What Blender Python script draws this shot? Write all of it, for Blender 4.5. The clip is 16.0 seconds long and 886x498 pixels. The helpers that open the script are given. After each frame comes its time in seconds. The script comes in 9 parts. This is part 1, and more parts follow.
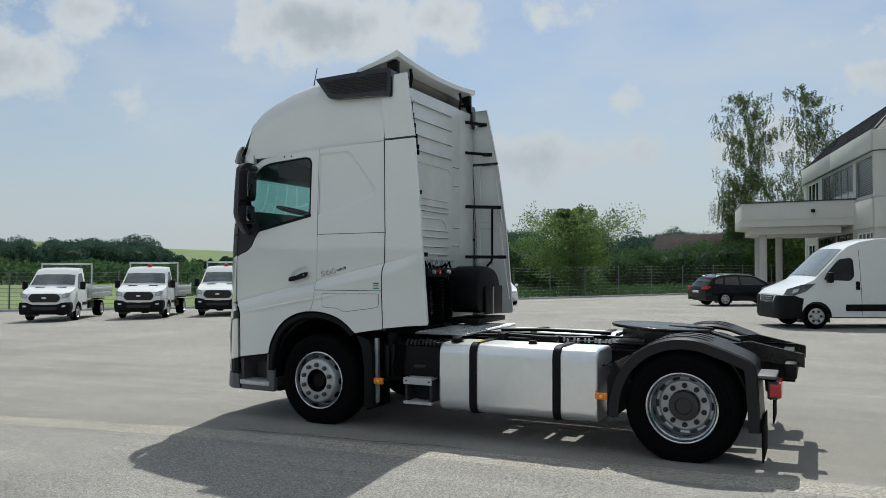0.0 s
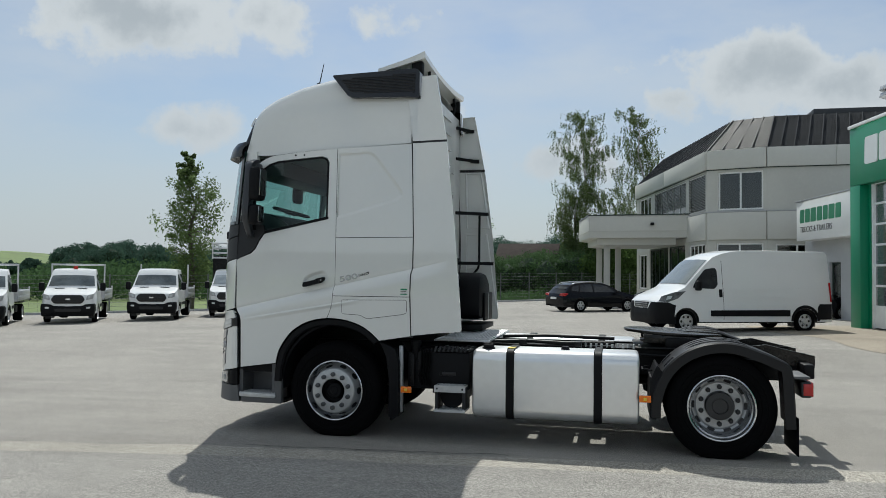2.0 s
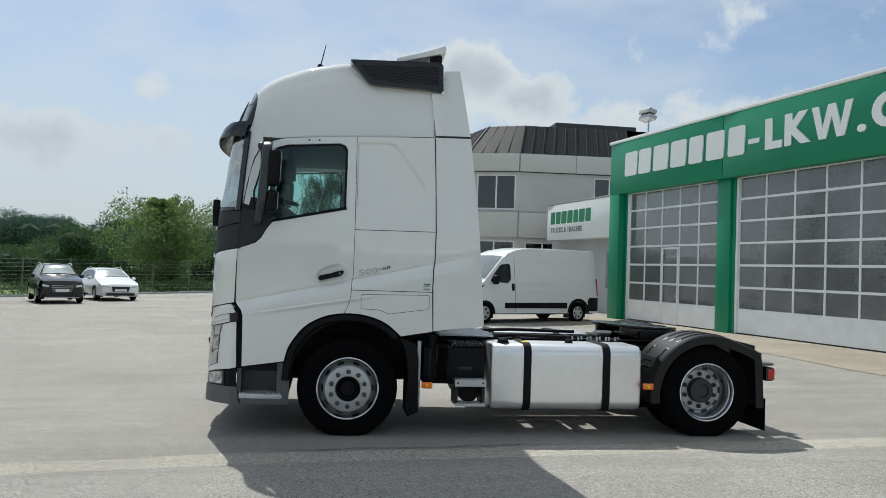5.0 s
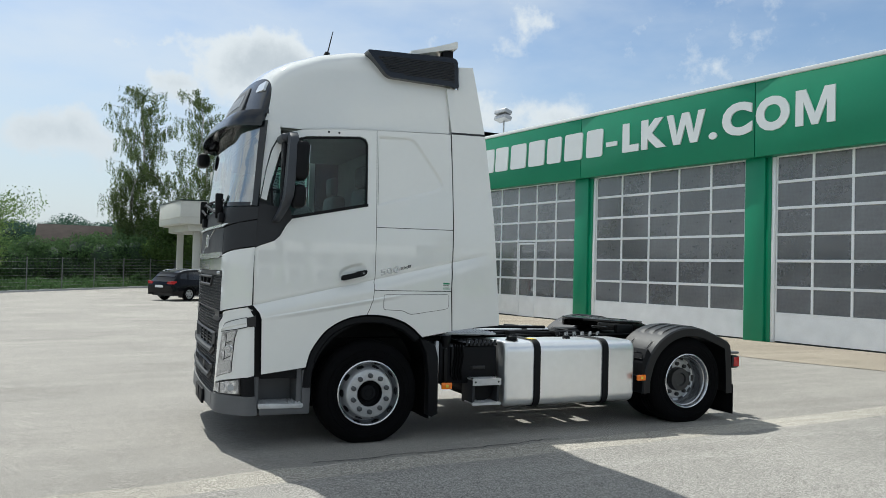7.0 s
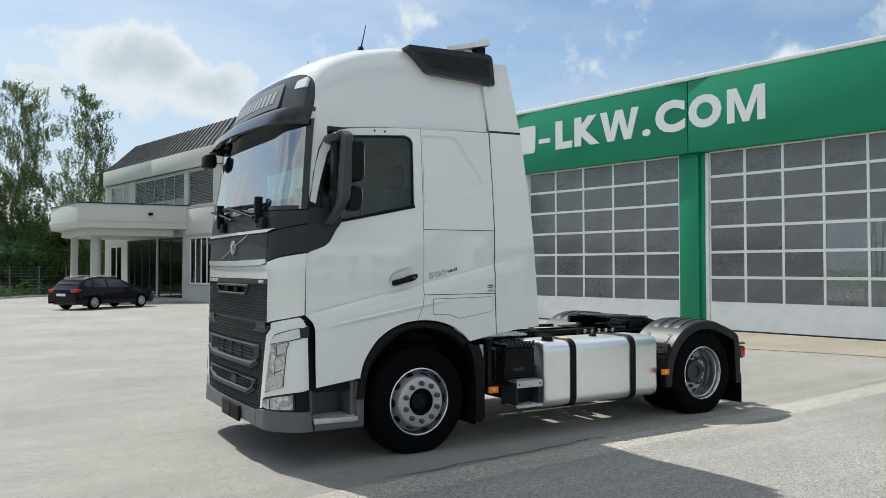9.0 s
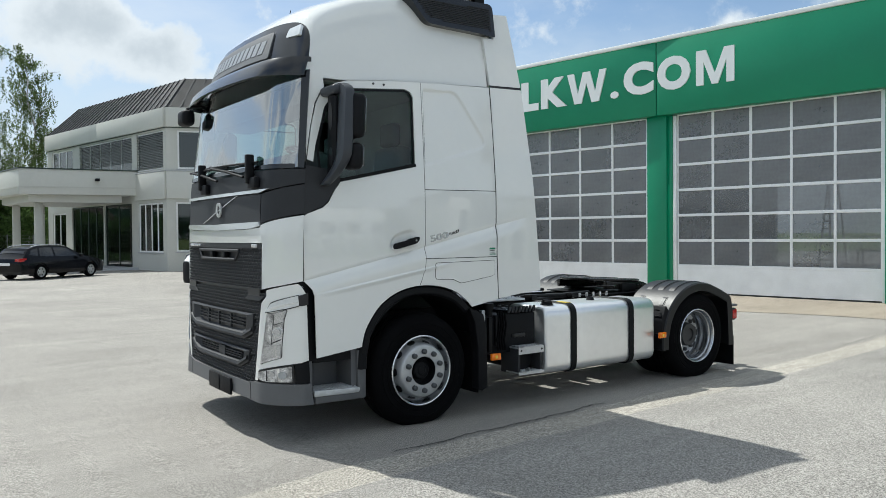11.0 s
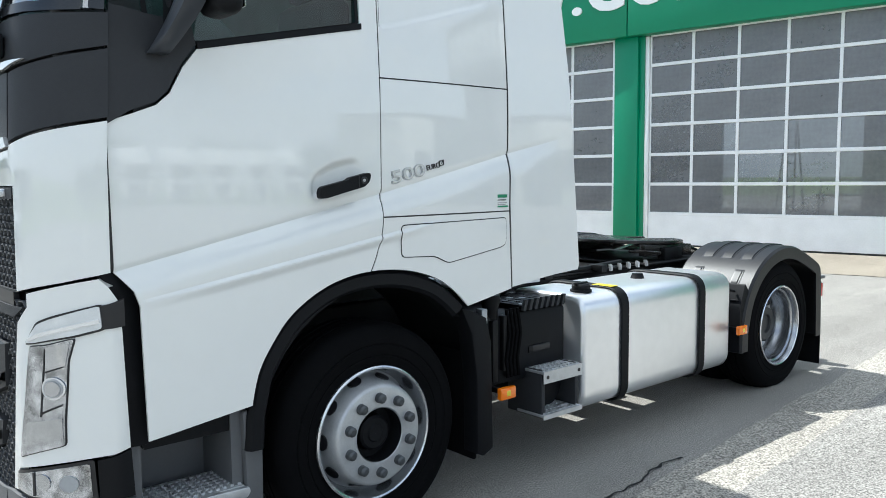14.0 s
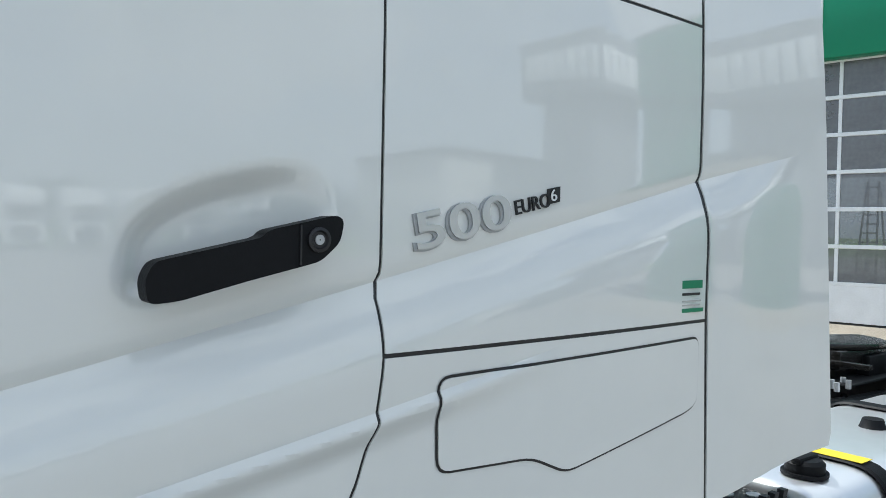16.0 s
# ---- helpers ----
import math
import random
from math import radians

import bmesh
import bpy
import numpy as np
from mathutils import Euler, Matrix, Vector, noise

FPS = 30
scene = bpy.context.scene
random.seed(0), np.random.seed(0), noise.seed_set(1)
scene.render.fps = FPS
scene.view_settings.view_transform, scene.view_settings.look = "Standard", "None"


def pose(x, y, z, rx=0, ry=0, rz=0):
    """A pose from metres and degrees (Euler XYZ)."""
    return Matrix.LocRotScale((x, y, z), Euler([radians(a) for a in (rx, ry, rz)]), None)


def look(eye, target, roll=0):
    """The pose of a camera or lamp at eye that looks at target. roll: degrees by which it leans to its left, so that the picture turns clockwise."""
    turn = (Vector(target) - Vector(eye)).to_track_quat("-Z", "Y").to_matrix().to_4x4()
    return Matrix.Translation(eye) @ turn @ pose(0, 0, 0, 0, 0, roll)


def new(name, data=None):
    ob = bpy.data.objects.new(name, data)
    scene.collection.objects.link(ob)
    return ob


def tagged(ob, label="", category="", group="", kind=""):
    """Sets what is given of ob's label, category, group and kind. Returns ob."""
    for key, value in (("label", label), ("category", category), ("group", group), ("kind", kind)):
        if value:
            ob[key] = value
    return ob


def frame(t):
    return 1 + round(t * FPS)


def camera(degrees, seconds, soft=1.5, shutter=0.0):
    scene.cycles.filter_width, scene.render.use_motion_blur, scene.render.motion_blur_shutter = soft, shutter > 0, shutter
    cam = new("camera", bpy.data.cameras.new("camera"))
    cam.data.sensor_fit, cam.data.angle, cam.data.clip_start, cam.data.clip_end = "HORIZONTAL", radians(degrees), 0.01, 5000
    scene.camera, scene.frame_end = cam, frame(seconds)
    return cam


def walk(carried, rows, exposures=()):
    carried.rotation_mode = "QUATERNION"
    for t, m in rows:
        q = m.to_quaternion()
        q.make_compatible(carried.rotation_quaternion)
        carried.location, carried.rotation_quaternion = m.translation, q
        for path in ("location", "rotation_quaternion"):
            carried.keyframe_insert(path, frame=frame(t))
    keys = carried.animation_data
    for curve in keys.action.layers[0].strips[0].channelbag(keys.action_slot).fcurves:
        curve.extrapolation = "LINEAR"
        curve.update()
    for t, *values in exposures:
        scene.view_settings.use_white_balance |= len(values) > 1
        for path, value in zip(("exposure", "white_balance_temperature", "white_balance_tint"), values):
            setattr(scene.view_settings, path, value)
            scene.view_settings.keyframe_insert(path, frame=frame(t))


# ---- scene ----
cam = camera(59.3, 16.0, soft=0.8)
METRES, EYE, TILT, LEAN, TURN = 15.35, 1.715, 0.0, 0.0, 25.6
X0, Y0 = 4.96, -7.07
ROWS = [
    (0.0, 0.0, 0.0, 0.0, 0.0, 1.3, -0.07),
    (0.5, -0.0345, 0.0054, -0.0008, -3.05, 1.32, -0.27),
    (1.0, -0.0703, 0.0072, -0.001, -6.32, 1.42, -0.53),
    (1.5, -0.1032, 0.0135, -0.0016, -9.63, 1.64, -0.66),
    (2.0, -0.1363, 0.0213, -0.0008, -12.96, 1.82, -0.65),
    (2.5, -0.172, 0.0292, 0.0004, -16.5, 1.83, -0.55),
    (3.0, -0.2039, 0.0387, 0.0001, -19.85, 1.76, -0.6),
    (3.5, -0.2373, 0.0492, -0.0005, -23.28, 1.62, -0.84),
    (4.0, -0.2667, 0.0662, -0.0023, -26.79, 1.58, -1.26),
    (4.5, -0.2978, 0.0818, -0.0022, -30.49, 1.58, -1.71),
    (5.0, -0.3259, 0.1008, -0.0015, -34.26, 1.54, -1.95),
    (7.5, -0.443, 0.2262, -0.0029, -51.49, 1.58, -1.14),
    (8.0, -0.4555, 0.2516, -0.0018, -53.65, 1.65, -0.63),
    (8.5, -0.4675, 0.2732, -0.0006, -55.44, 1.7, -0.18),
    (11.0, -0.4702, 0.3244, -0.0029, -60.5, -1.06, 0.46),
    (11.5, -0.4467, 0.3438, -0.0028, -61.2, -2.56, 0.69),
    (12.0, -0.4196, 0.3684, -0.0049, -61.96, -4.06, 0.92),
    (12.5, -0.3867, 0.3879, -0.007, -63.05, -5.17, 1.01),
    (13.0, -0.3543, 0.4081, -0.0078, -64.21, -5.67, 0.93),
    (13.5, -0.3207, 0.4278, -0.0067, -65.39, -5.59, 0.74),
    (14.0, -0.286, 0.4454, -0.0058, -66.2, -5.15, 0.5),
    (14.5, -0.2533, 0.4653, -0.0057, -66.73, -4.47, 0.34),
    (15.0, -0.2163, 0.4829, -0.0062, -66.42, -3.67, -0.09),
    (15.5, -0.1833, 0.5015, -0.0067, -65.31, -2.43, -0.2),
    (16.0, -0.1511, 0.514, -0.005, -63.35, -1.41, -1.02),
]
EXPOSURES = [(0.0, 0.0, 6150, 5), (3.5, 0.04, 6150, 5), (5.0, 0.18, 6150, 5), (8.0, 0.42, 6150, 5), (11.0, 0.49, 6100, 5), (12.5, 0.80, 6000, 5), (14.0, 1.00, 5850, 5), (15.0, 0.95, 5850, 5), (15.5, 0.95, 5850, 5), (16.0, 0.70, 5850, 5)]
walk(cam, [(t, pose(X0, Y0, EYE, TILT, LEAN, TURN) @ pose(METRES * x, METRES * y, METRES * z, 90 + pitch, roll, yaw)) for t, x, y, z, yaw, pitch, roll in ROWS], EXPOSURES)

# ---- daylight ----
SUN_TO = Vector((-0.262, 0.94, 1.37)).normalized()      # towards the sun
SUN_ELEV = math.asin(SUN_TO.z)
world = bpy.data.worlds.new("sky")
scene.world = world
world.use_nodes = True
wn, wl = world.node_tree.nodes, world.node_tree.links
wn.clear()


def wnode(kind, **kw):
    n = wn.new(kind)
    for k, v in kw.items():
        n.inputs[k].default_value = v
    return n


def wmath(op, a, b=None):
    n = wn.new("ShaderNodeMath")
    n.operation = op
    for i, v in enumerate((a, b)):
        if v is None:
            continue
        if isinstance(v, (int, float)):
            n.inputs[i].default_value = v
        else:
            wl.new(v, n.inputs[i])
    return n.outputs[0]


sky = wn.new("ShaderNodeTexSky")
sky.sky_type, sky.sun_disc = "NISHITA", False
sky.sun_elevation, sky.sun_rotation = SUN_ELEV, math.atan2(SUN_TO.x, SUN_TO.y)
sky.air_density, sky.dust_density, sky.ozone_density = 1.0, 1.0, 1.4
coord = wn.new("ShaderNodeTexCoord")
ways = coord.outputs["Generated"]
warp = wnode("ShaderNodeTexNoise", Scale=11.0, Detail=10.0, Roughness=0.60)
wl.new(ways, warp.inputs["Vector"])
broad = wnode("ShaderNodeTexNoise", Scale=2.6, Detail=6.0, Roughness=0.55)
stretch = wn.new("ShaderNodeMapping")
stretch.inputs["Scale"].default_value = (1, 1, 2.6)
wl.new(ways, stretch.inputs["Vector"])
wl.new(stretch.outputs[0], broad.inputs["Vector"])


def cloud_at(azimuth, elevation, wide, high, dense=1.0):
    """A cumulus of that size in degrees; its edge is broken up by the noise."""
    a, e = radians(azimuth), radians(elevation)
    turn = wn.new("ShaderNodeMapping")
    turn.vector_type = "POINT"
    c = Vector((math.sin(a) * math.cos(e), math.cos(a) * math.cos(e), math.sin(e)))
    sub = wn.new("ShaderNodeVectorMath")
    sub.operation = "SUBTRACT"
    wl.new(ways, sub.inputs[0])
    sub.inputs[1].default_value = c
    turn.inputs["Rotation"].default_value = (0, 0, a)
    wl.new(sub.outputs[0], turn.inputs["Vector"])
    scale = wn.new("ShaderNodeVectorMath")
    scale.operation = "MULTIPLY"
    wl.new(turn.outputs[0], scale.inputs[0])
    scale.inputs[1].default_value = (1 / radians(wide), 1 / radians(wide), 1 / radians(high))
    length = wn.new("ShaderNodeVectorMath")
    length.operation = "LENGTH"
    wl.new(scale.outputs[0], length.inputs[0])
    return wmath("MULTIPLY", wmath("SUBTRACT", 1.0, length.outputs["Value"]), dense)


# clouds from 40 degrees up are unseen, added to brighten light from above
CLOUDS = [(-34, 17.2, 11, 3.8, 1.0), (-26, 17.6, 5, 3.0, 0.8), (-54, 12.9, 6.5, 3.2, 0.75), (-48.6, 11.6, 3.6, 2.1, 0.55), (-51, 16.8, 7, 2.6, 0.5), (-13, 12.0, 2.2, 1.7, 0.6), (-18, 18.2, 5, 2.0, 0.35), (8.5, 13.6, 8.5, 3.6, 1.0), (4, 12.4, 4.5, 2.4, 0.8), (14.5, 12.6, 6, 2.6, 0.8), (23, 11.0, 9, 2.2, 0.6), (31, 11.2, 7, 2.2, 0.5), (-31.2, 9.8, 4.0, 1.9, 0.55), (-18.5, 7.8, 9.5, 2.9, 0.95), (-1.5, 8.2, 6.5, 2.4, 0.7),
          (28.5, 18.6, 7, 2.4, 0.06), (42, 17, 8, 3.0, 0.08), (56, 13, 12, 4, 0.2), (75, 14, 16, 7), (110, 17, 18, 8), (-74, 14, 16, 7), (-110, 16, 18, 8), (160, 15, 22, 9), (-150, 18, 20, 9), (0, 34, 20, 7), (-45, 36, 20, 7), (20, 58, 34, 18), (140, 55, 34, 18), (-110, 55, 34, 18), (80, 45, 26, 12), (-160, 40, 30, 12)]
mass = None
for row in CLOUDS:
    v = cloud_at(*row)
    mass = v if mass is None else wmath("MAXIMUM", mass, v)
edge = wmath("ADD", mass, wmath("MULTIPLY", wmath("SUBTRACT", warp.outputs["Fac"], 0.5), 2.1))
puffs = wn.new("ShaderNodeMapRange")
puffs.interpolation_type = "SMOOTHSTEP"
puffs.inputs["From Min"].default_value, puffs.inputs["From Max"].default_value = 0.01, 0.50
wl.new(edge, puffs.inputs["Value"])
veil = wn.new("ShaderNodeMapRange")
veil.interpolation_type = "SMOOTHSTEP"
veil.inputs["From Min"].default_value, veil.inputs["From Max"].default_value = 0.29, 0.70
wl.new(broad.outputs["Fac"], veil.inputs["Value"])
cover = wmath("MAXIMUM", puffs.outputs[0], wmath("MULTIPLY", veil.outputs[0], 0.6))
tone = wnode("ShaderNodeTexNoise", Scale=9.0, Detail=7.0)
wl.new(ways, tone.inputs["Vector"])
thick = wn.new("ShaderNodeMapRange")                   # against the sun the thick middles are greyer than the edges
thick.interpolation_type = "SMOOTHSTEP"
thick.inputs["From Min"].default_value, thick.inputs["From Max"].default_value = 0.40, 1.15
wl.new(wmath("ADD", edge, wmath("SUBTRACT", tone.outputs["Fac"], 0.5)), thick.inputs["Value"])
white = wn.new("ShaderNodeMix")
white.data_type = "RGBA"
white.inputs["A"].default_value, white.inputs["B"].default_value = (7.0, 7.15, 7.3, 1), (4.9, 5.2, 5.5, 1)
wl.new(thick.outputs[0], white.inputs["Factor"])
mixed = wn.new("ShaderNodeMix")
mixed.data_type = "RGBA"
wl.new(cover, mixed.inputs["Factor"])
wl.new(sky.outputs[0], mixed.inputs["A"])
wl.new(white.outputs["Result"], mixed.inputs["B"])
split = wn.new("ShaderNodeSeparateXYZ")
wl.new(ways, split.inputs[0])
low = wn.new("ShaderNodeMapRange")                     # whitish haze towards the horizon
low.interpolation_type = "SMOOTHSTEP"
low.inputs["From Min"].default_value, low.inputs["From Max"].default_value = 0.30, -0.02
low.inputs["To Min"].default_value, low.inputs["To Max"].default_value = 0.0, 0.85
wl.new(split.outputs["Z"], low.inputs["Value"])
hazy = wn.new("ShaderNodeMix")
hazy.data_type = "RGBA"
hazy.inputs["B"].default_value = (5.5, 5.85, 6.2, 1)
wl.new(low.outputs[0], hazy.inputs["Factor"])
wl.new(mixed.outputs["Result"], hazy.inputs["A"])
back = wnode("ShaderNodeBackground", Strength=0.089)
wl.new(hazy.outputs["Result"], back.inputs["Color"])
wl.new(back.outputs[0], wn.new("ShaderNodeOutputWorld").inputs["Surface"])

sun = new("sun", bpy.data.lights.new("sun", "SUN"))
sun.data.energy, sun.data.angle, sun.data.color = 3.8, radians(0.6), (1.0, 0.95, 0.87)
sun.matrix_world = look((0, 0, 60), Vector((0, 0, 60)) - SUN_TO)


# ---- materials ----
def mat(name, colour, rough=0.5, metal=0.0, var=0.12, scale=3.0, bump=0.0, bscale=80.0, coat=0.0, spec=0.5, alpha=1.0, trans=0.0, glow=None, tint=None, islands=0.0):
    """A principled material whose colour and gloss vary at two scales, with fine relief."""
    m = bpy.data.materials.new(name)
    m.use_nodes = True
    n, l = m.node_tree.nodes, m.node_tree.links
    b = n["Principled BSDF"]
    b.inputs["Metallic"].default_value, b.inputs["Specular IOR Level"].default_value = metal, spec
    b.inputs["Coat Weight"].default_value, b.inputs["Coat Roughness"].default_value = coat, 0.025
    b.inputs["Transmission Weight"].default_value, b.inputs["Alpha"].default_value = trans, alpha
    tc = n.new("ShaderNodeTexCoord")
    big, fine = n.new("ShaderNodeTexNoise"), n.new("ShaderNodeTexNoise")
    for t, s, d in ((big, scale, 5), (fine, scale * 14, 3)):
        t.inputs["Scale"].default_value, t.inputs["Detail"].default_value = s, d
        l.new(tc.outputs["Object"], t.inputs["Vector"])
    mix = n.new("ShaderNodeMath")
    mix.operation = "MULTIPLY_ADD"
    mix.inputs[1].default_value = 0.4
    l.new(fine.outputs["Fac"], mix.inputs[0])
    l.new(big.outputs["Fac"], mix.inputs[2])
    ramp = n.new("ShaderNodeMapRange")
    ramp.inputs["From Min"].default_value, ramp.inputs["From Max"].default_value = 0.45, 0.95
    ramp.inputs["To Min"].default_value, ramp.inputs["To Max"].default_value = 0.0, 1.0
    l.new(mix.outputs[0], ramp.inputs["Value"])
    col = n.new("ShaderNodeMix")
    col.data_type = "RGBA"
    low = [c * (1 - var) for c in (tint or colour)]
    high = [min(1.0, c * (1 + var)) for c in colour]
    col.inputs["A"].default_value, col.inputs["B"].default_value = (*low, 1), (*high, 1)
    l.new(ramp.outputs[0], col.inputs["Factor"])
    out = col.outputs["Result"]
    if islands:
        geo = n.new("ShaderNodeNewGeometry")
        shade = n.new("ShaderNodeHueSaturation")
        mr = n.new("ShaderNodeMapRange")
        mr.inputs["To Min"].default_value, mr.inputs["To Max"].default_value = 1 - islands, 1 + islands
        l.new(geo.outputs["Random Per Island"], mr.inputs["Value"])
        l.new(mr.outputs[0], shade.inputs["Value"])
        l.new(out, shade.inputs["Color"])
        out = shade.outputs[0]
    l.new(out, b.inputs["Base Color"])
    rr = n.new("ShaderNodeMapRange")
    rr.inputs["To Min"].default_value, rr.inputs["To Max"].default_value = max(0.02, rough * 0.85), min(1, rough * 1.15)
    l.new(big.outputs["Fac"], rr.inputs["Value"])
    l.new(rr.outputs[0], b.inputs["Roughness"])
    if glow:
        b.inputs["Emission Color"].default_value, b.inputs["Emission Strength"].default_value = (*glow[:3], 1), glow[3]
    if bump:
        bt, bn = n.new("ShaderNodeTexNoise"), n.new("ShaderNodeBump")
        bt.inputs["Scale"].default_value, bt.inputs["Detail"].default_value = bscale, 4
        l.new(tc.outputs["Object"], bt.inputs["Vector"])
        bn.inputs["Strength"].default_value, bn.inputs["Distance"].default_value = bump, 0.01
        l.new(bt.outputs["Fac"], bn.inputs["Height"])
        l.new(bn.outputs[0], b.inputs["Normal"])
    return m


WHITE = mat("white_lacquer", (0.765, 0.775, 0.755), 0.05, var=0.02, scale=1.2, coat=0.9, spec=0.5)
WHITE_BACK = mat("white_unpolished", (0.74, 0.745, 0.73), 0.25, var=0.06, scale=4)
VAN_WHITE = mat("van_white", (0.82, 0.83, 0.83), 0.18, var=0.02, scale=1.0, coat=0.4)
BLACK_PL = mat("black_plastic", (0.0055, 0.006, 0.0075), 0.55, var=0.25, scale=6, spec=0.17, bump=0.12, bscale=220)
GREY_PL = mat("grey_plastic", (0.027, 0.0285, 0.032), 0.55, spec=0.3, var=0.12, scale=5, bump=0.1, bscale=260)
BUMP_GREY = mat("bumper_plastic", (0.105, 0.108, 0.113), 0.55, var=0.08, scale=5, bump=0.08, bscale=260)
MID_GREY = mat("lamp_grey", (0.36, 0.37, 0.38), 0.3, var=0.1, scale=12)
GRILLE = mat("grille_plastic", (0.080, 0.084, 0.090), 0.40, var=0.12, scale=6)
DARK_GLOSS = mat("black_gloss", (0.008, 0.0095, 0.012), 0.2, var=0.1, coat=0.2)
RUBBER = mat("tyre_rubber", (0.0036, 0.0037, 0.0043), 0.85, var=0.3, scale=5, spec=0.07, bump=0.15, bscale=90)
CHASSIS = mat("chassis_paint", (0.006, 0.0063, 0.007), 0.5, spec=0.22, var=0.35, scale=9, bump=0.1, bscale=60)
RIM = mat("silver_wheel", (0.47, 0.48, 0.49), 0.36, metal=0.5, var=0.16, scale=9)
RIM_BARREL = mat("wheel_barrel", (0.40, 0.41, 0.43), 0.24, metal=0.9, var=0.2, scale=9)
RIM_EDGE = mat("wheel_edge", (0.72, 0.73, 0.75), 0.22, metal=0.85, var=0.1, scale=9)
RIM_DARK = mat("hub_cap_black", (0.025, 0.026, 0.028), 0.4, var=0.2)
ALU = mat("brushed_aluminium", (0.86, 0.87, 0.88), 0.30, metal=0.8, var=0.03, scale=0.9, tint=(0.80, 0.81, 0.82), bump=0.015, bscale=14)
ALU_STEP = mat("step_aluminium", (0.56, 0.57, 0.58), 0.48, metal=0.7, var=0.15, scale=14)
CHROME = mat("satin_chrome", (0.78, 0.79, 0.80), 0.2, metal=0.6, var=0.05)
STEEL = mat("galvanised_steel", (0.42, 0.43, 0.44), 0.45, metal=0.7, var=0.2, scale=12)
GREASE = mat("greased_steel", (0.03, 0.028, 0.026), 0.22, metal=0.6, var=0.5, scale=12, bump=0.3, bscale=40)
AMBER = mat("amber_lens", (0.90, 0.20, 0.004), 0.12, var=0.08, scale=20, coat=0.5)
RED = mat("red_lens", (0.45, 0.012, 0.012), 0.12, var=0.1, scale=20, coat=0.5)
LENS = mat("clear_lens", (0.66, 0.69, 0.71), 0.10, metal=0.3, var=0.1, scale=15, coat=0.8)
HEAD_GLASS = mat("headlamp_glass", (0.46, 0.48, 0.51), 0.07, metal=0.85, var=0.8, scale=20, coat=0.8, bump=0.05, bscale=18)
LAMP_IN = mat("lamp_reflector", (0.50, 0.52, 0.55), 0.10, metal=0.95, var=0.1, scale=20)
INTERIOR = mat("cab_interior", (0.055, 0.056, 0.06), 0.6, var=0.2, scale=6, bump=0.1, bscale=120)
INT_LIGHT = mat("cab_lining", (0.30, 0.30, 0.29), 0.7, var=0.1, scale=5)
TEXT_GREY = mat("badge_silver", (0.60, 0.61, 0.62), 0.25, metal=0.6, var=0.05)
TEXT_DARK = mat("badge_black", (0.010, 0.010, 0.012), 0.4, var=0.1)
DECAL_GREEN = mat("decal_green", (0.01, 0.22, 0.10), 0.35, var=0.08)
PAPER_W = mat("sign_white", (0.80, 0.81, 0.80), 0.4, var=0.03, scale=2)
YELLOW = mat("yellow_label", (0.75, 0.58, 0.03), 0.4, var=0.1)


def glass(name, colour, alpha, rough=0.02):
    """Glazing: gloss that grows towards grazing sight over a tinted, see-through sheet."""
    m = bpy.data.materials.new(name)
    m.use_nodes = True
    n, l = m.node_tree.nodes, m.node_tree.links
    n.clear()
    see, shine, mix = n.new("ShaderNodeBsdfTransparent"), n.new("ShaderNodeBsdfGlossy"), n.new("ShaderNodeMixShader")
    see.inputs["Color"].default_value = (*colour, 1)
    shine.inputs["Roughness"].default_value = rough
    lw, up, gain = n.new("ShaderNodeLayerWeight"), n.new("ShaderNodeMath"), n.new("ShaderNodeMapRange")
    lw.inputs["Blend"].default_value = 0.5
    up.operation = "POWER"
    up.inputs[1].default_value = 3.5
    gain.inputs["To Min"].default_value, gain.inputs["To Max"].default_value = alpha, min(1.0, alpha + 0.65)
    l.new(lw.outputs["Facing"], up.inputs[0])
    l.new(up.outputs[0], gain.inputs["Value"])
    l.new(gain.outputs[0], mix.inputs[0])
    l.new(see.outputs[0], mix.inputs[1])
    l.new(shine.outputs[0], mix.inputs[2])
    l.new(mix.outputs[0], n.new("ShaderNodeOutputMaterial").inputs["Surface"])
    return m


def leafy(name, colour, through_w=0.45, islands=0.4):
    """Leaves that let the sun through."""
    m = mat(name, colour, 0.75, var=0.3, scale=0.7, islands=islands, spec=0.06)
    n, l = m.node_tree.nodes, m.node_tree.links
    b, out = n["Principled BSDF"], n["Material Output"]
    tr, mix = n.new("ShaderNodeBsdfTranslucent"), n.new("ShaderNodeMixShader")
    src = b.inputs["Base Color"].links[0].from_socket
    l.new(src, tr.inputs["Color"])
    mix.inputs[0].default_value = through_w
    l.new(b.outputs[0], mix.inputs[1])
    l.new(tr.outputs[0], mix.inputs[2])
    l.new(mix.outputs[0], out.inputs["Surface"])
    return m


CAB_GLASS = glass("cab_glass", (0.55, 0.78, 0.74), 0.05)
SCREEN_GLASS = glass("screen_glass", (0.60, 0.86, 0.83), 0.44)
CAR_GLASS = glass("car_glass", (0.22, 0.25, 0.26), 0.07)
OFFICE_GLASS = glass("office_glass", (0.35, 0.40, 0.40), 0.10)


# ---- mesh helpers ----
def finish(bm, angle=32):
    bmesh.ops.recalc_face_normals(bm, faces=bm.faces)
    lim = radians(angle)
    for f in bm.faces:
        f.smooth = True
    for e in bm.edges:
        if len(e.link_faces) == 2 and e.calc_face_angle(0) > lim:
            e.smooth = False


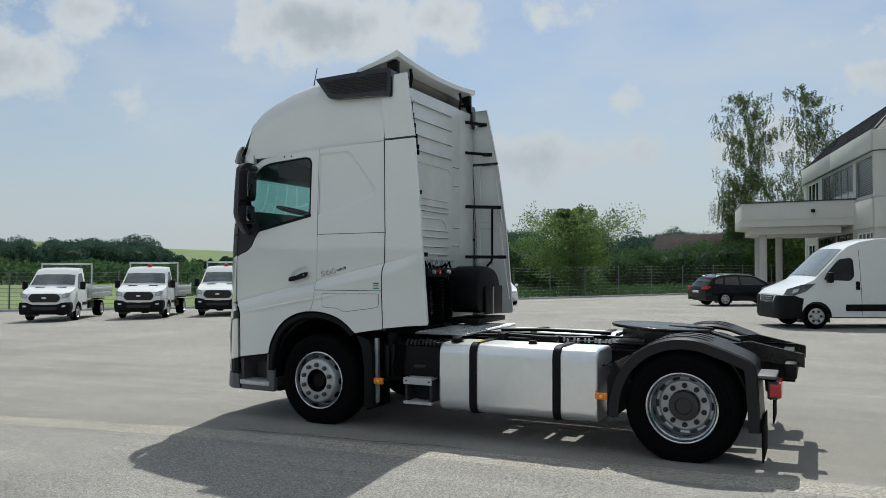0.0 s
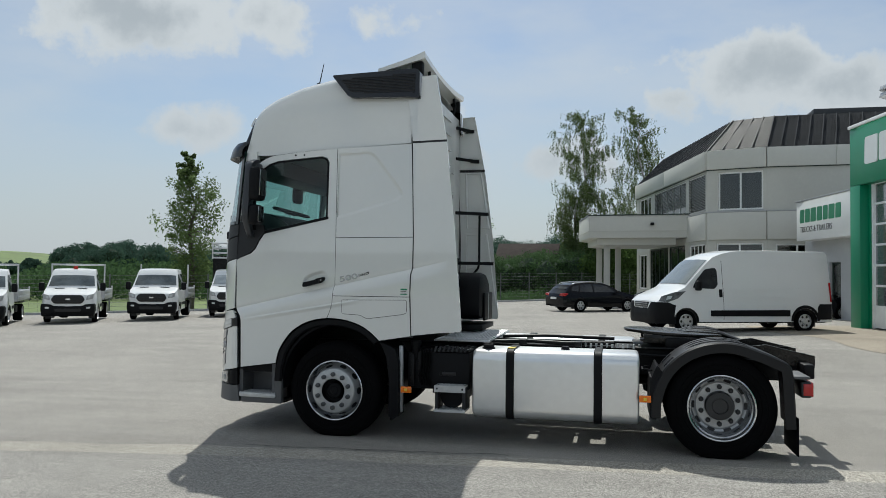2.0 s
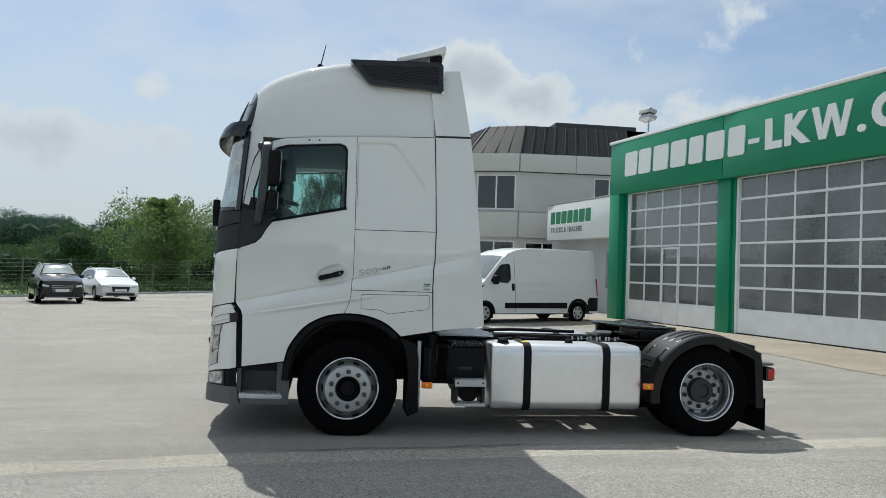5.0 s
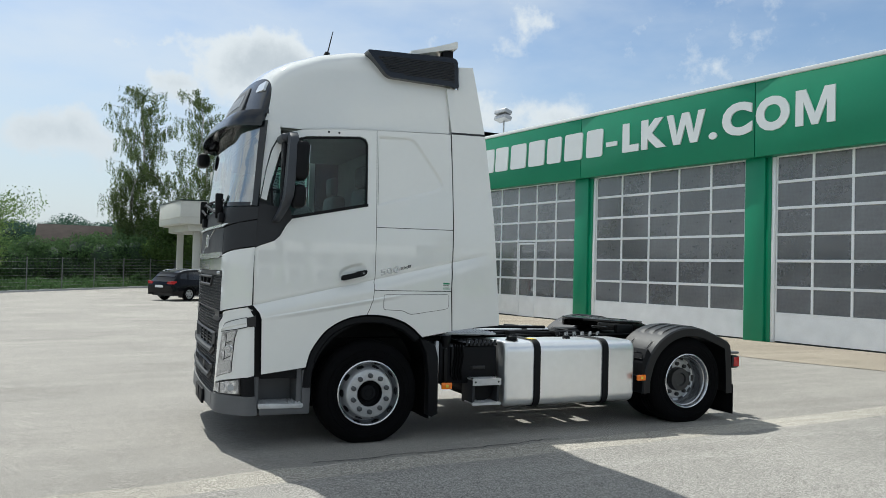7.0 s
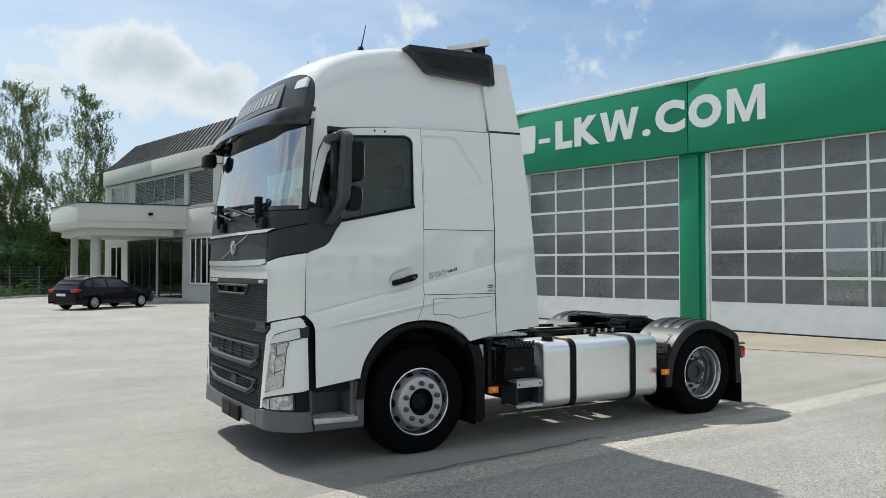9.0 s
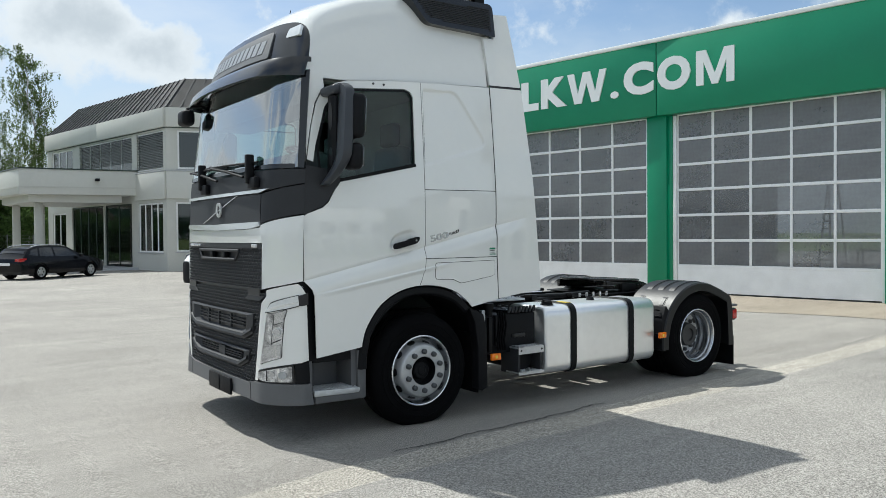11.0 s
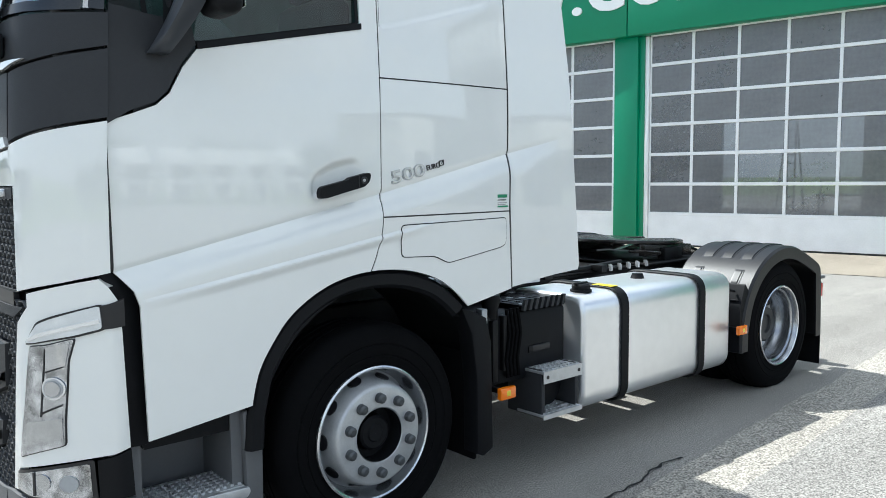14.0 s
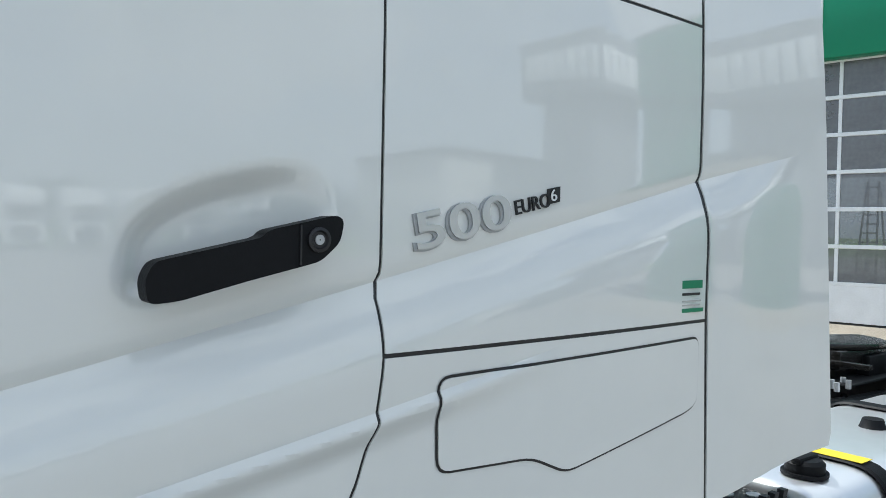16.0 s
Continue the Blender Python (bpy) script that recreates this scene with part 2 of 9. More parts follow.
def part(name, bm, material, parent=None, label="", angle=32, keep=False):
    """Links a bmesh as one mesh object, under a thing or part where one is given."""
    if not keep:
        finish(bm, angle)
    me = bpy.data.meshes.new(name)
    bm.to_mesh(me)
    bm.free()
    for m in material if isinstance(material, (list, tuple)) else [material]:
        me.materials.append(m)
    ob = new(name, me)
    ob.parent = parent
    if label:
        tagged(ob, label)
    return ob


def thing(name, label, category, at=None, group="", kind=""):
    ob = new(name)
    ob.empty_display_size = 0.2
    if at is not None:
        ob.matrix_world = at
    return tagged(ob, label, category, group, kind)


def box(bm, x0, x1, y0, y1, z0, z1, bevel=0.0, seg=2, turn=None):
    vs = [bm.verts.new(v) for v in ((x0, y0, z0), (x1, y0, z0), (x1, y1, z0), (x0, y1, z0), (x0, y0, z1), (x1, y0, z1), (x1, y1, z1), (x0, y1, z1))]
    fs = [bm.faces.new([vs[i] for i in q]) for q in ((3, 2, 1, 0), (4, 5, 6, 7), (0, 1, 5, 4), (1, 2, 6, 5), (2, 3, 7, 6), (3, 0, 4, 7))]
    if bevel:
        es = list({e for f in fs for e in f.edges})
        r = bmesh.ops.bevel(bm, geom=es, offset=bevel, segments=seg, profile=0.5, affect="EDGES")
        vs = list({v for f in fs if f.is_valid for v in f.verts} | {v for f in r["faces"] for v in f.verts})
    if turn is not None:
        bmesh.ops.transform(bm, matrix=turn, verts=vs)
    return vs


def boxes(*rows, bevel=0.0):
    bm = bmesh.new()
    for r in rows:
        box(bm, *r, bevel=bevel)
    return bm


def rod(bm, a, b, r, seg=10, r2=None):
    a, b = Vector(a), Vector(b)
    d = (b - a).normalized()
    u = d.orthogonal().normalized()
    w = d.cross(u)
    rings = []
    for p, q in ((a, r), (b, r if r2 is None else r2)):
        rings.append([bm.verts.new(p + (u * math.cos(t) + w * math.sin(t)) * q) for t in (2 * math.pi * i / seg for i in range(seg))])
    for i in range(seg):
        bm.faces.new((rings[0][i], rings[0][(i + 1) % seg], rings[1][(i + 1) % seg], rings[1][i]))
    bm.faces.new(rings[0][::-1]), bm.faces.new(rings[1])


def tube(bm, pts, r, seg=8):
    """A hose or bent bar along points."""
    pts = [Vector(p) for p in pts]
    rings = []
    u = None
    for i, p in enumerate(pts):
        d = (pts[min(i + 1, len(pts) - 1)] - pts[max(i - 1, 0)]).normalized()
        u = d.orthogonal().normalized() if u is None else (u - d * u.dot(d)).normalized()
        w = d.cross(u)
        rings.append([bm.verts.new(p + (u * math.cos(t) + w * math.sin(t)) * r) for t in (2 * math.pi * k / seg for k in range(seg))])
    for a, b in zip(rings, rings[1:]):
        for k in range(seg):
            bm.faces.new((a[k], a[(k + 1) % seg], b[(k + 1) % seg], b[k]))
    bm.faces.new(rings[0][::-1]), bm.faces.new(rings[-1])


def lathe(profile, centre, axis="y", seg=48):
    """A turned part: profile rows (radius, along) about an axis through centre."""
    bm = bmesh.new()
    rings = []
    for r, s in profile:
        ring = []
        for k in range(seg):
            t = 2 * math.pi * k / seg
            c, q = r * math.cos(t), r * math.sin(t)
            p = {"y": (c, s, q), "x": (s, c, q), "z": (c, q, s)}[axis]
            ring.append(bm.verts.new(Vector(centre) + Vector(p)))
        rings.append(ring)
    for a, b in zip(rings, rings[1:]):
        for k in range(seg):
            bm.faces.new((a[k], a[(k + 1) % seg], b[(k + 1) % seg], b[k]))
    return bm


def offset_poly(poly, d):
    """The outline moved inwards by d."""
    n = len(poly)
    area = sum(poly[i][0] * poly[(i + 1) % n][1] - poly[(i + 1) % n][0] * poly[i][1] for i in range(n))
    s = 1 if area > 0 else -1
    out = []
    for i in range(n):
        p, a, b = Vector(poly[i]), Vector(poly[i - 1]), Vector(poly[(i + 1) % n])
        n1 = Vector((-(p - a).y, (p - a).x)).normalized()
        n2 = Vector((-(b - p).y, (b - p).x)).normalized()
        m = n1 + n2
        m = m / max(0.35, m.dot(n1)) if m.length > 1e-6 else n1
        out.append(tuple(p + m * d * s))
    return out


def rounded(poly, r, seg=4):
    """The outline with its corners rounded."""
    out, n = [], len(poly)
    for i in range(n):
        p, a, b = Vector(poly[i]), Vector(poly[i - 1]), Vector(poly[(i + 1) % n])
        ra = min(r, (a - p).length * 0.45)
        rb = min(r, (b - p).length * 0.45)
        s, e = p + (a - p).normalized() * ra, p + (b - p).normalized() * rb
        for k in range(seg + 1):
            t = k / seg
            out.append(tuple(s * (1 - t) ** 2 + p * 2 * t * (1 - t) + e * t * t))
    return out


def sheet(poly, place, step=0.05, depth=0.02, inward=None, gap=0.0, lift=0.0, cuts=()):
    """A pressed panel: a flat outline (u, v), cut into small faces, laid on the surface place(u, v), with turned-in edges."""
    bm = bmesh.new()
    if gap:
        poly = offset_poly(poly, gap)
    f = bm.faces.new([bm.verts.new((u, v, 0)) for u, v in poly])
    f.normal_update()
    bmesh.ops.triangulate(bm, faces=[f], ngon_method="EAR_CLIP")
    us, vs = [p[0] for p in poly], [p[1] for p in poly]
    for axis, lo, hi in (((1, 0, 0), min(us), max(us)), ((0, 1, 0), min(vs), max(vs))):
        k = lo + step
        while k < hi - 1e-4:
            bmesh.ops.bisect_plane(bm, geom=bm.verts[:] + bm.edges[:] + bm.faces[:], plane_co=[c * k for c in axis], plane_no=axis, dist=1e-5)
            k += step
    for z0, slope, _ in cuts:
        bmesh.ops.bisect_plane(bm, geom=bm.verts[:] + bm.edges[:] + bm.faces[:], plane_co=(0, z0, 0), plane_no=(-slope, 1, 0), dist=1e-5)
    bmesh.ops.remove_doubles(bm, verts=bm.verts, dist=1e-5)
    for z0, slope, crisp in cuts:
        if crisp:
            for e in bm.edges:
                if all(abs(v.co.y - z0 - slope * v.co.x) < 1e-4 for v in e.verts):
                    e.smooth = False
    rim = [e for e in bm.edges if e.is_boundary]
    flat = {v: v.co.copy() for v in bm.verts}
    for v in bm.verts:
        v.co = Vector(place(v.co.x, v.co.y, lift))
    if depth:
        fresh = bmesh.ops.extrude_edge_only(bm, edges=rim)["geom"]
        old = {}
        for v in [g for g in fresh if isinstance(g, bmesh.types.BMVert)]:
            for e in v.link_edges:
                o = e.other_vert(v)
                if o in flat:
                    old[v] = flat[o]
        for v, c in old.items():
            v.co = Vector(place(c.x, c.y, lift - depth))
    return bm


def prism(poly, axis, a, b, bevel=0.0):
    """An outline drawn out along an axis from a to b."""
    bm = bmesh.new()
    def at(u, v, w):
        return {"x": (w, u, v), "y": (u, w, v), "z": (u, v, w)}[axis]
    r0 = [bm.verts.new(at(u, v, a)) for u, v in poly]
    r1 = [bm.verts.new(at(u, v, b)) for u, v in poly]
    n = len(poly)
    f0, f1 = bm.faces.new(r0[::-1]), bm.faces.new(r1)
    for i in range(n):
        bm.faces.new((r0[i], r0[(i + 1) % n], r1[(i + 1) % n], r1[i]))
    bmesh.ops.recalc_face_normals(bm, faces=bm.faces)
    if bevel:
        bmesh.ops.bevel(bm, geom=list(f0.edges) + list(f1.edges), offset=bevel, segments=2, profile=0.5, affect="EDGES")
    return bm


def loft(rings, closed=False, caps=True):
    bm = bmesh.new()
    rows = [[bm.verts.new(p) for p in r] for r in rings]
    n = len(rows[0])
    for a, b in zip(rows, rows[1:]):
        for k in range(n if closed else n - 1):
            bm.faces.new((a[k], a[(k + 1) % n], b[(k + 1) % n], b[k]))
    if caps and closed:
        bm.faces.new(rows[0][::-1]), bm.faces.new(rows[-1])
    return bm


def mirrored(bm, centre):
    """A copy of the bmesh, mirrored in y about centre."""
    other = bm.copy()
    for v in other.verts:
        v.co.y = 2 * centre - v.co.y
    bmesh.ops.reverse_faces(other, faces=other.faces)
    return other


def lerp_rows(x, rows):
    if x <= rows[0][0]:
        return rows[0][1]
    for (a, p), (b, q) in zip(rows, rows[1:]):
        if x <= b:
            return p + (q - p) * (x - a) / (b - a)
    return rows[-1][1]


def spline(pts, n=5):
    """A smooth run of points through those given."""
    out = []
    for i in range(len(pts) - 1):
        p0, p1, p2, p3 = (Vector(pts[max(0, min(len(pts) - 1, j))]) for j in (i - 1, i, i + 1, i + 2))
        for k in range(n):
            t = k / n
            out.append(tuple(0.5 * (2 * p1 + (p2 - p0) * t + (2 * p0 - 5 * p1 + 4 * p2 - p3) * t * t + (3 * p1 - p0 - 3 * p2 + p3) * t ** 3)))
    return out + [tuple(pts[-1])]


def smooth01(t):
    t = max(0.0, min(1.0, t))
    return t * t * (3 - 2 * t)


def writing(body, size, m, material, name="lettering", parent=None, thick=0.004, bold=0.0, width=1.0, align="LEFT"):
    """Raised letters, in the built-in font, turned into a mesh."""
    cu = bpy.data.curves.new(name, "FONT")
    cu.body, cu.size, cu.extrude, cu.offset, cu.align_x = body, size, thick, bold, align
    cu.resolution_u = 4
    tmp = bpy.data.objects.new(name, cu)
    scene.collection.objects.link(tmp)
    bpy.context.view_layer.update()
    me = bpy.data.meshes.new_from_object(tmp.evaluated_get(bpy.context.evaluated_depsgraph_get()))
    bpy.data.objects.remove(tmp)
    me.materials.clear()
    me.materials.append(material)
    for v in me.vertices:
        v.co.x *= width
    me.transform(m)
    ob = new(name, me)
    ob.parent = parent
    return ob


# ---- ground ----
def rise(x, y):
    """The yard's slight falls: up to the workshop, down towards the fence and the office."""
    up = 0.07 * smooth01((x - 5) / 6) * (1 - smooth01((y - 22) / 6))
    west = 0.020 * max(0.0, min(26.0, -x - 1))
    return up - west - 0.10 * smooth01((y - 18) / 16) * (1 - 0.6 * smooth01((x - 9) / 4))


FENCE_A, FENCE_B = Vector((-56.0, -6.6)), Vector((2.0, 52.8))
FENCE_DIR = (FENCE_B - FENCE_A).normalized()
FENCE_N = Vector((-FENCE_DIR.y, FENCE_DIR.x))              # away from the yard


def beyond(x, y):
    return (Vector((x, y)) - FENCE_A).dot(FENCE_N)


def land(x, y):
    d = beyond(x, y)
    h = rise(x, y) - 0.012
    if d > 0:
        h += -0.25 * smooth01(d / 6)
        r = math.hypot(x, y)
        west = smooth01((-x / max(r, 1) - 0.30) / 0.5)
        h += west * 15 * smooth01((d - 70) / 380) + 5 * smooth01((d - 90) / 300) * noise.noise(Vector((x / 130, y / 130, 0)))
    return h


def spread(lo, hi, fine_lo, fine_hi, step):
    out = list(np.arange(fine_lo, fine_hi + 1e-6, step))
    k, s = fine_hi, step
    while k < hi:
        s *= 1.22
        k += s
        out.append(k)
    k, s = fine_lo, step
    while k > lo:
        s *= 1.22
        k -= s
        out.insert(0, k)
    return out


def asphalt(name, colour, rough_grit=0.68, fine=105):
    m = bpy.data.materials.new(name)
    m.use_nodes = True
    n, l = m.node_tree.nodes, m.node_tree.links
    b = n["Principled BSDF"]
    tc = n.new("ShaderNodeTexCoord")

    def tex(scale, detail=5, rough=0.55, stretch=None):
        t = n.new("ShaderNodeTexNoise")
        t.inputs["Scale"].default_value, t.inputs["Detail"].default_value, t.inputs["Roughness"].default_value = scale, detail, rough
        src = tc.outputs["Object"]
        if stretch:
            mp = n.new("ShaderNodeMapping")
            mp.inputs["Scale"].default_value = stretch
            mp.inputs["Rotation"].default_value = (0, 0, radians(-6))
            l.new(src, mp.inputs["Vector"])
            src = mp.outputs[0]
        l.new(src, t.inputs["Vector"])
        return t.outputs["Fac"]

    def rng(v, a, c, lo, hi):
        r = n.new("ShaderNodeMapRange")
        r.inputs["From Min"].default_value, r.inputs["From Max"].default_value = a, c
        r.inputs["To Min"].default_value, r.inputs["To Max"].default_value = lo, hi
        l.new(v, r.inputs["Value"])
        return r.outputs[0]

    def mul(a, c):
        q = n.new("ShaderNodeMath")
        q.operation = "MULTIPLY"
        l.new(a, q.inputs[0]), l.new(c, q.inputs[1])
        return q.outputs[0]

    stains = rng(tex(0.35, 6, 0.6), 0.3, 0.7, 0.82, 1.12)
    drift = rng(tex(1.1, 6, 0.65, (0.12, 2.2, 1)), 0.32, 0.68, 0.88, 1.10)
    grit = rng(tex(fine, 2, 0.6), 0.34, 0.66, 1 - rough_grit, 1 + rough_grit)
    stone = rng(tex(36, 4, 0.7), 0.3, 0.7, 0.78, 1.20)
    f = mul(mul(stains, drift), mul(grit, stone))
    col = n.new("ShaderNodeMix")
    col.data_type, col.blend_type = "RGBA", "MULTIPLY"
    col.inputs["Factor"].default_value = 1.0
    col.inputs["A"].default_value = (*colour, 1)
    cc = n.new("ShaderNodeCombineColor")
    for i in range(3):
        l.new(f, cc.inputs[i])
    l.new(cc.outputs[0], col.inputs["B"])
    l.new(col.outputs["Result"], b.inputs["Base Color"])
    b.inputs["Roughness"].default_value = 0.85
    b.inputs["Specular IOR Level"].default_value = 0.3
    bn = n.new("ShaderNodeBump")
    bn.inputs["Strength"].default_value, bn.inputs["Distance"].default_value = 0.9, 0.008
    l.new(mul(tex(120, 4, 0.7), stone), bn.inputs["Height"])
    l.new(bn.outputs[0], b.inputs["Normal"])
    return m


ASPHALT = asphalt("worn_concrete_asphalt", (0.300, 0.283, 0.257), 0.72, 112)
DARK_ASPHALT = asphalt("smoother_asphalt", (0.306, 0.291, 0.267), 0.68, 104)
STRIP = asphalt("pale_joint_strip", (0.392, 0.364, 0.318), 0.70, 96)
SEALED = mat("weathered_crack", (0.12, 0.112, 0.10), 0.85, var=0.3, scale=3)
TAR = mat("tar_crack", (0.010, 0.010, 0.010), 0.8, var=0.3, scale=8)
GRASS = mat("meadow", (0.135, 0.190, 0.055), 0.9, var=0.3, scale=0.05, tint=(0.11, 0.155, 0.045), bump=0.4, bscale=3)
LEAF_DARK = leafy("leaves_dark", (0.070, 0.115, 0.035))
LEAF_MID = leafy("leaves_mid", (0.150, 0.212, 0.062), 0.5)
LEAF_ASH = leafy("leaves_ash", (0.135, 0.185, 0.075), 0.48, 0.3)
LEAF_LIGHT = leafy("leaves_light", (0.160, 0.235, 0.085), 0.52, 0.3)
LEAF_HEDGE = leafy("leaves_hedge", (0.074, 0.130, 0.056), 0.42, 0.2)
LEAF_BIRCH = leafy("leaves_birch", (0.118, 0.158, 0.066), 0.45, 0.3)
# bluish base colour: the haze of distance is put into these leaves
LEAF_FAR = leafy("leaves_far_hazy", (0.066, 0.118, 0.088), 0.36, 0.12)
# dark green of the solid cores stands in for shade inside the foliage
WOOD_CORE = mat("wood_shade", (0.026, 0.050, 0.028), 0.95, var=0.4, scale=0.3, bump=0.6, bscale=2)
BARK = mat("bark", (0.10, 0.085, 0.07), 0.9, var=0.3, scale=5, bump=0.5, bscale=25)
BIRCH_BARK = mat("birch_bark", (0.42, 0.40, 0.37), 0.8, var=0.4, scale=4, tint=(0.16, 0.15, 0.14))

bm = bmesh.new()
xs, ys = spread(-1600, 900, -36, 30, 3.0), spread(-700, 1700, -24, 66, 3.0)
grid = [[bm.verts.new((x, y, land(x, y))) for y in ys] for x in xs]
for i in range(len(xs) - 1):
    for j in range(len(ys) - 1):
        bm.faces.new((grid[i][j], grid[i + 1][j], grid[i + 1][j + 1], grid[i][j + 1]))
tagged(part("ground", bm, GRASS), "green meadow rolling up to low hills", "ground", kind="structure")

bm = bmesh.new()
rows = []
for k in range(158):
    s = -14 + k * 0.8
    a = FENCE_A + FENCE_DIR * s - FENCE_N * 0.6
    rows.append([bm.verts.new((x, y, rise(x, y))) for x, y in (a.lerp(a - FENCE_N * 78, j / 96) for j in range(97))])
for a, b in zip(rows, rows[1:]):
    for j in range(96):
        bm.faces.new((a[j], a[j + 1], b[j + 1], b[j]))
pavement = tagged(part("pavement", bm, ASPHALT), "pale worn asphalt yard with stains and cracks", "pavement", kind="structure")


def strip_line(x):
    """The long joint across the yard, beside the tractor."""
    return -0.60 + 0.098 * (x + 0.6)


def ribbon(name, edge_a, edge_b, x0, x1, step, z, material, label=""):
    b = bmesh.new()
    last = None
    x = x0
    while x < x1 + 1e-6:
        ya, yb = edge_a(x), edge_b(x)
        v = [b.verts.new((x, y, rise(x, y) + z)) for y in (ya, ya * 0.67 + yb * 0.33, ya * 0.33 + yb * 0.67, yb)]
        if last:
            for p in range(3):
                b.faces.new((last[p], v[p], v[p + 1], last[p + 1]))
        last = v
        x += step
    return tagged(part(name, b, material), label or name.replace("_", " "), "pavement", kind="structure")


def wob(x, k, a):
    return a * noise.noise(Vector((x * 1.3, k, 0))) + 0.4 * a * noise.noise(Vector((x * 6, k + 9, 0)))


ribbon("dark_pavement", lambda x: strip_line(x) - 0.47 + wob(x, 1, 0.035), lambda x: strip_line(x) - 9.0, -14.0, 16.0, 0.12, 0.004, DARK_ASPHALT,
       "smoother darker asphalt lane beside the joint")
ribbon("joint_strip", lambda x: strip_line(x) - 0.08 + wob(x, 3, 0.05), lambda x: strip_line(x) - 0.47 + wob(x, 1, 0.035), -16.0, 16.0, 0.10, 0.005, STRIP,
       "rough pale strip along the asphalt joint")
ribbon("crack", lambda x: strip_line(x) + wob(x * 2, 5, 0.05), lambda x: strip_line(x) + wob(x * 2, 5, 0.05) - 0.010 - 0.024 * abs(noise.noise(Vector((x * 9, 2, 2)))),
       -0.62, 1.95, 0.02, 0.008, TAR, "dark tar-filled crack in the asphalt")
ribbon("crack", lambda x: strip_line(x) + 0.02 + wob(x * 2, 7, 0.05), lambda x: strip_line(x) + 0.02 + wob(x * 2, 7, 0.05) - 0.008 - 0.012 * abs(noise.noise(Vector((x * 9, 4, 2)))),
       7.4, 12.0, 0.04, 0.008, TAR, "dark tar-filled crack in the asphalt")
for y_at, slope, x0, x1, wide, seed in ((10.8, -0.86, -9.0, 1.2, 0.030, 3), (8.0, -0.93, -7.0, 0.6, 0.026, 5), (13.4, -0.05, -3.0, 2.4, 0.030, 7), (1.0, -0.17, -5.5, -1.2, 0.010, 11), (17.5, -0.45, -12.0, 4.0, 0.035, 13), (6.2, -0.30, -14.0, -3.5, 0.022, 17)):
    line = lambda x, y_at=y_at, slope=slope, seed=seed: y_at + slope * x + wob(x, seed, 0.16)
    ribbon("crack", line, lambda x, line=line, wide=wide, seed=seed: line(x) - wide * (0.35 + abs(noise.noise(Vector((x * 3, seed, 2))))), x0, x1, 0.1, 0.006, SEALED, "thin grey weathered crack across the yard")

# ---- workshop with green fascia ----
WS = Matrix.Translation((10.511, 21.2, 0.0)) @ Matrix.Rotation(math.atan2(-1.0, 0.175), 4, "Z")
# along u: from the north corner southwards; +v: into the hall; -v: out of the front
GREEN = mat("green_cladding", (0.008, 0.225, 0.112), 0.36, var=0.06, scale=0.8, spec=0.45, bump=0.01, bscale=3)
GATE_W = mat("gate_white", (0.84, 0.86, 0.87), 0.4, var=0.07, scale=2.5)
RUBBER_SEAL = mat("rubber_seal", (0.03, 0.03, 0.03), 0.7)
SIGN_W = mat("sign_letter_white", (0.80, 0.82, 0.82), 0.4, var=0.02)


def acrylic():
    """Gate glazing: scuffed grey acrylic, half milky and half clear, with a gloss."""
    m = mat("gate_acrylic", (0.230, 0.238, 0.250), 0.10, var=0.30, scale=0.9, spec=0.6, coat=0.5, bump=0.02, bscale=2.5)
    n, l = m.node_tree.nodes, m.node_tree.links
    see, mix, rnd_n, mr = n.new("ShaderNodeBsdfTransparent"), n.new("ShaderNodeMixShader"), n.new("ShaderNodeObjectInfo"), n.new("ShaderNodeMapRange")
    see.inputs["Color"].default_value = (0.80, 0.83, 0.85, 1)
    mr.inputs["To Min"].default_value, mr.inputs["To Max"].default_value = 0.30, 0.44
    l.new(rnd_n.outputs["Random"], mr.inputs["Value"])
    l.new(mr.outputs[0], mix.inputs[0])
    l.new(n["Principled BSDF"].outputs[0], mix.inputs[1])
    l.new(see.outputs[0], mix.inputs[2])
    shine, lw, up, top_mix = n.new("ShaderNodeBsdfGlossy"), n.new("ShaderNodeLayerWeight"), n.new("ShaderNodeMath"), n.new("ShaderNodeMixShader")
    shine.inputs["Roughness"].default_value, lw.inputs["Blend"].default_value = 0.09, 0.5
    up.operation = "POWER"
    up.inputs[1].default_value = 2.6
    l.new(lw.outputs["Facing"], up.inputs[0])
    l.new(up.outputs[0], top_mix.inputs[0])
    l.new(mix.outputs[0], top_mix.inputs[1])
    l.new(shine.outputs[0], top_mix.inputs[2])
    l.new(top_mix.outputs[0], n["Material Output"].inputs["Surface"])
    return m


PANE = acrylic()
U0, L_WS = 0.38, 30.6
FB, FT = 4.78, 6.71                                        # fascia
GATE_V = 0.34                                              # how far the gates stand back behind it
ANNEX_IN = mat("hall_plaster", (0.34, 0.35, 0.35), 0.8, var=0.12, scale=0.6)
workshop = thing("workshop", "long green-clad workshop hall with white glazed gates", "building", WS)


def wall_boxes(name, rows, material, label="", bevel=0.0):
    return part(name, boxes(*rows, bevel=bevel), material, workshop, label)


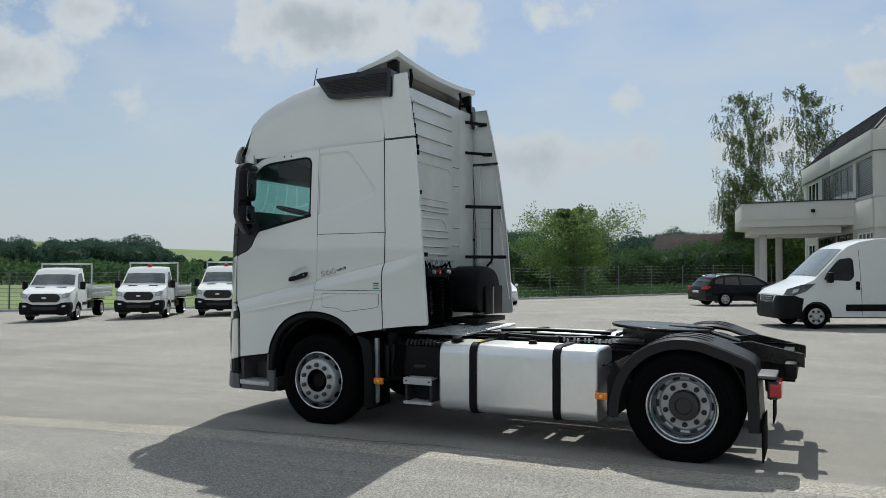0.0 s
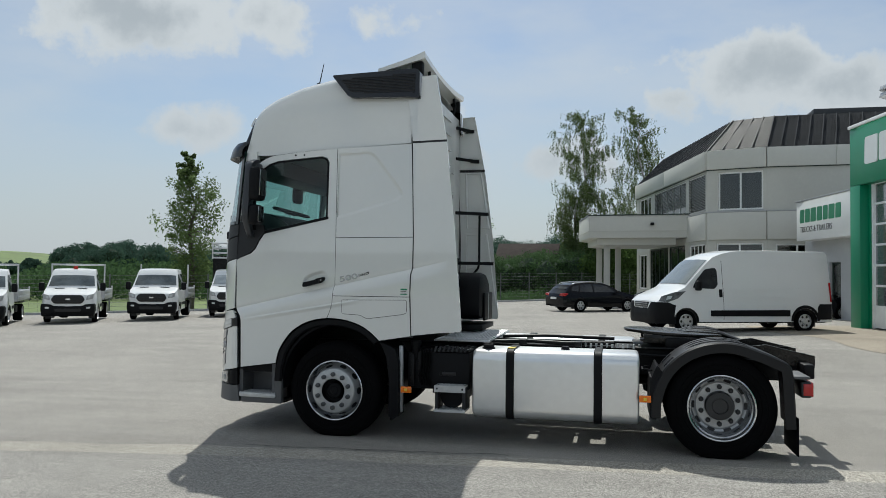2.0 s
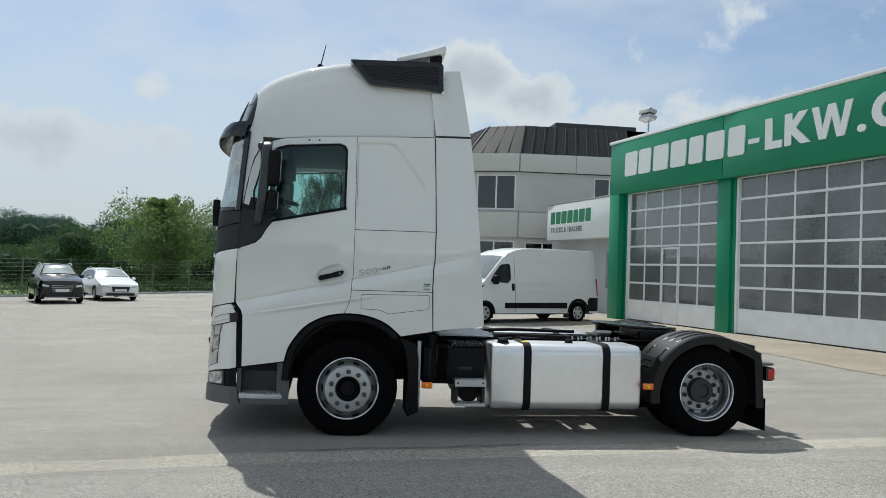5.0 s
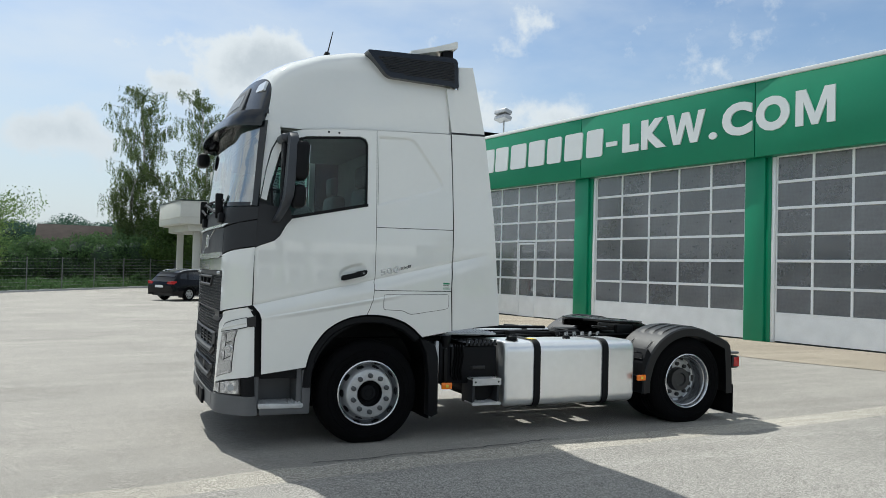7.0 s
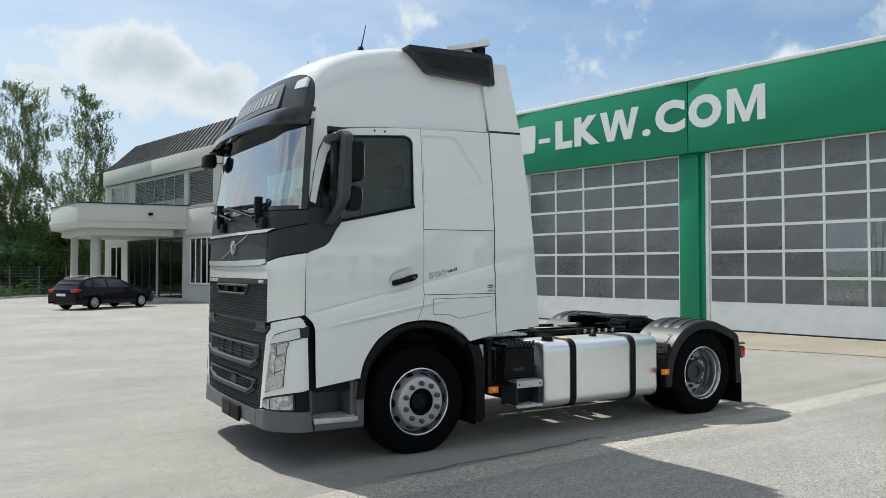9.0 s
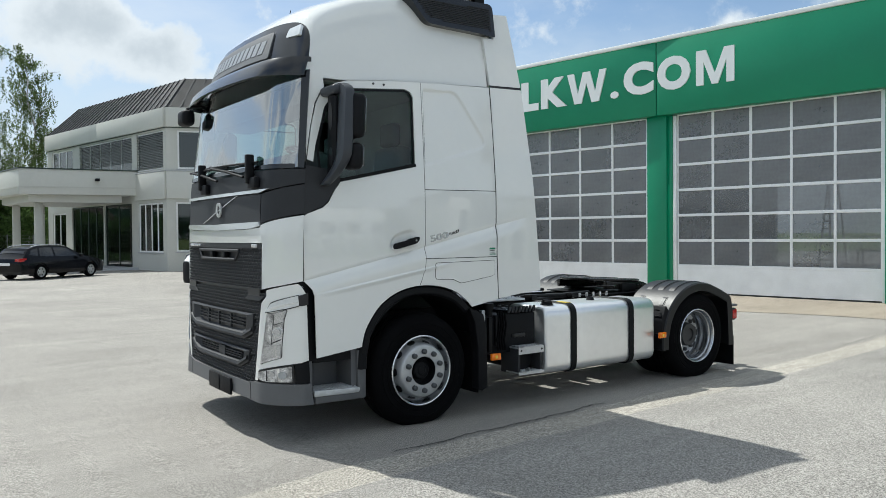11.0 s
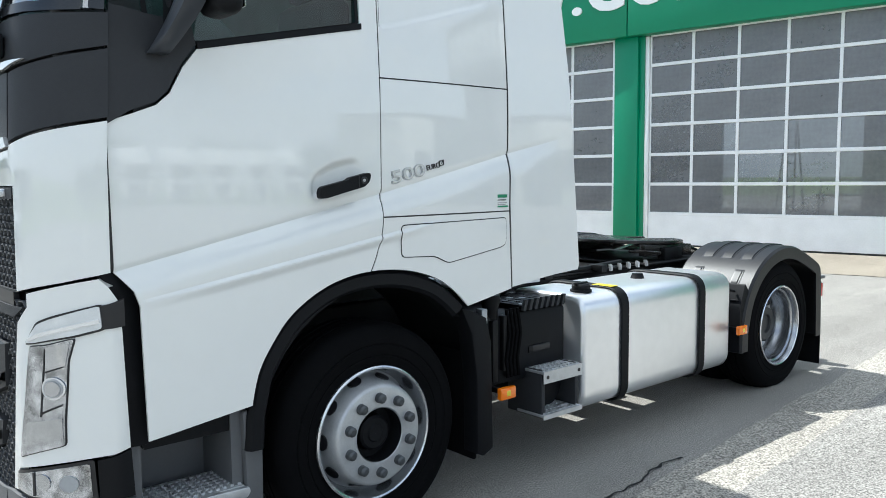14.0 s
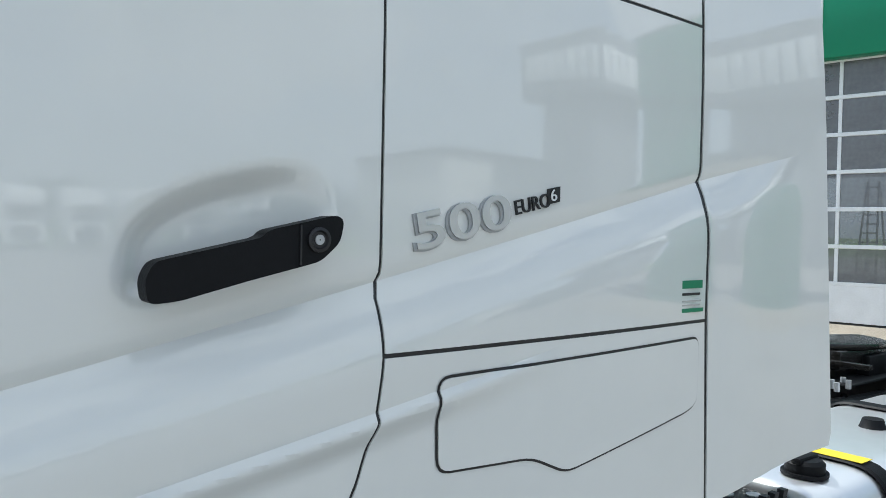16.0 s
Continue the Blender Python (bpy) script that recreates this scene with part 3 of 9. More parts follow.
seams = [U0, 6.95, 13.37, 19.79, 26.21, L_WS]
for a, b in zip(seams, seams[1:]):
    wall_boxes("fascia_panel", [(a + 0.012, b - 0.012, -0.02, 0.28, FB, FT)], GREEN, "smooth green fascia panel", bevel=0.008)
wall_boxes("fascia_backing", [(U0, L_WS, 0.282, 0.47, FB + 0.01, FT - 0.01)], GREEN)
wall_boxes("coping", [(U0 - 0.05, L_WS, -0.07, 0.5, FT + 0.003, FT + 0.11)], PAPER_W, "white metal coping", bevel=0.01)
gates = [(1.18, 6.51), (7.25, 12.98), (13.68, 18.80), (19.52, 24.9)]
wall_boxes("corner_pilaster", [(U0, 1.06, -0.015, 0.5, -0.2, FB - 0.004)], GREEN, "green clad corner pilaster", bevel=0.008)
wall_boxes("corner_reveal", [(1.062, 1.178, 0.26, 0.5, -0.2, FB - 0.004)], GREEN)
for (_, a), (b, _) in zip(gates, gates[1:] + [(L_WS, 0)]):
    wall_boxes("pilaster", [(a, min(b, a + 1.4) - 0.125, 0.17, 0.5, -0.2, FB - 0.004)], GREEN, "green clad pilaster", bevel=0.008)
    wall_boxes("pilaster_trim", [(min(b, a + 1.4) - 0.123, b, 0.25, 0.5, -0.2, FB - 0.004)], GREEN, bevel=0.006)
REAR = (7.7, 13.9, 4.2)                                    # the open gate on the far side of the hall
wall_boxes("hall_walls", [(U0, U0 + 0.3, 0.502, 22, -0.2, FT - 0.05), (L_WS - 0.3, L_WS, 0.502, 22, -0.2, FT - 0.05), (U0 + 0.3, REAR[0], 21.7, 22, -0.2, FT - 0.05), (REAR[1], L_WS - 0.3, 21.7, 22, -0.2, FT - 0.05),
                          (REAR[0], REAR[1], 21.7, 22, REAR[2], FT - 0.05)], ANNEX_IN, "grey inside walls of the hall")
wall_boxes("flat_roof", [(U0, L_WS, 0.502, 22, FT - 0.045, FT + 0.05)], STEEL)
wall_boxes("hall_floor", [(U0 + 0.3, L_WS - 0.3, 0.505, 21.7, -0.1, 0.06)], ASPHALT)
for z in (FT - 0.5,):
    for k in range(4):
        wall_boxes("roof_beam", [(U0 + 0.3, L_WS - 0.3, 3.5 + k * 4.6, 3.7 + k * 4.6, z - 0.25, z + 0.4)], CHASSIS, "dark steel roof beam")


def gate(a, b, wicket=False):
    g = new("sectional_gate")
    g.parent = workshop
    v0, v1 = GATE_V, GATE_V + 0.06
    base_z, top, low, cols, rws = 0.085, 4.795, 0.80, 5, 6
    bar = 0.070
    for u in (a, b - 0.09):
        part("gate_frame", boxes((u, u + 0.09, v0 - 0.05, v1 + 0.02, base_z, FB - 0.01), bevel=0.006), GATE_W, g)
    ia, ib = a + 0.10, b - 0.10
    part("bottom_panel", boxes((ia, ib, v0, v1, base_z + 0.03, low)), GATE_W, g, "white solid gate panel, slightly scuffed")
    part("seal", boxes((ia, ib, v0 + 0.01, v1 - 0.01, base_z - 0.02, base_z + 0.028)), RUBBER_SEAL, g)
    h = (top - low) / rws
    w = (ib - ia) / cols
    for r in range(rws + 1):
        z = low + r * h
        f = bmesh.new()
        box(f, ia, ib, v0 - 0.004, v1, z - bar / 2, z + bar / 2, 0.006, 1)
        part("gate_rail", f, GATE_W, g)
    for c in range(cols + 1):
        u = ia + c * w
        u0, u1 = max(ia, u - 0.031), min(ib, u + 0.031)
        for r in range(rws):
            f = bmesh.new()
            box(f, u0, u1, v0 + 0.002, v1, low + r * h + bar / 2 + 0.002, low + (r + 1) * h - bar / 2 - 0.002, 0.004, 1)
            part("gate_mullion", f, GATE_W, g)
    base = None
    for r in range(rws):
        for c in range(cols):
            if base is None:
                q = bmesh.new()
                box(q, 0, w - 0.064, 0, 0.014, 0, h - bar - 0.006, 0.004, 1)
                base = part("pane", q, PANE, g)
                o = base
            else:
                o = base.copy()
                scene.collection.objects.link(o)
            tilt = 0.35 * math.sin(7.1 * r + 3.3 * c + a)
            o.matrix_basis = pose(ia + c * w + 0.032, v0 + 0.022, low + r * h + bar / 2 + 0.003, 0.25 * math.sin(5 * c + r + b), 0, tilt)
    if wicket:
        f = bmesh.new()
        u0, u1 = 3.42, 4.34
        for q in ((u0, u0 + 0.06, 0.10, 2.73), (u1 - 0.06, u1, 0.10, 2.73), (u0 + 0.062, u1 - 0.062, 2.67, 2.73), (u0 + 0.062, u1 - 0.062, 0.10, 0.17)):
            box(f, q[0], q[1], v0 - 0.02, v0 - 0.005, q[2], q[3], 0.004, 1)
        d = part("wicket_door", f, GATE_W, g, "narrow wicket door frame set in the gate")
        part("handle", boxes((u1 - 0.09, u1 - 0.06, v0 - 0.07, v0 - 0.02, 1.0, 1.14), bevel=0.008), STEEL, d)


for i, (a, b) in enumerate(gates):
    gate(a, b, wicket=i == 0)

# a ladder, a low bench and a lorry's dark cab inside, against the open far gate
ladder = thing("step_ladder", "tall grey step ladder standing inside the workshop", "ladder", WS)
for side in (-1, 1):
    for lean in (-1, 1):
        b = bmesh.new()
        rod(b, (12.98 + side * 0.32, 14.3 + lean * 0.75, 0.06), (12.98 + side * 0.17, 14.3 + lean * 0.06, 3.50), 0.035, 8)
        part("rail", b, CHASSIS, ladder)
for k in range(11):
    b = bmesh.new()
    t = (k + 0.6) / 11.2
    rod(b, (12.98 - 0.32 + 0.15 * t, 14.3 - 0.75 + 0.69 * t, 0.06 + 3.44 * t), (12.98 + 0.32 - 0.15 * t, 14.3 - 0.75 + 0.69 * t, 0.06 + 3.44 * t), 0.028, 6)
    part("rung", b, CHASSIS, ladder)
bench = thing("workbench", "dark steel workbench inside the workshop", "bench", WS)
part("bench_top", boxes((14.2, 16.2, 13.0, 13.7, 0.92, 0.98), bevel=0.01), CHASSIS, bench)
for u in (14.25, 16.10):
    for v in (13.05, 13.60):
        part("bench_leg", boxes((u, u + 0.06, v, v + 0.06, 0.06, 0.918)), CHASSIS, bench)
part("bench_rail", boxes((14.25, 16.15, 13.3, 13.34, 1.45, 1.50), (14.25, 14.29, 13.3, 13.34, 0.982, 1.448), (16.11, 16.15, 13.3, 13.34, 0.982, 1.448)), CHASSIS, bench)

APRON = asphalt("tan_concrete_apron", (0.330, 0.286, 0.228), 0.40, 120)
b = bmesh.new()
rows = []
for k in range(61):
    u = -0.5 + 31.5 * k / 60
    row = []
    for j in range(8):
        v = -3.3 - 0.25 * math.sin(u * 0.9) * (j == 0) + 3.7 * j / 7
        p = WS @ Vector((u, v, 0))
        row.append(b.verts.new((p.x, p.y, rise(p.x, p.y) + 0.007)))
    rows.append(row)
for a, c in zip(rows, rows[1:]):
    for j in range(7):
        b.faces.new((a[j], c[j], c[j + 1], a[j + 1]))
tagged(part("apron", b, APRON), "tan concrete apron before the workshop gates", "pavement", kind="structure")

# big letters on the fascia: the name as plain blocks, the rest as it reads
LETTER_H, Z_LET = 0.875, 5.39
for a, b in ((1.45, 2.29), (2.36, 3.14), (3.28, 4.18), (4.30, 5.18), (5.30, 6.04), (6.18, 7.06), (7.22, 7.98)):
    q = prism(rounded([(a, Z_LET), (b - 0.04, Z_LET), (b, Z_LET + LETTER_H), (a + 0.04, Z_LET + LETTER_H)], 0.10), "y", -0.062, -0.022)
    part("sign_block", q, SIGN_W, workshop, "white raised sign block")
STROKES = {"M": [(0, 0), (.2, 0), (.2, .66), (.42, 0), (.58, 0), (.8, .66), (.8, 0), (1, 0), (1, 1), (.74, 1), (.5, .30), (.26, 1), (0, 1)],
           "W": [(0, 1), (.17, 1), (.28, .32), (.41, 1), (.59, 1), (.72, .32), (.83, 1), (1, 1), (.81, 0), (.63, 0), (.5, .64), (.37, 0), (.19, 0)]}
for ch, a, b in (("-", 8.12, 8.58), ("L", 8.81, 9.46), ("K", 9.56, 10.50), ("W", 10.52, 11.85), (".", 11.98, 12.24), ("C", 12.40, 13.31), ("O", 13.42, 14.36), ("M", 14.52, 15.52)):
    if ch in STROKES:
        q = prism([(a + (b - a) * u, Z_LET + LETTER_H * v) for u, v in STROKES[ch]], "y", -0.062, -0.022)
        part("sign_letter", q, SIGN_W, workshop)
        continue
    ob = writing(ch, LETTER_H / 0.70, Matrix.Identity(4), SIGN_W, "sign_letter", workshop, thick=0.02, bold=0.035 if ch in "MW" else 0.065)
    co = [v.co for v in ob.data.vertices]
    x0, x1, z0, z1 = min(c.x for c in co), max(c.x for c in co), min(c.y for c in co), max(c.y for c in co)
    high = {"-": (0.30, 0.46), ".": (0.0, 0.22)}.get(ch, (0.0, 1.0))
    for c in co:
        c.x = a + (c.x - x0) / (x1 - x0) * (b - a)
        c.y = Z_LET + LETTER_H * (high[0] + (c.y - z0) / (z1 - z0) * (high[1] - high[0]))
    ob.data.transform(Matrix.Translation((0, -0.042, 0)) @ Matrix.Rotation(radians(90), 4, "X"))


# ---- the tractor unit ----
YC = 1.215                                                 # its middle; its flank lies at y = 0
AX_F, AX_R, R_TYRE = 0.055, 3.885, 0.475
tractor = thing("tractor_unit", "white two-axle lorry tractor with high-roof sleeper cab, parked on the yard", "truck")


def near_poly(px, pz, poly):
    """Signed distance to an outline: negative inside."""
    d, inside, n = 1e9, False, len(poly)
    for i in range(n):
        (x1, z1), (x2, z2) = poly[i], poly[(i + 1) % n]
        ex, ez = x2 - x1, z2 - z1
        t = max(0.0, min(1.0, ((px - x1) * ex + (pz - z1) * ez) / (ex * ex + ez * ez)))
        d = min(d, math.hypot(px - x1 - t * ex, pz - z1 - t * ez))
        if (z1 > pz) != (z2 > pz) and px < ex * (pz - z1) / ez + x1:
            inside = not inside
    return -d if inside else d


EMBOSS = rounded([(0.10, 2.94), (0.44, 2.955), (0.77, 2.53), (0.74, 2.47), (0.10, 2.28), (-0.2, 2.28), (-0.2, 2.94)], 0.07)
POCKET = rounded([(-0.284, 1.538), (-0.288, 1.622), (-0.250, 1.664), (-0.180, 1.696), (-0.06, 1.722), (-0.004, 1.682), (-0.018, 1.612)], 0.05)


C1, C2 = (1.549, 0.2255), (1.376, 0.173)                 # the two long creases: height at x = 0, slope


def flank(x, z, lift=0.0):
    """The cab's near side: shoulders, creases, the pressed panel and the pocket behind the handle."""
    y = 0.02 - 0.05 * (1 - ((x - 0.05) / (1.2 if x < 0.05 else 0.95)) ** 2) if x < 0.9 else 0.010 - 0.08 * (x - 0.9)
    if z > 1.9:
        y += 0.05 * ((z - 1.9) / 1.15) ** 1.4
    fade = smooth01((1.30 - x) / 0.38)
    d = (C1[0] + C1[1] * x - z) / 0.13                     # below the long crease the side swells out
    if d > 0:
        y += (0.008 - 0.040 * (1 - max(0.0, 1 - d) ** 2.4)) * fade
    elif d > -0.26:
        y += 0.008 * (1 + d / 0.26) ** 2 * fade
    e = C2[0] + C2[1] * x - z                              # a rolled lip along the second line
    f = smooth01((x + 1.08) / 0.5) * smooth01((0.5 - x) / 0.45)
    if e > 0 and f > 0:
        y += f * (0.005 - 0.009 * min(1.0, e / 0.012) + 0.014 * smooth01((e - 0.012) / 0.040))
    elif e > -0.09 and f > 0:
        y += f * 0.005 * (1 + e / 0.09) ** 2
    if 2.2 < z < 3.0 and 0.08 < x < 0.85:
        y += 0.013 * smooth01((0.010 - near_poly(x, z, EMBOSS)) / 0.022)
    if 1.5 < z < 1.8 and -0.4 < x < 0.05:
        y += 0.024 * smooth01((0.010 - near_poly(x, z, POCKET)) / 0.040) * smooth01((0.0 - x) / 0.13)
    return Vector((x, y - lift, z))


CREASES = [(C1[0], C1[1], True), (C1[0] + 0.008, C1[1], False), (C1[0] + 0.018, C1[1], False), (C1[0] + 0.030, C1[1], False), (C1[0] - 0.008, C1[1], False), (C2[0], C2[1], True), (C2[0] - 0.010, C2[1], False), (C2[0] - 0.004, C2[1], False), (C2[0] + 0.006, C2[1], False), (C2[0] - 0.02, C2[1], False)]


def both(name, bm, material, parent, label="", angle=32):
    """The part and its mirror image on the far side."""
    other = mirrored(bm, YC)
    a = part(name, bm, material, parent, label, angle)
    b = part(name, other, material, parent, label, angle)
    return a, b


ARCH = spline([(-0.585, 0.71), (-0.55, 0.86), (-0.49, 0.97), (-0.40, 1.08), (-0.27, 1.165), (-0.13, 1.212), (0.03, 1.228), (0.20, 1.212), (0.36, 1.162), (0.47, 1.092), (0.56, 1.01)])
DOOR_TOP = [(-1.045, 2.30), (-0.985, 2.56), (-0.94, 2.73), (-0.90, 2.81), (-0.85, 2.865), (-0.76, 2.92), (-0.66, 2.95), (-0.3, 2.985), (0.058, 3.005)]
DOOR = [(-0.985, 0.685), (-0.995, 1.18), (-1.012, 1.235), (-1.068, 1.305), (-1.07, 1.55), (-1.072, 1.835), (-0.99, 1.865), (-0.90, 1.90), (-0.85, 1.945), (-0.80, 2.04), (-0.74, 2.115), (-0.03, 2.268),
        (-0.03, 2.86), (-0.055, 2.905), (-0.11, 2.925), (-0.62, 2.885), (-0.72, 2.855), (-0.80, 2.80), (-0.865, 2.71), (-0.95, 2.40), (-0.975, 2.26), (-1.03, 2.28)] + DOOR_TOP[1:] + \
       [(0.068, 2.0), (0.066, 1.575), (0.054, 1.54), (0.054, 1.46), (0.045, 1.37), (0.018, 1.29), (-0.012, 1.226)] + [p for p in ARCH[::-1] if p[0] < -0.02 and p[1] > 0.745] + [(-0.577, 0.742)]
STEP = 0.0125
doors = both("cab_door", sheet(DOOR, flank, 0.0076, 0.012, gap=0.0028, cuts=CREASES), WHITE, tractor, "white cab door with black window surround")
both("sleeper_panel", sheet([(0.058, 3.005), (0.068, 2.0645), (0.889, 2.0735), (0.872, 2.6), (0.852, 3.045)], flank, STEP, 0.012, gap=0.0028, cuts=CREASES), WHITE, tractor)
LOWER = [(0.068, 2.0635), (0.066, 1.575), (0.054, 1.54), (0.054, 1.4620), (0.868, 1.4620), (0.872, 1.70), (0.886, 1.76), (0.889, 2.0725)]
both("locker_panel", sheet(LOWER, flank, STEP, 0.012, gap=0.0028, cuts=CREASES), WHITE, tractor)
FOOT = [(0.054, 1.4610), (0.045, 1.37), (0.018, 1.29), (-0.010, 1.227)] + [p for p in ARCH if p[0] > 0.0] + [(0.885, 1.062), (0.868, 1.4610)]
both("arch_panel", sheet(FOOT, flank, STEP, 0.012, gap=0.0028, cuts=CREASES), WHITE, tractor)
HATCH = rounded([(0.148, 1.424), (0.842, 1.432), (0.842, 1.300), (0.81, 1.282), (0.428, 1.230), (0.345, 1.268), (0.152, 1.276)], 0.025)
# dark strips behind the gaps, in place of the shade between panels
for run in ([(0.058, 3.0), (0.068, 2.0), (0.066, 1.575), (0.054, 1.54), (0.054, 1.46), (0.045, 1.37), (0.018, 1.29), (-0.010, 1.228)], [(0.86, 3.04), (0.873, 2.6), (0.891, 2.08), (0.888, 1.76), (0.875, 1.70), (0.870, 1.5), (0.886, 1.066)], [(0.068, 2.064), (0.889, 2.073)], [(0.054, 1.4615), (0.868, 1.4615)],
            [(-1.07, 1.83), (-1.07, 1.55), (-1.066, 1.31)], [(0.86, 3.055), (1.225, 3.059)]):
    left = [(x - 0.016 * (1 if abs(run[0][0] - run[-1][0]) < 0.3 else 0), z - 0.016 * (0 if abs(run[0][0] - run[-1][0]) < 0.3 else 1)) for x, z in run]
    right = [(2 * x - u, 2 * z - v) for (x, z), (u, v) in zip(run, left)]
    both("gap_shade_strip", sheet(left + right[::-1], lambda x, z, l=0: flank(x, z, l - 0.003), STEP, 0.0, cuts=CREASES), TEXT_DARK, tractor)
# dark sheet under the hatch, its rim standing for the shaded gap
both("hatch_gap", sheet(HATCH, flank, STEP, 0.0, lift=0.0015, cuts=CREASES), TEXT_DARK, tractor, "dark gap round the filler hatch")
both("filler_hatch", sheet(HATCH, flank, STEP, 0.004, gap=0.0045, lift=0.004, cuts=CREASES), WHITE, tractor, "white flush filler hatch")
both("side_deflector", sheet([(0.887, 1.064), (1.15, 1.095), (1.405, 1.115), (1.415, 1.15), (1.335, 2.17), (1.23, 3.057), (0.858, 3.053), (0.874, 2.6), (0.893, 2.07), (0.890, 1.76), (0.877, 1.70), (0.872, 1.5)], flank, 0.025, 0.035, gap=0.006, cuts=CREASES[:5]),
     WHITE, tractor, "white side air deflector")
both("upper_deflector", sheet([(0.857, 3.062), (1.228, 3.068), (1.165, 3.42), (1.10, 3.765), (0.935, 3.755), (0.93, 3.52), (0.80, 3.51)], flank, 0.04, 0.035, gap=0.006), WHITE, tractor, "white upper air deflector")

# inner shell, dark, so that the gaps read as gaps
both("inner_side", boxes((-0.96, 0.87, 0.062, 0.085, 0.80 + 0.42, 2.02), (0.03, 0.86, 0.10, 0.125, 2.02, 3.0), (0.6, 0.88, 0.062, 0.085, 1.04, 1.22), (-0.95, -0.6, 0.062, 0.085, 0.70, 1.22)), TEXT_DARK, tractor)
part("cab_floor", boxes((-1.10, 0.88, 0.10, 2.33, 1.15, 1.22)), INTERIOR, tractor)

# rear wall with pressed ribs
part("rear_wall", boxes((0.84, 0.90, 0.10, 2.33, 1.08, 3.72), bevel=0.02), WHITE_BACK, tractor, "white ribbed cab rear wall")
part("rear_panel", prism(rounded([(0.16, 1.78), (1.86, 1.78), (1.86, 3.70), (0.16, 3.70)], 0.12), "x", 0.895, 0.922, 0.012), WHITE_BACK, tractor, "pressed middle of the rear wall")
for z, y0, y1, deep in [(z, 0.24, 1.58, 0.020) for z in (3.56, 3.38, 3.20, 3.03)] + [(z, 0.34, 1.48, 0.016) for z in (2.42, 2.36, 2.14, 2.06, 1.95, 1.86)] + [(z, 1.62, 1.80, 0.010) for z in (2.95, 2.72, 2.2, 1.98)]:
    rib = prism(rounded([(y0, z - 0.010), (y1, z - 0.010), (y1 - 0.03, z + 0.012), (y0 + 0.03, z + 0.012)], 0.008), "x", 0.918, 0.922 + deep, 0.005)
    part("rear_rib", rib, WHITE_BACK, tractor)
for ring in ([(0.40, 2.90), (1.50, 2.90), (1.62, 2.82), (1.62, 2.60), (1.50, 2.50), (0.40, 2.50)], [(0.50, 2.18), (0.58, 2.28), (1.34, 2.28), (1.46, 2.18)]):
    q = bmesh.new()
    tube(q, [(0.924, y, z) for y, z in rounded(ring, 0.05, 3)] + ([(0.924, *ring[0])] if len(ring) > 4 else []), 0.011, 6)
    part("rear_pressing", q, WHITE_BACK, tractor, "raised outline pressed into the wall")
for z, x1 in ((3.575, 1.07), (3.18, 1.14), (2.485, 1.27), (1.84, 1.34)):
    for f in ((lambda y: y), (lambda y: 2 * YC - y)):
        if z > 3.5 and f(0) > YC:
            continue
        b = bmesh.new()
        rod(b, (0.905, f(2.06), z), (x1 - 0.03, f(2.33), z), 0.026, 4)
        rod(b, (x1 - 0.10, f(2.325), z), (x1 + 0.01, f(2.36), z), 0.030, 4)
        part("deflector_stay", b, BLACK_PL, tractor, "black deflector stay")
b = bmesh.new()
rod(b, (1.17, 2.32, 2.48), (1.17, 2.32, 1.84), 0.016, 6)
tube(b, [(1.17, 2.32, 1.84), (1.16, 2.31, 1.78), (1.12, 2.26, 1.72)], 0.016, 6)
part("stay_post", b, BLACK_PL, tractor)
for k in range(4, 15):                                     # folded rubber lip behind the near deflector
    t = k / 14
    x, z = 1.075 + 0.14 * t, 3.72 - 0.80 * t
    part("rubber_fold", boxes((x - 0.05, x - 0.012 + 0.008 * (k % 2), 0.165 + 0.008 * (k % 2), 0.20, z - 0.026, z + 0.026), bevel=0.005), RUBBER, tractor)
for z0, z1 in ((2.30, 3.02), (1.30, 2.22)):                 # stiffening frame inside the far deflector
    q = bmesh.new()
    tube(q, [(0.98, 2.352, z1), (1.26 - 0.10 * (z1 - 2.2), 2.355, z1), (1.30 - 0.10 * (z0 - 2.2), 2.355, z0), (1.00, 2.352, z0), (0.98, 2.352, z1)], 0.012, 6)
    part("deflector_frame", q, WHITE_BACK, tractor, "white stiffening frame")

# roof
CROWN = [(-1.06, 2.99), (-1.035, 3.06), (-0.99, 3.20), (-0.93, 3.36), (-0.86, 3.49), (-0.78, 3.565), (-0.65, 3.645), (-0.41, 3.755), (-0.11, 3.835), (0.2, 3.865), (0.5, 3.875), (0.855, 3.86)]
SILL = [(-1.06, 2.30), (-1.045, 2.32), (-0.985, 2.57), (-0.94, 2.74), (-0.90, 2.82), (-0.85, 2.875), (-0.76, 2.93), (-0.66, 2.958), (-0.3, 2.993), (0.05, 3.013), (0.855, 3.053)]


def nose(y, amount=1.0):
    """How far the front bows forward of its corners."""
    t = min(1.0, abs(y - YC) / 1.20)
    return -0.20 * (1 - t ** 2.4) * amount


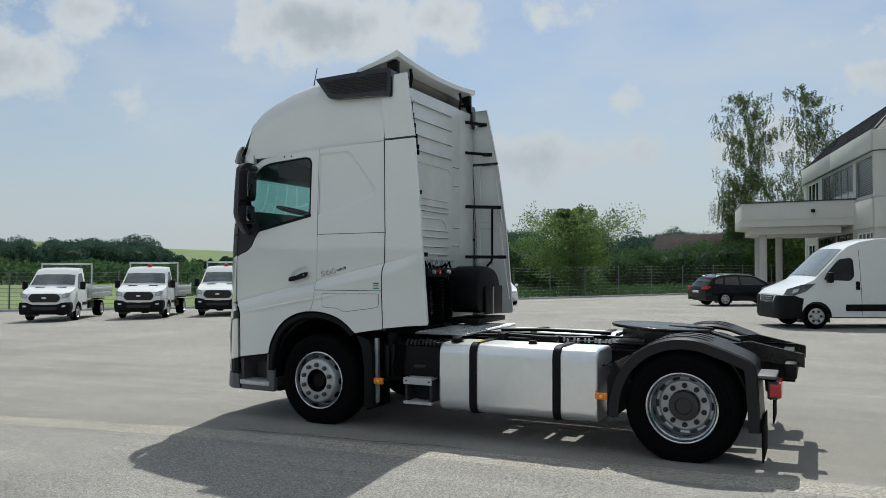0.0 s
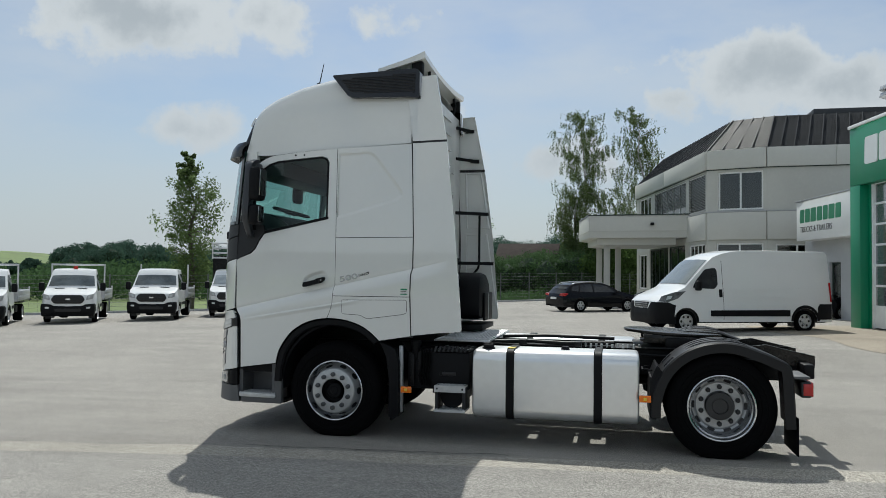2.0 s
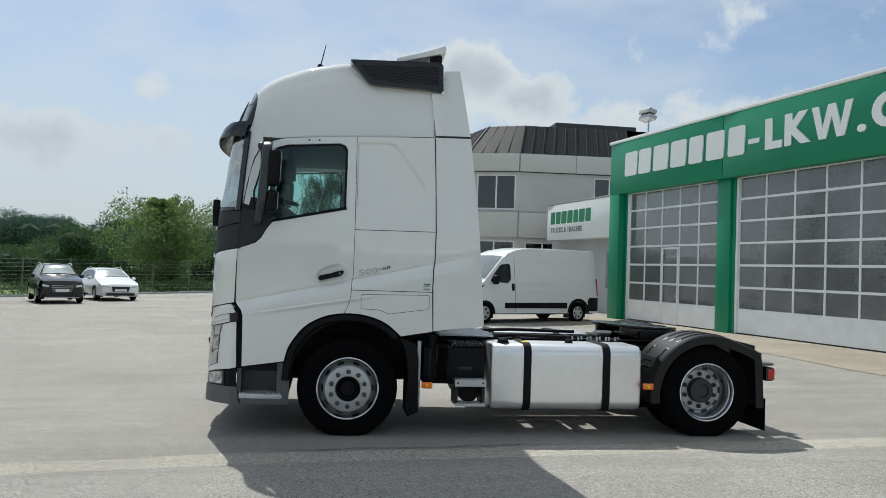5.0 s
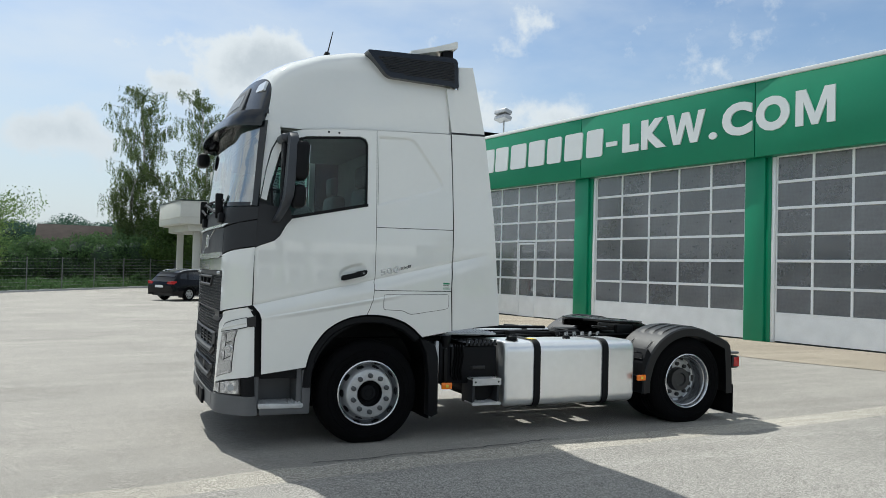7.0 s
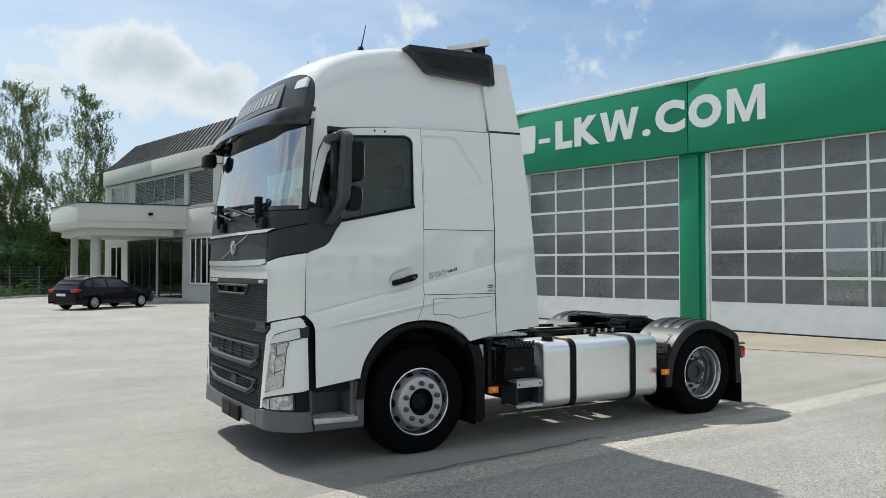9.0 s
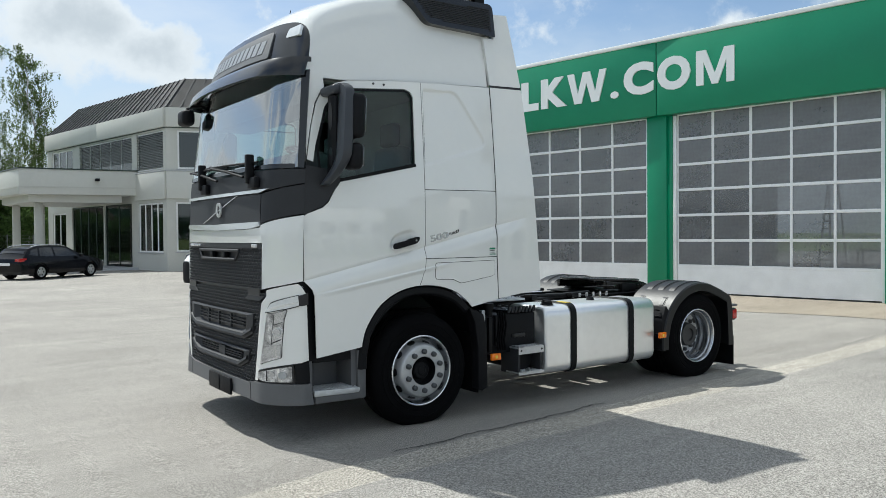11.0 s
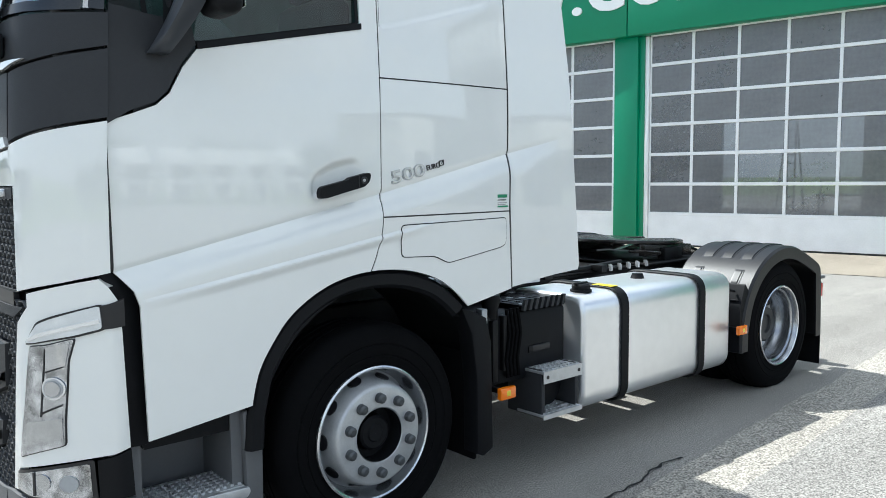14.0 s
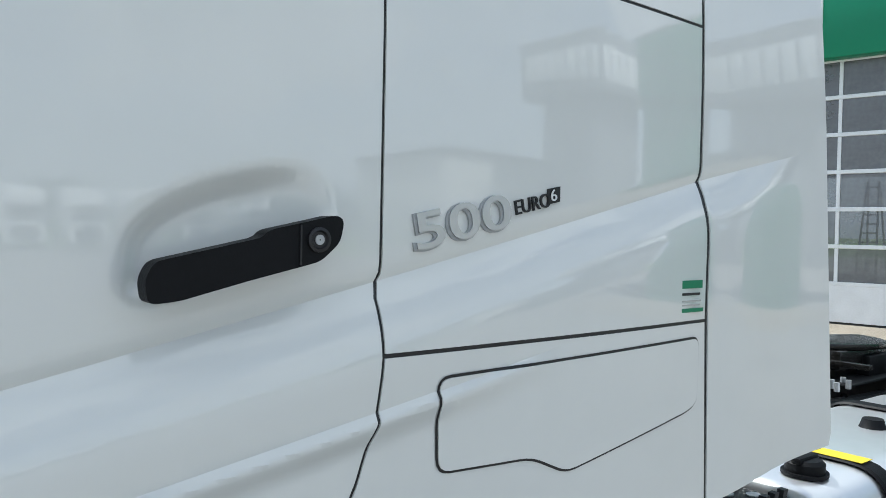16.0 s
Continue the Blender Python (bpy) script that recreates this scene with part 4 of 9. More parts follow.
def roof_ring(t, black=False, a0=0.0, a1=math.pi, n=72):
    """A hoop of the roof; t runs from the brow to where the paint turns white, or from there to the back."""
    ring = []
    for k in range(n + 1):
        a = a0 + (a1 - a0) * k / n
        c, s = math.cos(a), math.sin(a)
        h = abs(s) ** 0.24
        split = -0.875 - 0.135 * (1 - h) ** 0.8
        xs = -1.055 + (split + 1.055) * t if black else split + (0.84 - split) * t
        zl = max(2.955, lerp_rows(xs, SILL)) if xs > -0.9 else 2.97
        zt = lerp_rows(xs, CROWN)
        fade = 1 - smooth01((xs + 0.8) / 0.9)
        z = zl + (zt - zl) * h
        w = 1.145 - 0.10 * max(0.0, z - 3.0)
        y = YC - math.copysign(abs(c) ** 0.22, c) * w
        ring.append((xs + nose(y, fade) * min(1.0, 0.3 + 0.7 * h), y, z))
    return ring


part("roof", loft([roof_ring(i / 52) for i in range(53)]), WHITE, tractor, "white high-roof cab top")
part("roof_front", loft([roof_ring(i / 10, True, math.pi * 0.27, math.pi * 0.73) for i in range(11)]), DARK_GLOSS, tractor, "gloss black roof front")
part("roof_corner", loft([roof_ring(i / 10, True, 0.0, math.pi * 0.27, 30) for i in range(11)]), DARK_GLOSS, tractor, "gloss black roof corner")
part("roof_corner", loft([roof_ring(i / 10, True, math.pi * 0.73, math.pi, 30) for i in range(11)]), DARK_GLOSS, tractor, "gloss black roof corner")


# front: surface over (y, z)
def face_x(y, z):
    base = lerp_rows(z, [(0.2, -1.375), (0.5, -1.365), (1.25, -1.355), (1.7, -1.35), (2.2, -1.325), (2.6, -1.285), (3.05, -1.235)])
    t = min(1.0, abs(y - YC) / 1.21)
    k = lerp_rows(z, [(2.1, 0.045), (2.5, 0.09), (3.0, 0.10)])
    return base + k * t * t + (0.265 - k) * max(0.0, (t - 0.74) / 0.26) ** 2.2


def front_at(y, z, lift=0.0):
    """The front, running on round the corner along the side past y = 0."""
    n = Vector((-1, (face_x(y + 0.004, z) - face_x(y - 0.004, z)) / 0.008, 0)).normalized()
    if y < 0.004 or y > 2 * YC - 0.004:
        past = 0.004 - y if y < YC else y - 2 * YC + 0.004
        sgn = -1 if y < YC else 1
        return Vector((face_x(0.004, z) + past, (0.004 if y < YC else 2 * YC - 0.004) + sgn * (lift + 0.25 * past * max(0.0, 1 - past / 0.05)), z))
    return Vector((face_x(y, z), y, z)) + n * lift


F = 2 * YC


def mir(poly):
    return [(F - y, z) for y, z in poly]


def frontal(name, poly, material, step=0.05, depth=0.025, gap=0.004, lift=0.0, label="", pair=False):
    a = part(name, sheet(poly, front_at, step, depth, gap=gap, lift=lift), material, tractor, label)
    return (a, part(name, sheet(mir(poly), front_at, step, depth, gap=gap, lift=lift), material, tractor, label)) if pair else a


# white front flap round the grille, dark band, trims
FLAP = [(-0.006, 1.308), (0.10, 1.275), (0.268, 1.238), (0.264, 1.612), (F - 0.264, 1.612), (F - 0.268, 1.238), (F - 0.10, 1.275), (F + 0.006, 1.308), (F + 0.008, 1.838), (F - 0.15, 1.798), (F - 0.285, 1.758),
        (F - 0.29, 1.742), (F - 0.5, 1.728), (YC, 1.722), (0.5, 1.728), (0.29, 1.742), (0.285, 1.758), (0.15, 1.798), (-0.008, 1.838)]
frontal("front_flap", FLAP, WHITE, 0.025, 0.025, 0.002, label="white front flap round the grille")
frontal("front_band", [(-0.010, 1.846), (0.15, 1.806), (0.290, 1.766), (0.290, 2.010), (0.19, 2.032), (-0.010, 2.085)], GREY_PL, 0.025, 0.025, 0.003, label="dark grey plastic corner under the windscreen", pair=True)
frontal("front_band", [(-0.010, 2.090), (0.19, 2.037), (0.35, 2.012), (F - 0.35, 2.012), (F - 0.19, 2.037), (F + 0.010, 2.090), (F + 0.010, 2.205), (F - 0.334, 2.20), (YC, 2.19), (0.334, 2.20), (-0.010, 2.205)], GREY_PL, 0.03, 0.025, 0.003, label="dark grey plastic band under the windscreen")
frontal("logo_panel", [(0.296, 1.780), (F - 0.296, 1.780), (F - 0.296, 2.012), (0.296, 2.012)], GREY_PL, 0.04, 0.02, 0.002, label="dark front panel behind the badge")
frontal("chrome_trim", [(0.275, 1.748), (0.45, 1.728), (YC, 1.718), (F - 0.45, 1.728), (F - 0.275, 1.748), (F - 0.299, 1.790), (YC, 1.780), (0.299, 1.790)], CHROME, 0.04, 0.014, lift=0.012, label="satin chrome trim")
frontal("chrome_trim", [(0.191, 2.050), (0.295, 2.016), (F - 0.295, 2.016), (F - 0.191, 2.050), (F - 0.30, 2.050), (0.30, 2.050)], CHROME, 0.03, 0.012, lift=0.014, label="satin chrome trim")
frontal("badge_bar", [(1.592, 1.792), (1.632, 1.792), (0.79, 2.014), (0.75, 2.014)], CHROME, 0.05, 0.006, lift=0.010, label="slanting chrome badge bar")
badge = lathe([(0.042, 0.0), (0.042, -0.012), (0.066, -0.012), (0.066, 0.0)], (face_x(YC, 1.905) - 0.012, 1.165, 1.905), "x", 32)
part("badge_ring", badge, CHROME, tractor, "round chrome badge")

# black surround below the mirror, on the flank
BELT = [(-1.07, 1.822), (-0.99, 1.872), (-0.90, 1.908), (-0.855, 1.95), (-0.805, 2.045), (-0.745, 2.122), (-0.76, 2.20), (-0.93, 2.22), (-1.05, 2.24)]
both("mirror_base", sheet(BELT, flank, 0.05, 0.03, gap=0.002, lift=0.006), GREY_PL, tractor, "dark plastic quarter panel under the mirror")
PILLAR = [(-1.085, 2.215), (-1.045, 2.225), (-0.99, 2.55), (-0.945, 2.74), (-0.90, 2.825), (-0.86, 2.875), (-0.87, 3.0), (-1.005, 3.0), (-1.05, 2.60)]
both("a_pillar", sheet(PILLAR, flank, 0.03, 0.06, gap=0.003), WHITE, tractor, "white windscreen pillar")
# windows
SIDEWIN = [(-0.93, 2.205), (-0.745, 2.118), (-0.03, 2.270), (-0.033, 2.86), (-0.057, 2.903), (-0.11, 2.922), (-0.62, 2.882), (-0.72, 2.852), (-0.80, 2.797), (-0.862, 2.71), (-0.945, 2.40)]
both("side_window", sheet(SIDEWIN, lambda x, z, l=0: flank(x, z, l) + Vector((0, 0.014, 0)), 0.2, 0.0), CAB_GLASS, tractor, "tinted side window")
both("window_seal", sheet([(-0.74, 2.108), (-0.02, 2.26), (-0.02, 2.285), (-0.74, 2.132)], flank, 0.1, 0.02, lift=0.004), BLACK_PL, tractor, "black window seal")
ring = sheet(SIDEWIN, flank, 0.3, 0.0)
ring.free()
SEAL = rounded(SIDEWIN, 0.02, 2)
INNER = offset_poly(SEAL, 0.018)
b = bmesh.new()
o = [b.verts.new(flank(x, z, -0.004)) for x, z in SEAL]
i2 = [b.verts.new(flank(x, z, -0.002)) for x, z in INNER]
for k in range(len(o)):
    b.faces.new((o[k], o[(k + 1) % len(o)], i2[(k + 1) % len(o)], i2[k]))
both("window_frame", b, BLACK_PL, tractor, "black window frame")
SCREEN = [(0.01, 2.215), (0.30, 2.225), (YC, 2.21), (F - 0.30, 2.225), (F - 0.01, 2.215), (F - 0.03, 3.0), (YC, 3.03), (0.03, 3.0)]
ws = part("windscreen", sheet(SCREEN, front_at, 0.08, 0.0), SCREEN_GLASS, tractor, "wide curved windscreen")
for o in [ob for ob in tractor.children if ob.name.startswith(("windscreen", "side_window"))]:
    o.visible_shadow = False
frontal("screen_edge", [(0.004, 2.21), (0.035, 2.215), (0.062, 2.98), (0.02, 3.0)], DARK_GLOSS, 0.08, 0.02, 0, 0.004, "black windscreen edge", pair=True)
frontal("screen_edge", [(0.05, 2.21), (F - 0.05, 2.21), (F - 0.05, 2.245), (0.05, 2.245)], DARK_GLOSS, 0.08, 0.02, 0, 0.004)

# sun visor
rings = []
for k in range(33):
    y = 0.02 + (F - 0.04) * k / 32
    x = face_x(y, 2.95)
    e = 0.25 + 0.65 * math.sin(math.pi * k / 32) ** 0.35
    rings.append([(x + 0.02, y, 3.10), (x - 0.06 * e, y, 3.10), (x - 0.13 * e, y, 3.05), (x - 0.18 * e, y, 2.96), (x - 0.175 * e, y, 2.945), (x - 0.12 * e, y, 3.02), (x - 0.05 * e, y, 3.06), (x + 0.02, y, 3.06)])
part("sun_visor", loft(rings, closed=True), DARK_GLOSS, tractor, "smoked external sun visor")

# wheel arches, steps, bumper
def arch_band(pts, y0, y1, width, name, material, parent, label=""):
    """A rounded lip that follows an arch."""
    inner = offset_poly(pts + [(pts[-1][0], -1), (pts[0][0], -1)], width)[:len(pts)]
    rings = []
    for (x, z), (u, v) in zip(pts, inner):
        rings.append([(x, y0 + 0.02, z), (x * 0.8 + u * 0.2, y0, z * 0.8 + v * 0.2), (x * 0.2 + u * 0.8, y0, z * 0.2 + v * 0.8), (u, y0 + 0.02, v), (u, y1, v), (x, y1, z)])
    return both(name, loft(rings, closed=True), material, parent, label)


FULL_ARCH = [(-0.60, 0.56), (-0.59, 0.70)] + ARCH[2:] + [(0.63, 0.92), (0.69, 0.80), (0.72, 0.60), (0.72, 0.26)]
arch_band(ARCH_EDGE := [(x, z - 0.003) for x, z in FULL_ARCH[:-4]], -0.03, 0.06, 0.078, "arch_lip", BLACK_PL, tractor, "dark plastic wheel-arch lip")
rings = []
for t in range(19):
    a = radians(-8 + 196 * t / 18)
    c = Vector((AX_F + 0.05 - 0.62 * math.cos(a), 0, 0.56 + 0.60 * math.sin(a)))
    rings.append([(c.x, 0.03, c.z), (c.x, 0.62, c.z), (AX_F + 0.05 - 0.645 * math.cos(a), 0.62, 0.56 + 0.625 * math.sin(a)), (AX_F + 0.05 - 0.645 * math.cos(a), 0.03, 0.56 + 0.625 * math.sin(a))])
both("front_mudguard", loft(rings, closed=True), BLACK_PL, tractor, "black inner mudguard")
both("mud_pillar", prism([(0.55, 1.0), (0.64, 0.97), (0.72, 0.93), (0.755, 0.80), (0.765, 0.25), (0.70, 0.22), (0.655, 0.24), (0.655, 0.62), (0.62, 0.86)], "y", -0.01, 0.10, 0.01), BLACK_PL, tractor, "black mudguard rear pillar")
both("mud_stay", boxes((0.745, 0.785, 0.05, 0.10, 0.28, 0.96), bevel=0.006), STEEL, tractor, "grey steel mudguard stay")
both("mud_flap", boxes((0.66, 0.685, 0.03, 0.50, 0.20, 0.75), bevel=0.006), RUBBER, tractor)

# bumper corner: white lamp housing, black gap, step well
both("corner_gap", boxes((-1.02, -0.93, 0.07, 0.12, 0.66, 1.31), bevel=0.01), BLACK_PL, tractor)
both("gap_fin", prism([(-1.115, 1.33), (-1.055, 1.325), (-0.985, 1.245), (-0.955, 0.66), (-1.06, 0.66), (-1.085, 1.2)], "y", 0.035, 0.075, 0.004), BLACK_PL, tractor, "black fin behind the headlamp")
LAMP_PANEL = [(-0.058, 0.672), (0.30, 0.588), (0.325, 0.498), (0.381, 0.490), (0.272, 1.130), (0.217, 1.188), (0.217, 1.238), (0.021, 1.292), (-0.004, 1.25), (-0.028, 1.212), (-0.040, 1.11)]
frontal("lamp_panel", LAMP_PANEL, WHITE, 0.02, 0.03, 0.003, label="white headlamp surround", pair=True)
HEAD = rounded([(0.208, 1.052), (0.145, 1.060), (0.070, 1.086), (0.087, 1.0), (0.092, 0.90), (0.099, 0.789), (0.100, 0.698), (0.280, 0.634), (0.238, 0.851)], 0.012, 2)
frontal("headlamp_rim", HEAD, TEXT_DARK, 0.02, 0.006, 0.0, 0.002, "dark rim of the headlamp", pair=True)
frontal("headlamp", HEAD, HEAD_GLASS, 0.02, 0.010, 0.0035, 0.006, "clear headlamp", pair=True)
frontal("headlamp_bezel", [(0.146, 1.050), (0.084, 1.070), (0.096, 0.985), (0.150, 0.965)], LAMP_IN, 0.02, 0.004, 0, 0.0085, "grey lamp bezel", pair=True)
frontal("headlamp_bezel", [(0.150, 1.045), (0.147, 1.045), (0.168, 0.80), (0.171, 0.80)], TEXT_DARK, 0.03, 0.003, 0, 0.0095, pair=True)
frontal("headlamp_bezel", [(0.150, 0.965), (0.100, 0.985), (0.101, 0.980), (0.150, 0.958)], TEXT_DARK, 0.03, 0.003, 0, 0.0095, pair=True)
frontal("headlamp_bezel", [(0.170, 0.815), (0.106, 0.85), (0.106, 0.843), (0.170, 0.806)], TEXT_DARK, 0.03, 0.003, 0, 0.0095, pair=True)
frontal("lamp_chrome", [(0.225, 0.775), (0.108, 0.80), (0.108, 0.725), (0.245, 0.685)], LAMP_IN, 0.02, 0.003, 0, 0.0085, "chromed lower reflector", pair=True)
for f in ((lambda y: y), (lambda y: F - y)):
    for rad, m, d in ((0.040, CHROME, 0.012), (0.033, MID_GREY, 0.016), (0.027, LAMP_IN, 0.020)):
        ring = [(f(0.128 + rad * 0.8 * math.cos(2 * math.pi * k / 20)), 0.905 + rad * math.sin(2 * math.pi * k / 20)) for k in range(20)]
        part("headlamp_projector", sheet(ring, front_at, 0.05, 0.004, lift=d), m, tractor, "bright lamp projector")
DRL = rounded([(0.217, 1.062), (0.169, 1.132), (0.133, 1.150), (0.021, 1.196), (0.017, 1.116), (0.071, 1.094), (0.18, 1.066)], 0.008, 2)
frontal("day_light_rim", [(y + (0.006 if y > 0.1 else -0.004), z + (0.006 if z > 1.12 else -0.007)) for y, z in DRL], TEXT_DARK, 0.02, 0.006, 0, 0.006, "thin dark rim of the light bar", pair=True)
frontal("day_light", DRL, LENS, 0.02, 0.014, 0, 0.012, "pale daytime-light bar", pair=True)
frontal("day_light_strip", [(0.205, 1.078), (0.165, 1.100), (0.022, 1.150), (0.021, 1.136), (0.16, 1.088), (0.195, 1.070)], CHROME, 0.02, 0.004, 0, 0.016, pair=True)
frontal("day_light_end", [(0.018, 1.196), (-0.045, 1.216), (-0.046, 1.118), (0.016, 1.112)], TEXT_DARK, 0.02, 0.012, 0, 0.008, pair=True)
frontal("fog_rim", rounded([(0.312, 0.580), (0.042, 0.646), (0.036, 0.497), (0.218, 0.496), (0.322, 0.510)], 0.01), TEXT_DARK, 0.02, 0.008, 0, 0.003, pair=True)
frontal("fog_lamp", rounded([(0.304, 0.572), (0.050, 0.634), (0.046, 0.507), (0.216, 0.505), (0.312, 0.518)], 0.01), HEAD_GLASS, 0.02, 0.010, 0, 0.008, "clear fog lamp", pair=True)
frontal("fog_divider", [(0.200, 0.510), (0.208, 0.510), (0.208, 0.594), (0.200, 0.596)], TEXT_DARK, 0.03, 0.004, 0, 0.011, pair=True)
for f in ((lambda y: y), (lambda y: F - y)):
    for c in (0.098, 0.170):
        ring = [(f(c + 0.024 * math.cos(2 * math.pi * k / 16)), 0.562 + 0.03 * math.sin(2 * math.pi * k / 16)) for k in range(16)]
        part("fog_projector", sheet(ring, front_at, 0.05, 0.003, lift=0.0115), LAMP_IN if c > 0.1 else MID_GREY, tractor)
frontal("corner_panel", [(0.037, 0.642), (-0.058, 0.668), (-0.068, 0.492), (0.034, 0.495)], BLACK_PL, 0.02, 0.02, 0.001, label="black bumper corner", pair=True)
BUMP = [(-0.10, 0.318), (0.25, 0.325), (0.6, 0.335), (F - 0.6, 0.335), (F - 0.25, 0.325), (F + 0.10, 0.318), (F + 0.07, 0.486), (F - 0.218, 0.494), (F - 0.381, 0.486), (F - 0.50, 0.466), (0.50, 0.466), (0.381, 0.486), (0.218, 0.494), (-0.07, 0.486)]
frontal("bumper", BUMP, BUMP_GREY, 0.025, 0.10, 0.0, 0.010, "grey plastic lower bumper")
frontal("bumper_joint", [(0.441, 0.33), (0.446, 0.33), (0.446, 0.47), (0.441, 0.47)], TEXT_DARK, 0.05, 0.002, 0, 0.0115, pair=True)
both("step_side", prism(rounded([(-0.985, 0.315), (-0.525, 0.312), (-0.52, 0.64), (-0.53, 0.725), (-0.605, 0.715), (-0.600, 0.56), (-0.595, 0.40), (-0.985, 0.395)], 0.015), "y", 0.0, 0.07, 0.008), BUMP_GREY, tractor, "grey plastic step surround")
both("step_well", boxes((-1.02, -0.60, 0.30, 0.33, 0.32, 0.70), (-0.645, -0.60, 0.03, 0.30, 0.32, 0.72), (-1.03, -0.99, 0.05, 0.30, 0.32, 0.68), (-1.0, -0.62, 0.07, 0.30, 0.335, 0.365)), BUMP_GREY, tractor, "grey step well")
tread = bmesh.new()
box(tread, -0.995, -0.60, 0.012, 0.25, 0.400, 0.415, 0.004)
for i in range(13):
    for j in range(7):
        c = (-0.975 + i * 0.030, 0.035 + j * 0.030)
        rod(tread, (c[0], c[1], 0.415), (c[0], c[1], 0.423), 0.010, 6)
both("step_tread", tread, ALU_STEP, tractor, "perforated aluminium step tread")
both("step_nose", prism(rounded([(-1.0, 0.375), (-0.60, 0.368), (-0.585, 0.388), (-0.59, 0.410), (-1.0, 0.425)], 0.008), "y", -0.012, 0.014, 0.004), ALU_STEP, tractor, "bright step edge")
both("sill_black", prism([(-1.0, 0.69), (-0.575, 0.748), (-0.56, 0.64), (-0.98, 0.64)], "y", 0.04, 0.10), BLACK_PL, tractor)
part("under_tray", boxes((-1.15, -0.55, 0.15, F - 0.15, 0.30, 0.34)), BLACK_PL, tractor)

# grilles
def grille(name, poly, holes, label):
    frontal(name, poly, TEXT_DARK, 0.05, 0.02, 0.0, -0.035, label)
    b = bmesh.new()
    ys, zs = [p[0] for p in poly], [p[1] for p in poly]
    z, row = min(zs) + 0.012, 0
    while z < max(zs):
        y = min(ys) + (0.0 if row % 2 else 0.025)
        while y < max(ys):
            if near_poly(y, z, poly) < -0.010 and all(near_poly(y, z, h) > 0.014 for h in holes):
                o = [front_at(y + u, z + v, -0.004) for u, v in ((-0.025, -0.0085), (-0.010, 0.0115), (0.010, 0.0115), (0.025, -0.0085), (0.025, -0.0125), (0.0118, 0.0070), (-0.0118, 0.0070), (-0.025, -0.0125))]
                i3 = [p + Vector((0.018, 0, 0)) for p in o]
                vo, vi = [b.verts.new(p) for p in o], [b.verts.new(p) for p in i3]
                for q4 in ((0, 1, 6, 7), (1, 2, 5, 6), (2, 3, 4, 5)):
                    b.faces.new([vo[k] for k in q4])
                for k in range(8):
                    b.faces.new((vo[k], vi[k], vi[(k + 1) % 8], vo[(k + 1) % 8]))
            y += 0.050
        z += 0.0275
        row += 1
    part("grille_mesh", b, GRILLE, tractor, "dark honeycomb grille mesh", keep=True)


SLOT = [(0.70, 1.548), (0.78, 1.470), (F - 0.78, 1.470), (F - 0.70, 1.548)]
UP = [(0.272, 1.242), (F - 0.272, 1.242), (F - 0.268, 1.570), (0.268, 1.570)]
grille("upper_grille", UP, [SLOT], "dark upper grille")
frontal("grille_bar", [(0.268, 1.568), (F - 0.268, 1.568), (F - 0.268, 1.610), (0.268, 1.610)], GREY_PL, 0.05, 0.02, 0.001, 0.002, "dark bar above the grille")
frontal("grille_edge", [(0.268, 1.238), (F - 0.268, 1.238), (F - 0.268, 1.246), (0.268, 1.246)], GREY_PL, 0.05, 0.02, 0.0, 0.002)
LOW_G = [(0.392, 0.470), (F - 0.392, 0.470), (F - 0.284, 1.130), (F - 0.228, 1.188), (F - 0.228, 1.233), (0.228, 1.233), (0.228, 1.188), (0.284, 1.130)]
IN1 = [(0.404, 1.034), (0.417, 0.873), (0.593, 0.812), (F - 0.593, 0.812), (F - 0.417, 0.873), (F - 0.404, 1.034)]
IN2 = [(0.475, 0.729), (0.500, 0.633), (0.675, 0.565), (F - 0.675, 0.565), (F - 0.500, 0.633), (F - 0.475, 0.729)]
grille("lower_grille", LOW_G, [IN1, IN2], "dark lower grille")
frontal("grille_edge", [(0.381, 0.470), (0.394, 0.470), (0.288, 1.130), (0.276, 1.130)], GREY_PL, 0.05, 0.03, 0, -0.004, pair=True)
for f in ((lambda y: y), (lambda y: F - y)):
    part("grille_stop", sheet([(f(0.30), 1.180), (f(0.518), 1.180), (f(0.518), 1.238), (f(0.30), 1.238)], front_at, 0.1, 0.02, lift=-0.002), TEXT_DARK, tractor)
    part("grille_bracket", sheet([(f(0.230), 1.186), (f(0.512), 1.186), (f(0.60), 1.146), (f(0.29), 1.148)], front_at, 0.1, 0.03, lift=0.004), GREY_PL, tractor, "dark bracket between the grilles")


LIP_GREY = mat("lip_plastic", (0.042, 0.044, 0.048), 0.62, var=0.12, scale=6, spec=0.2)


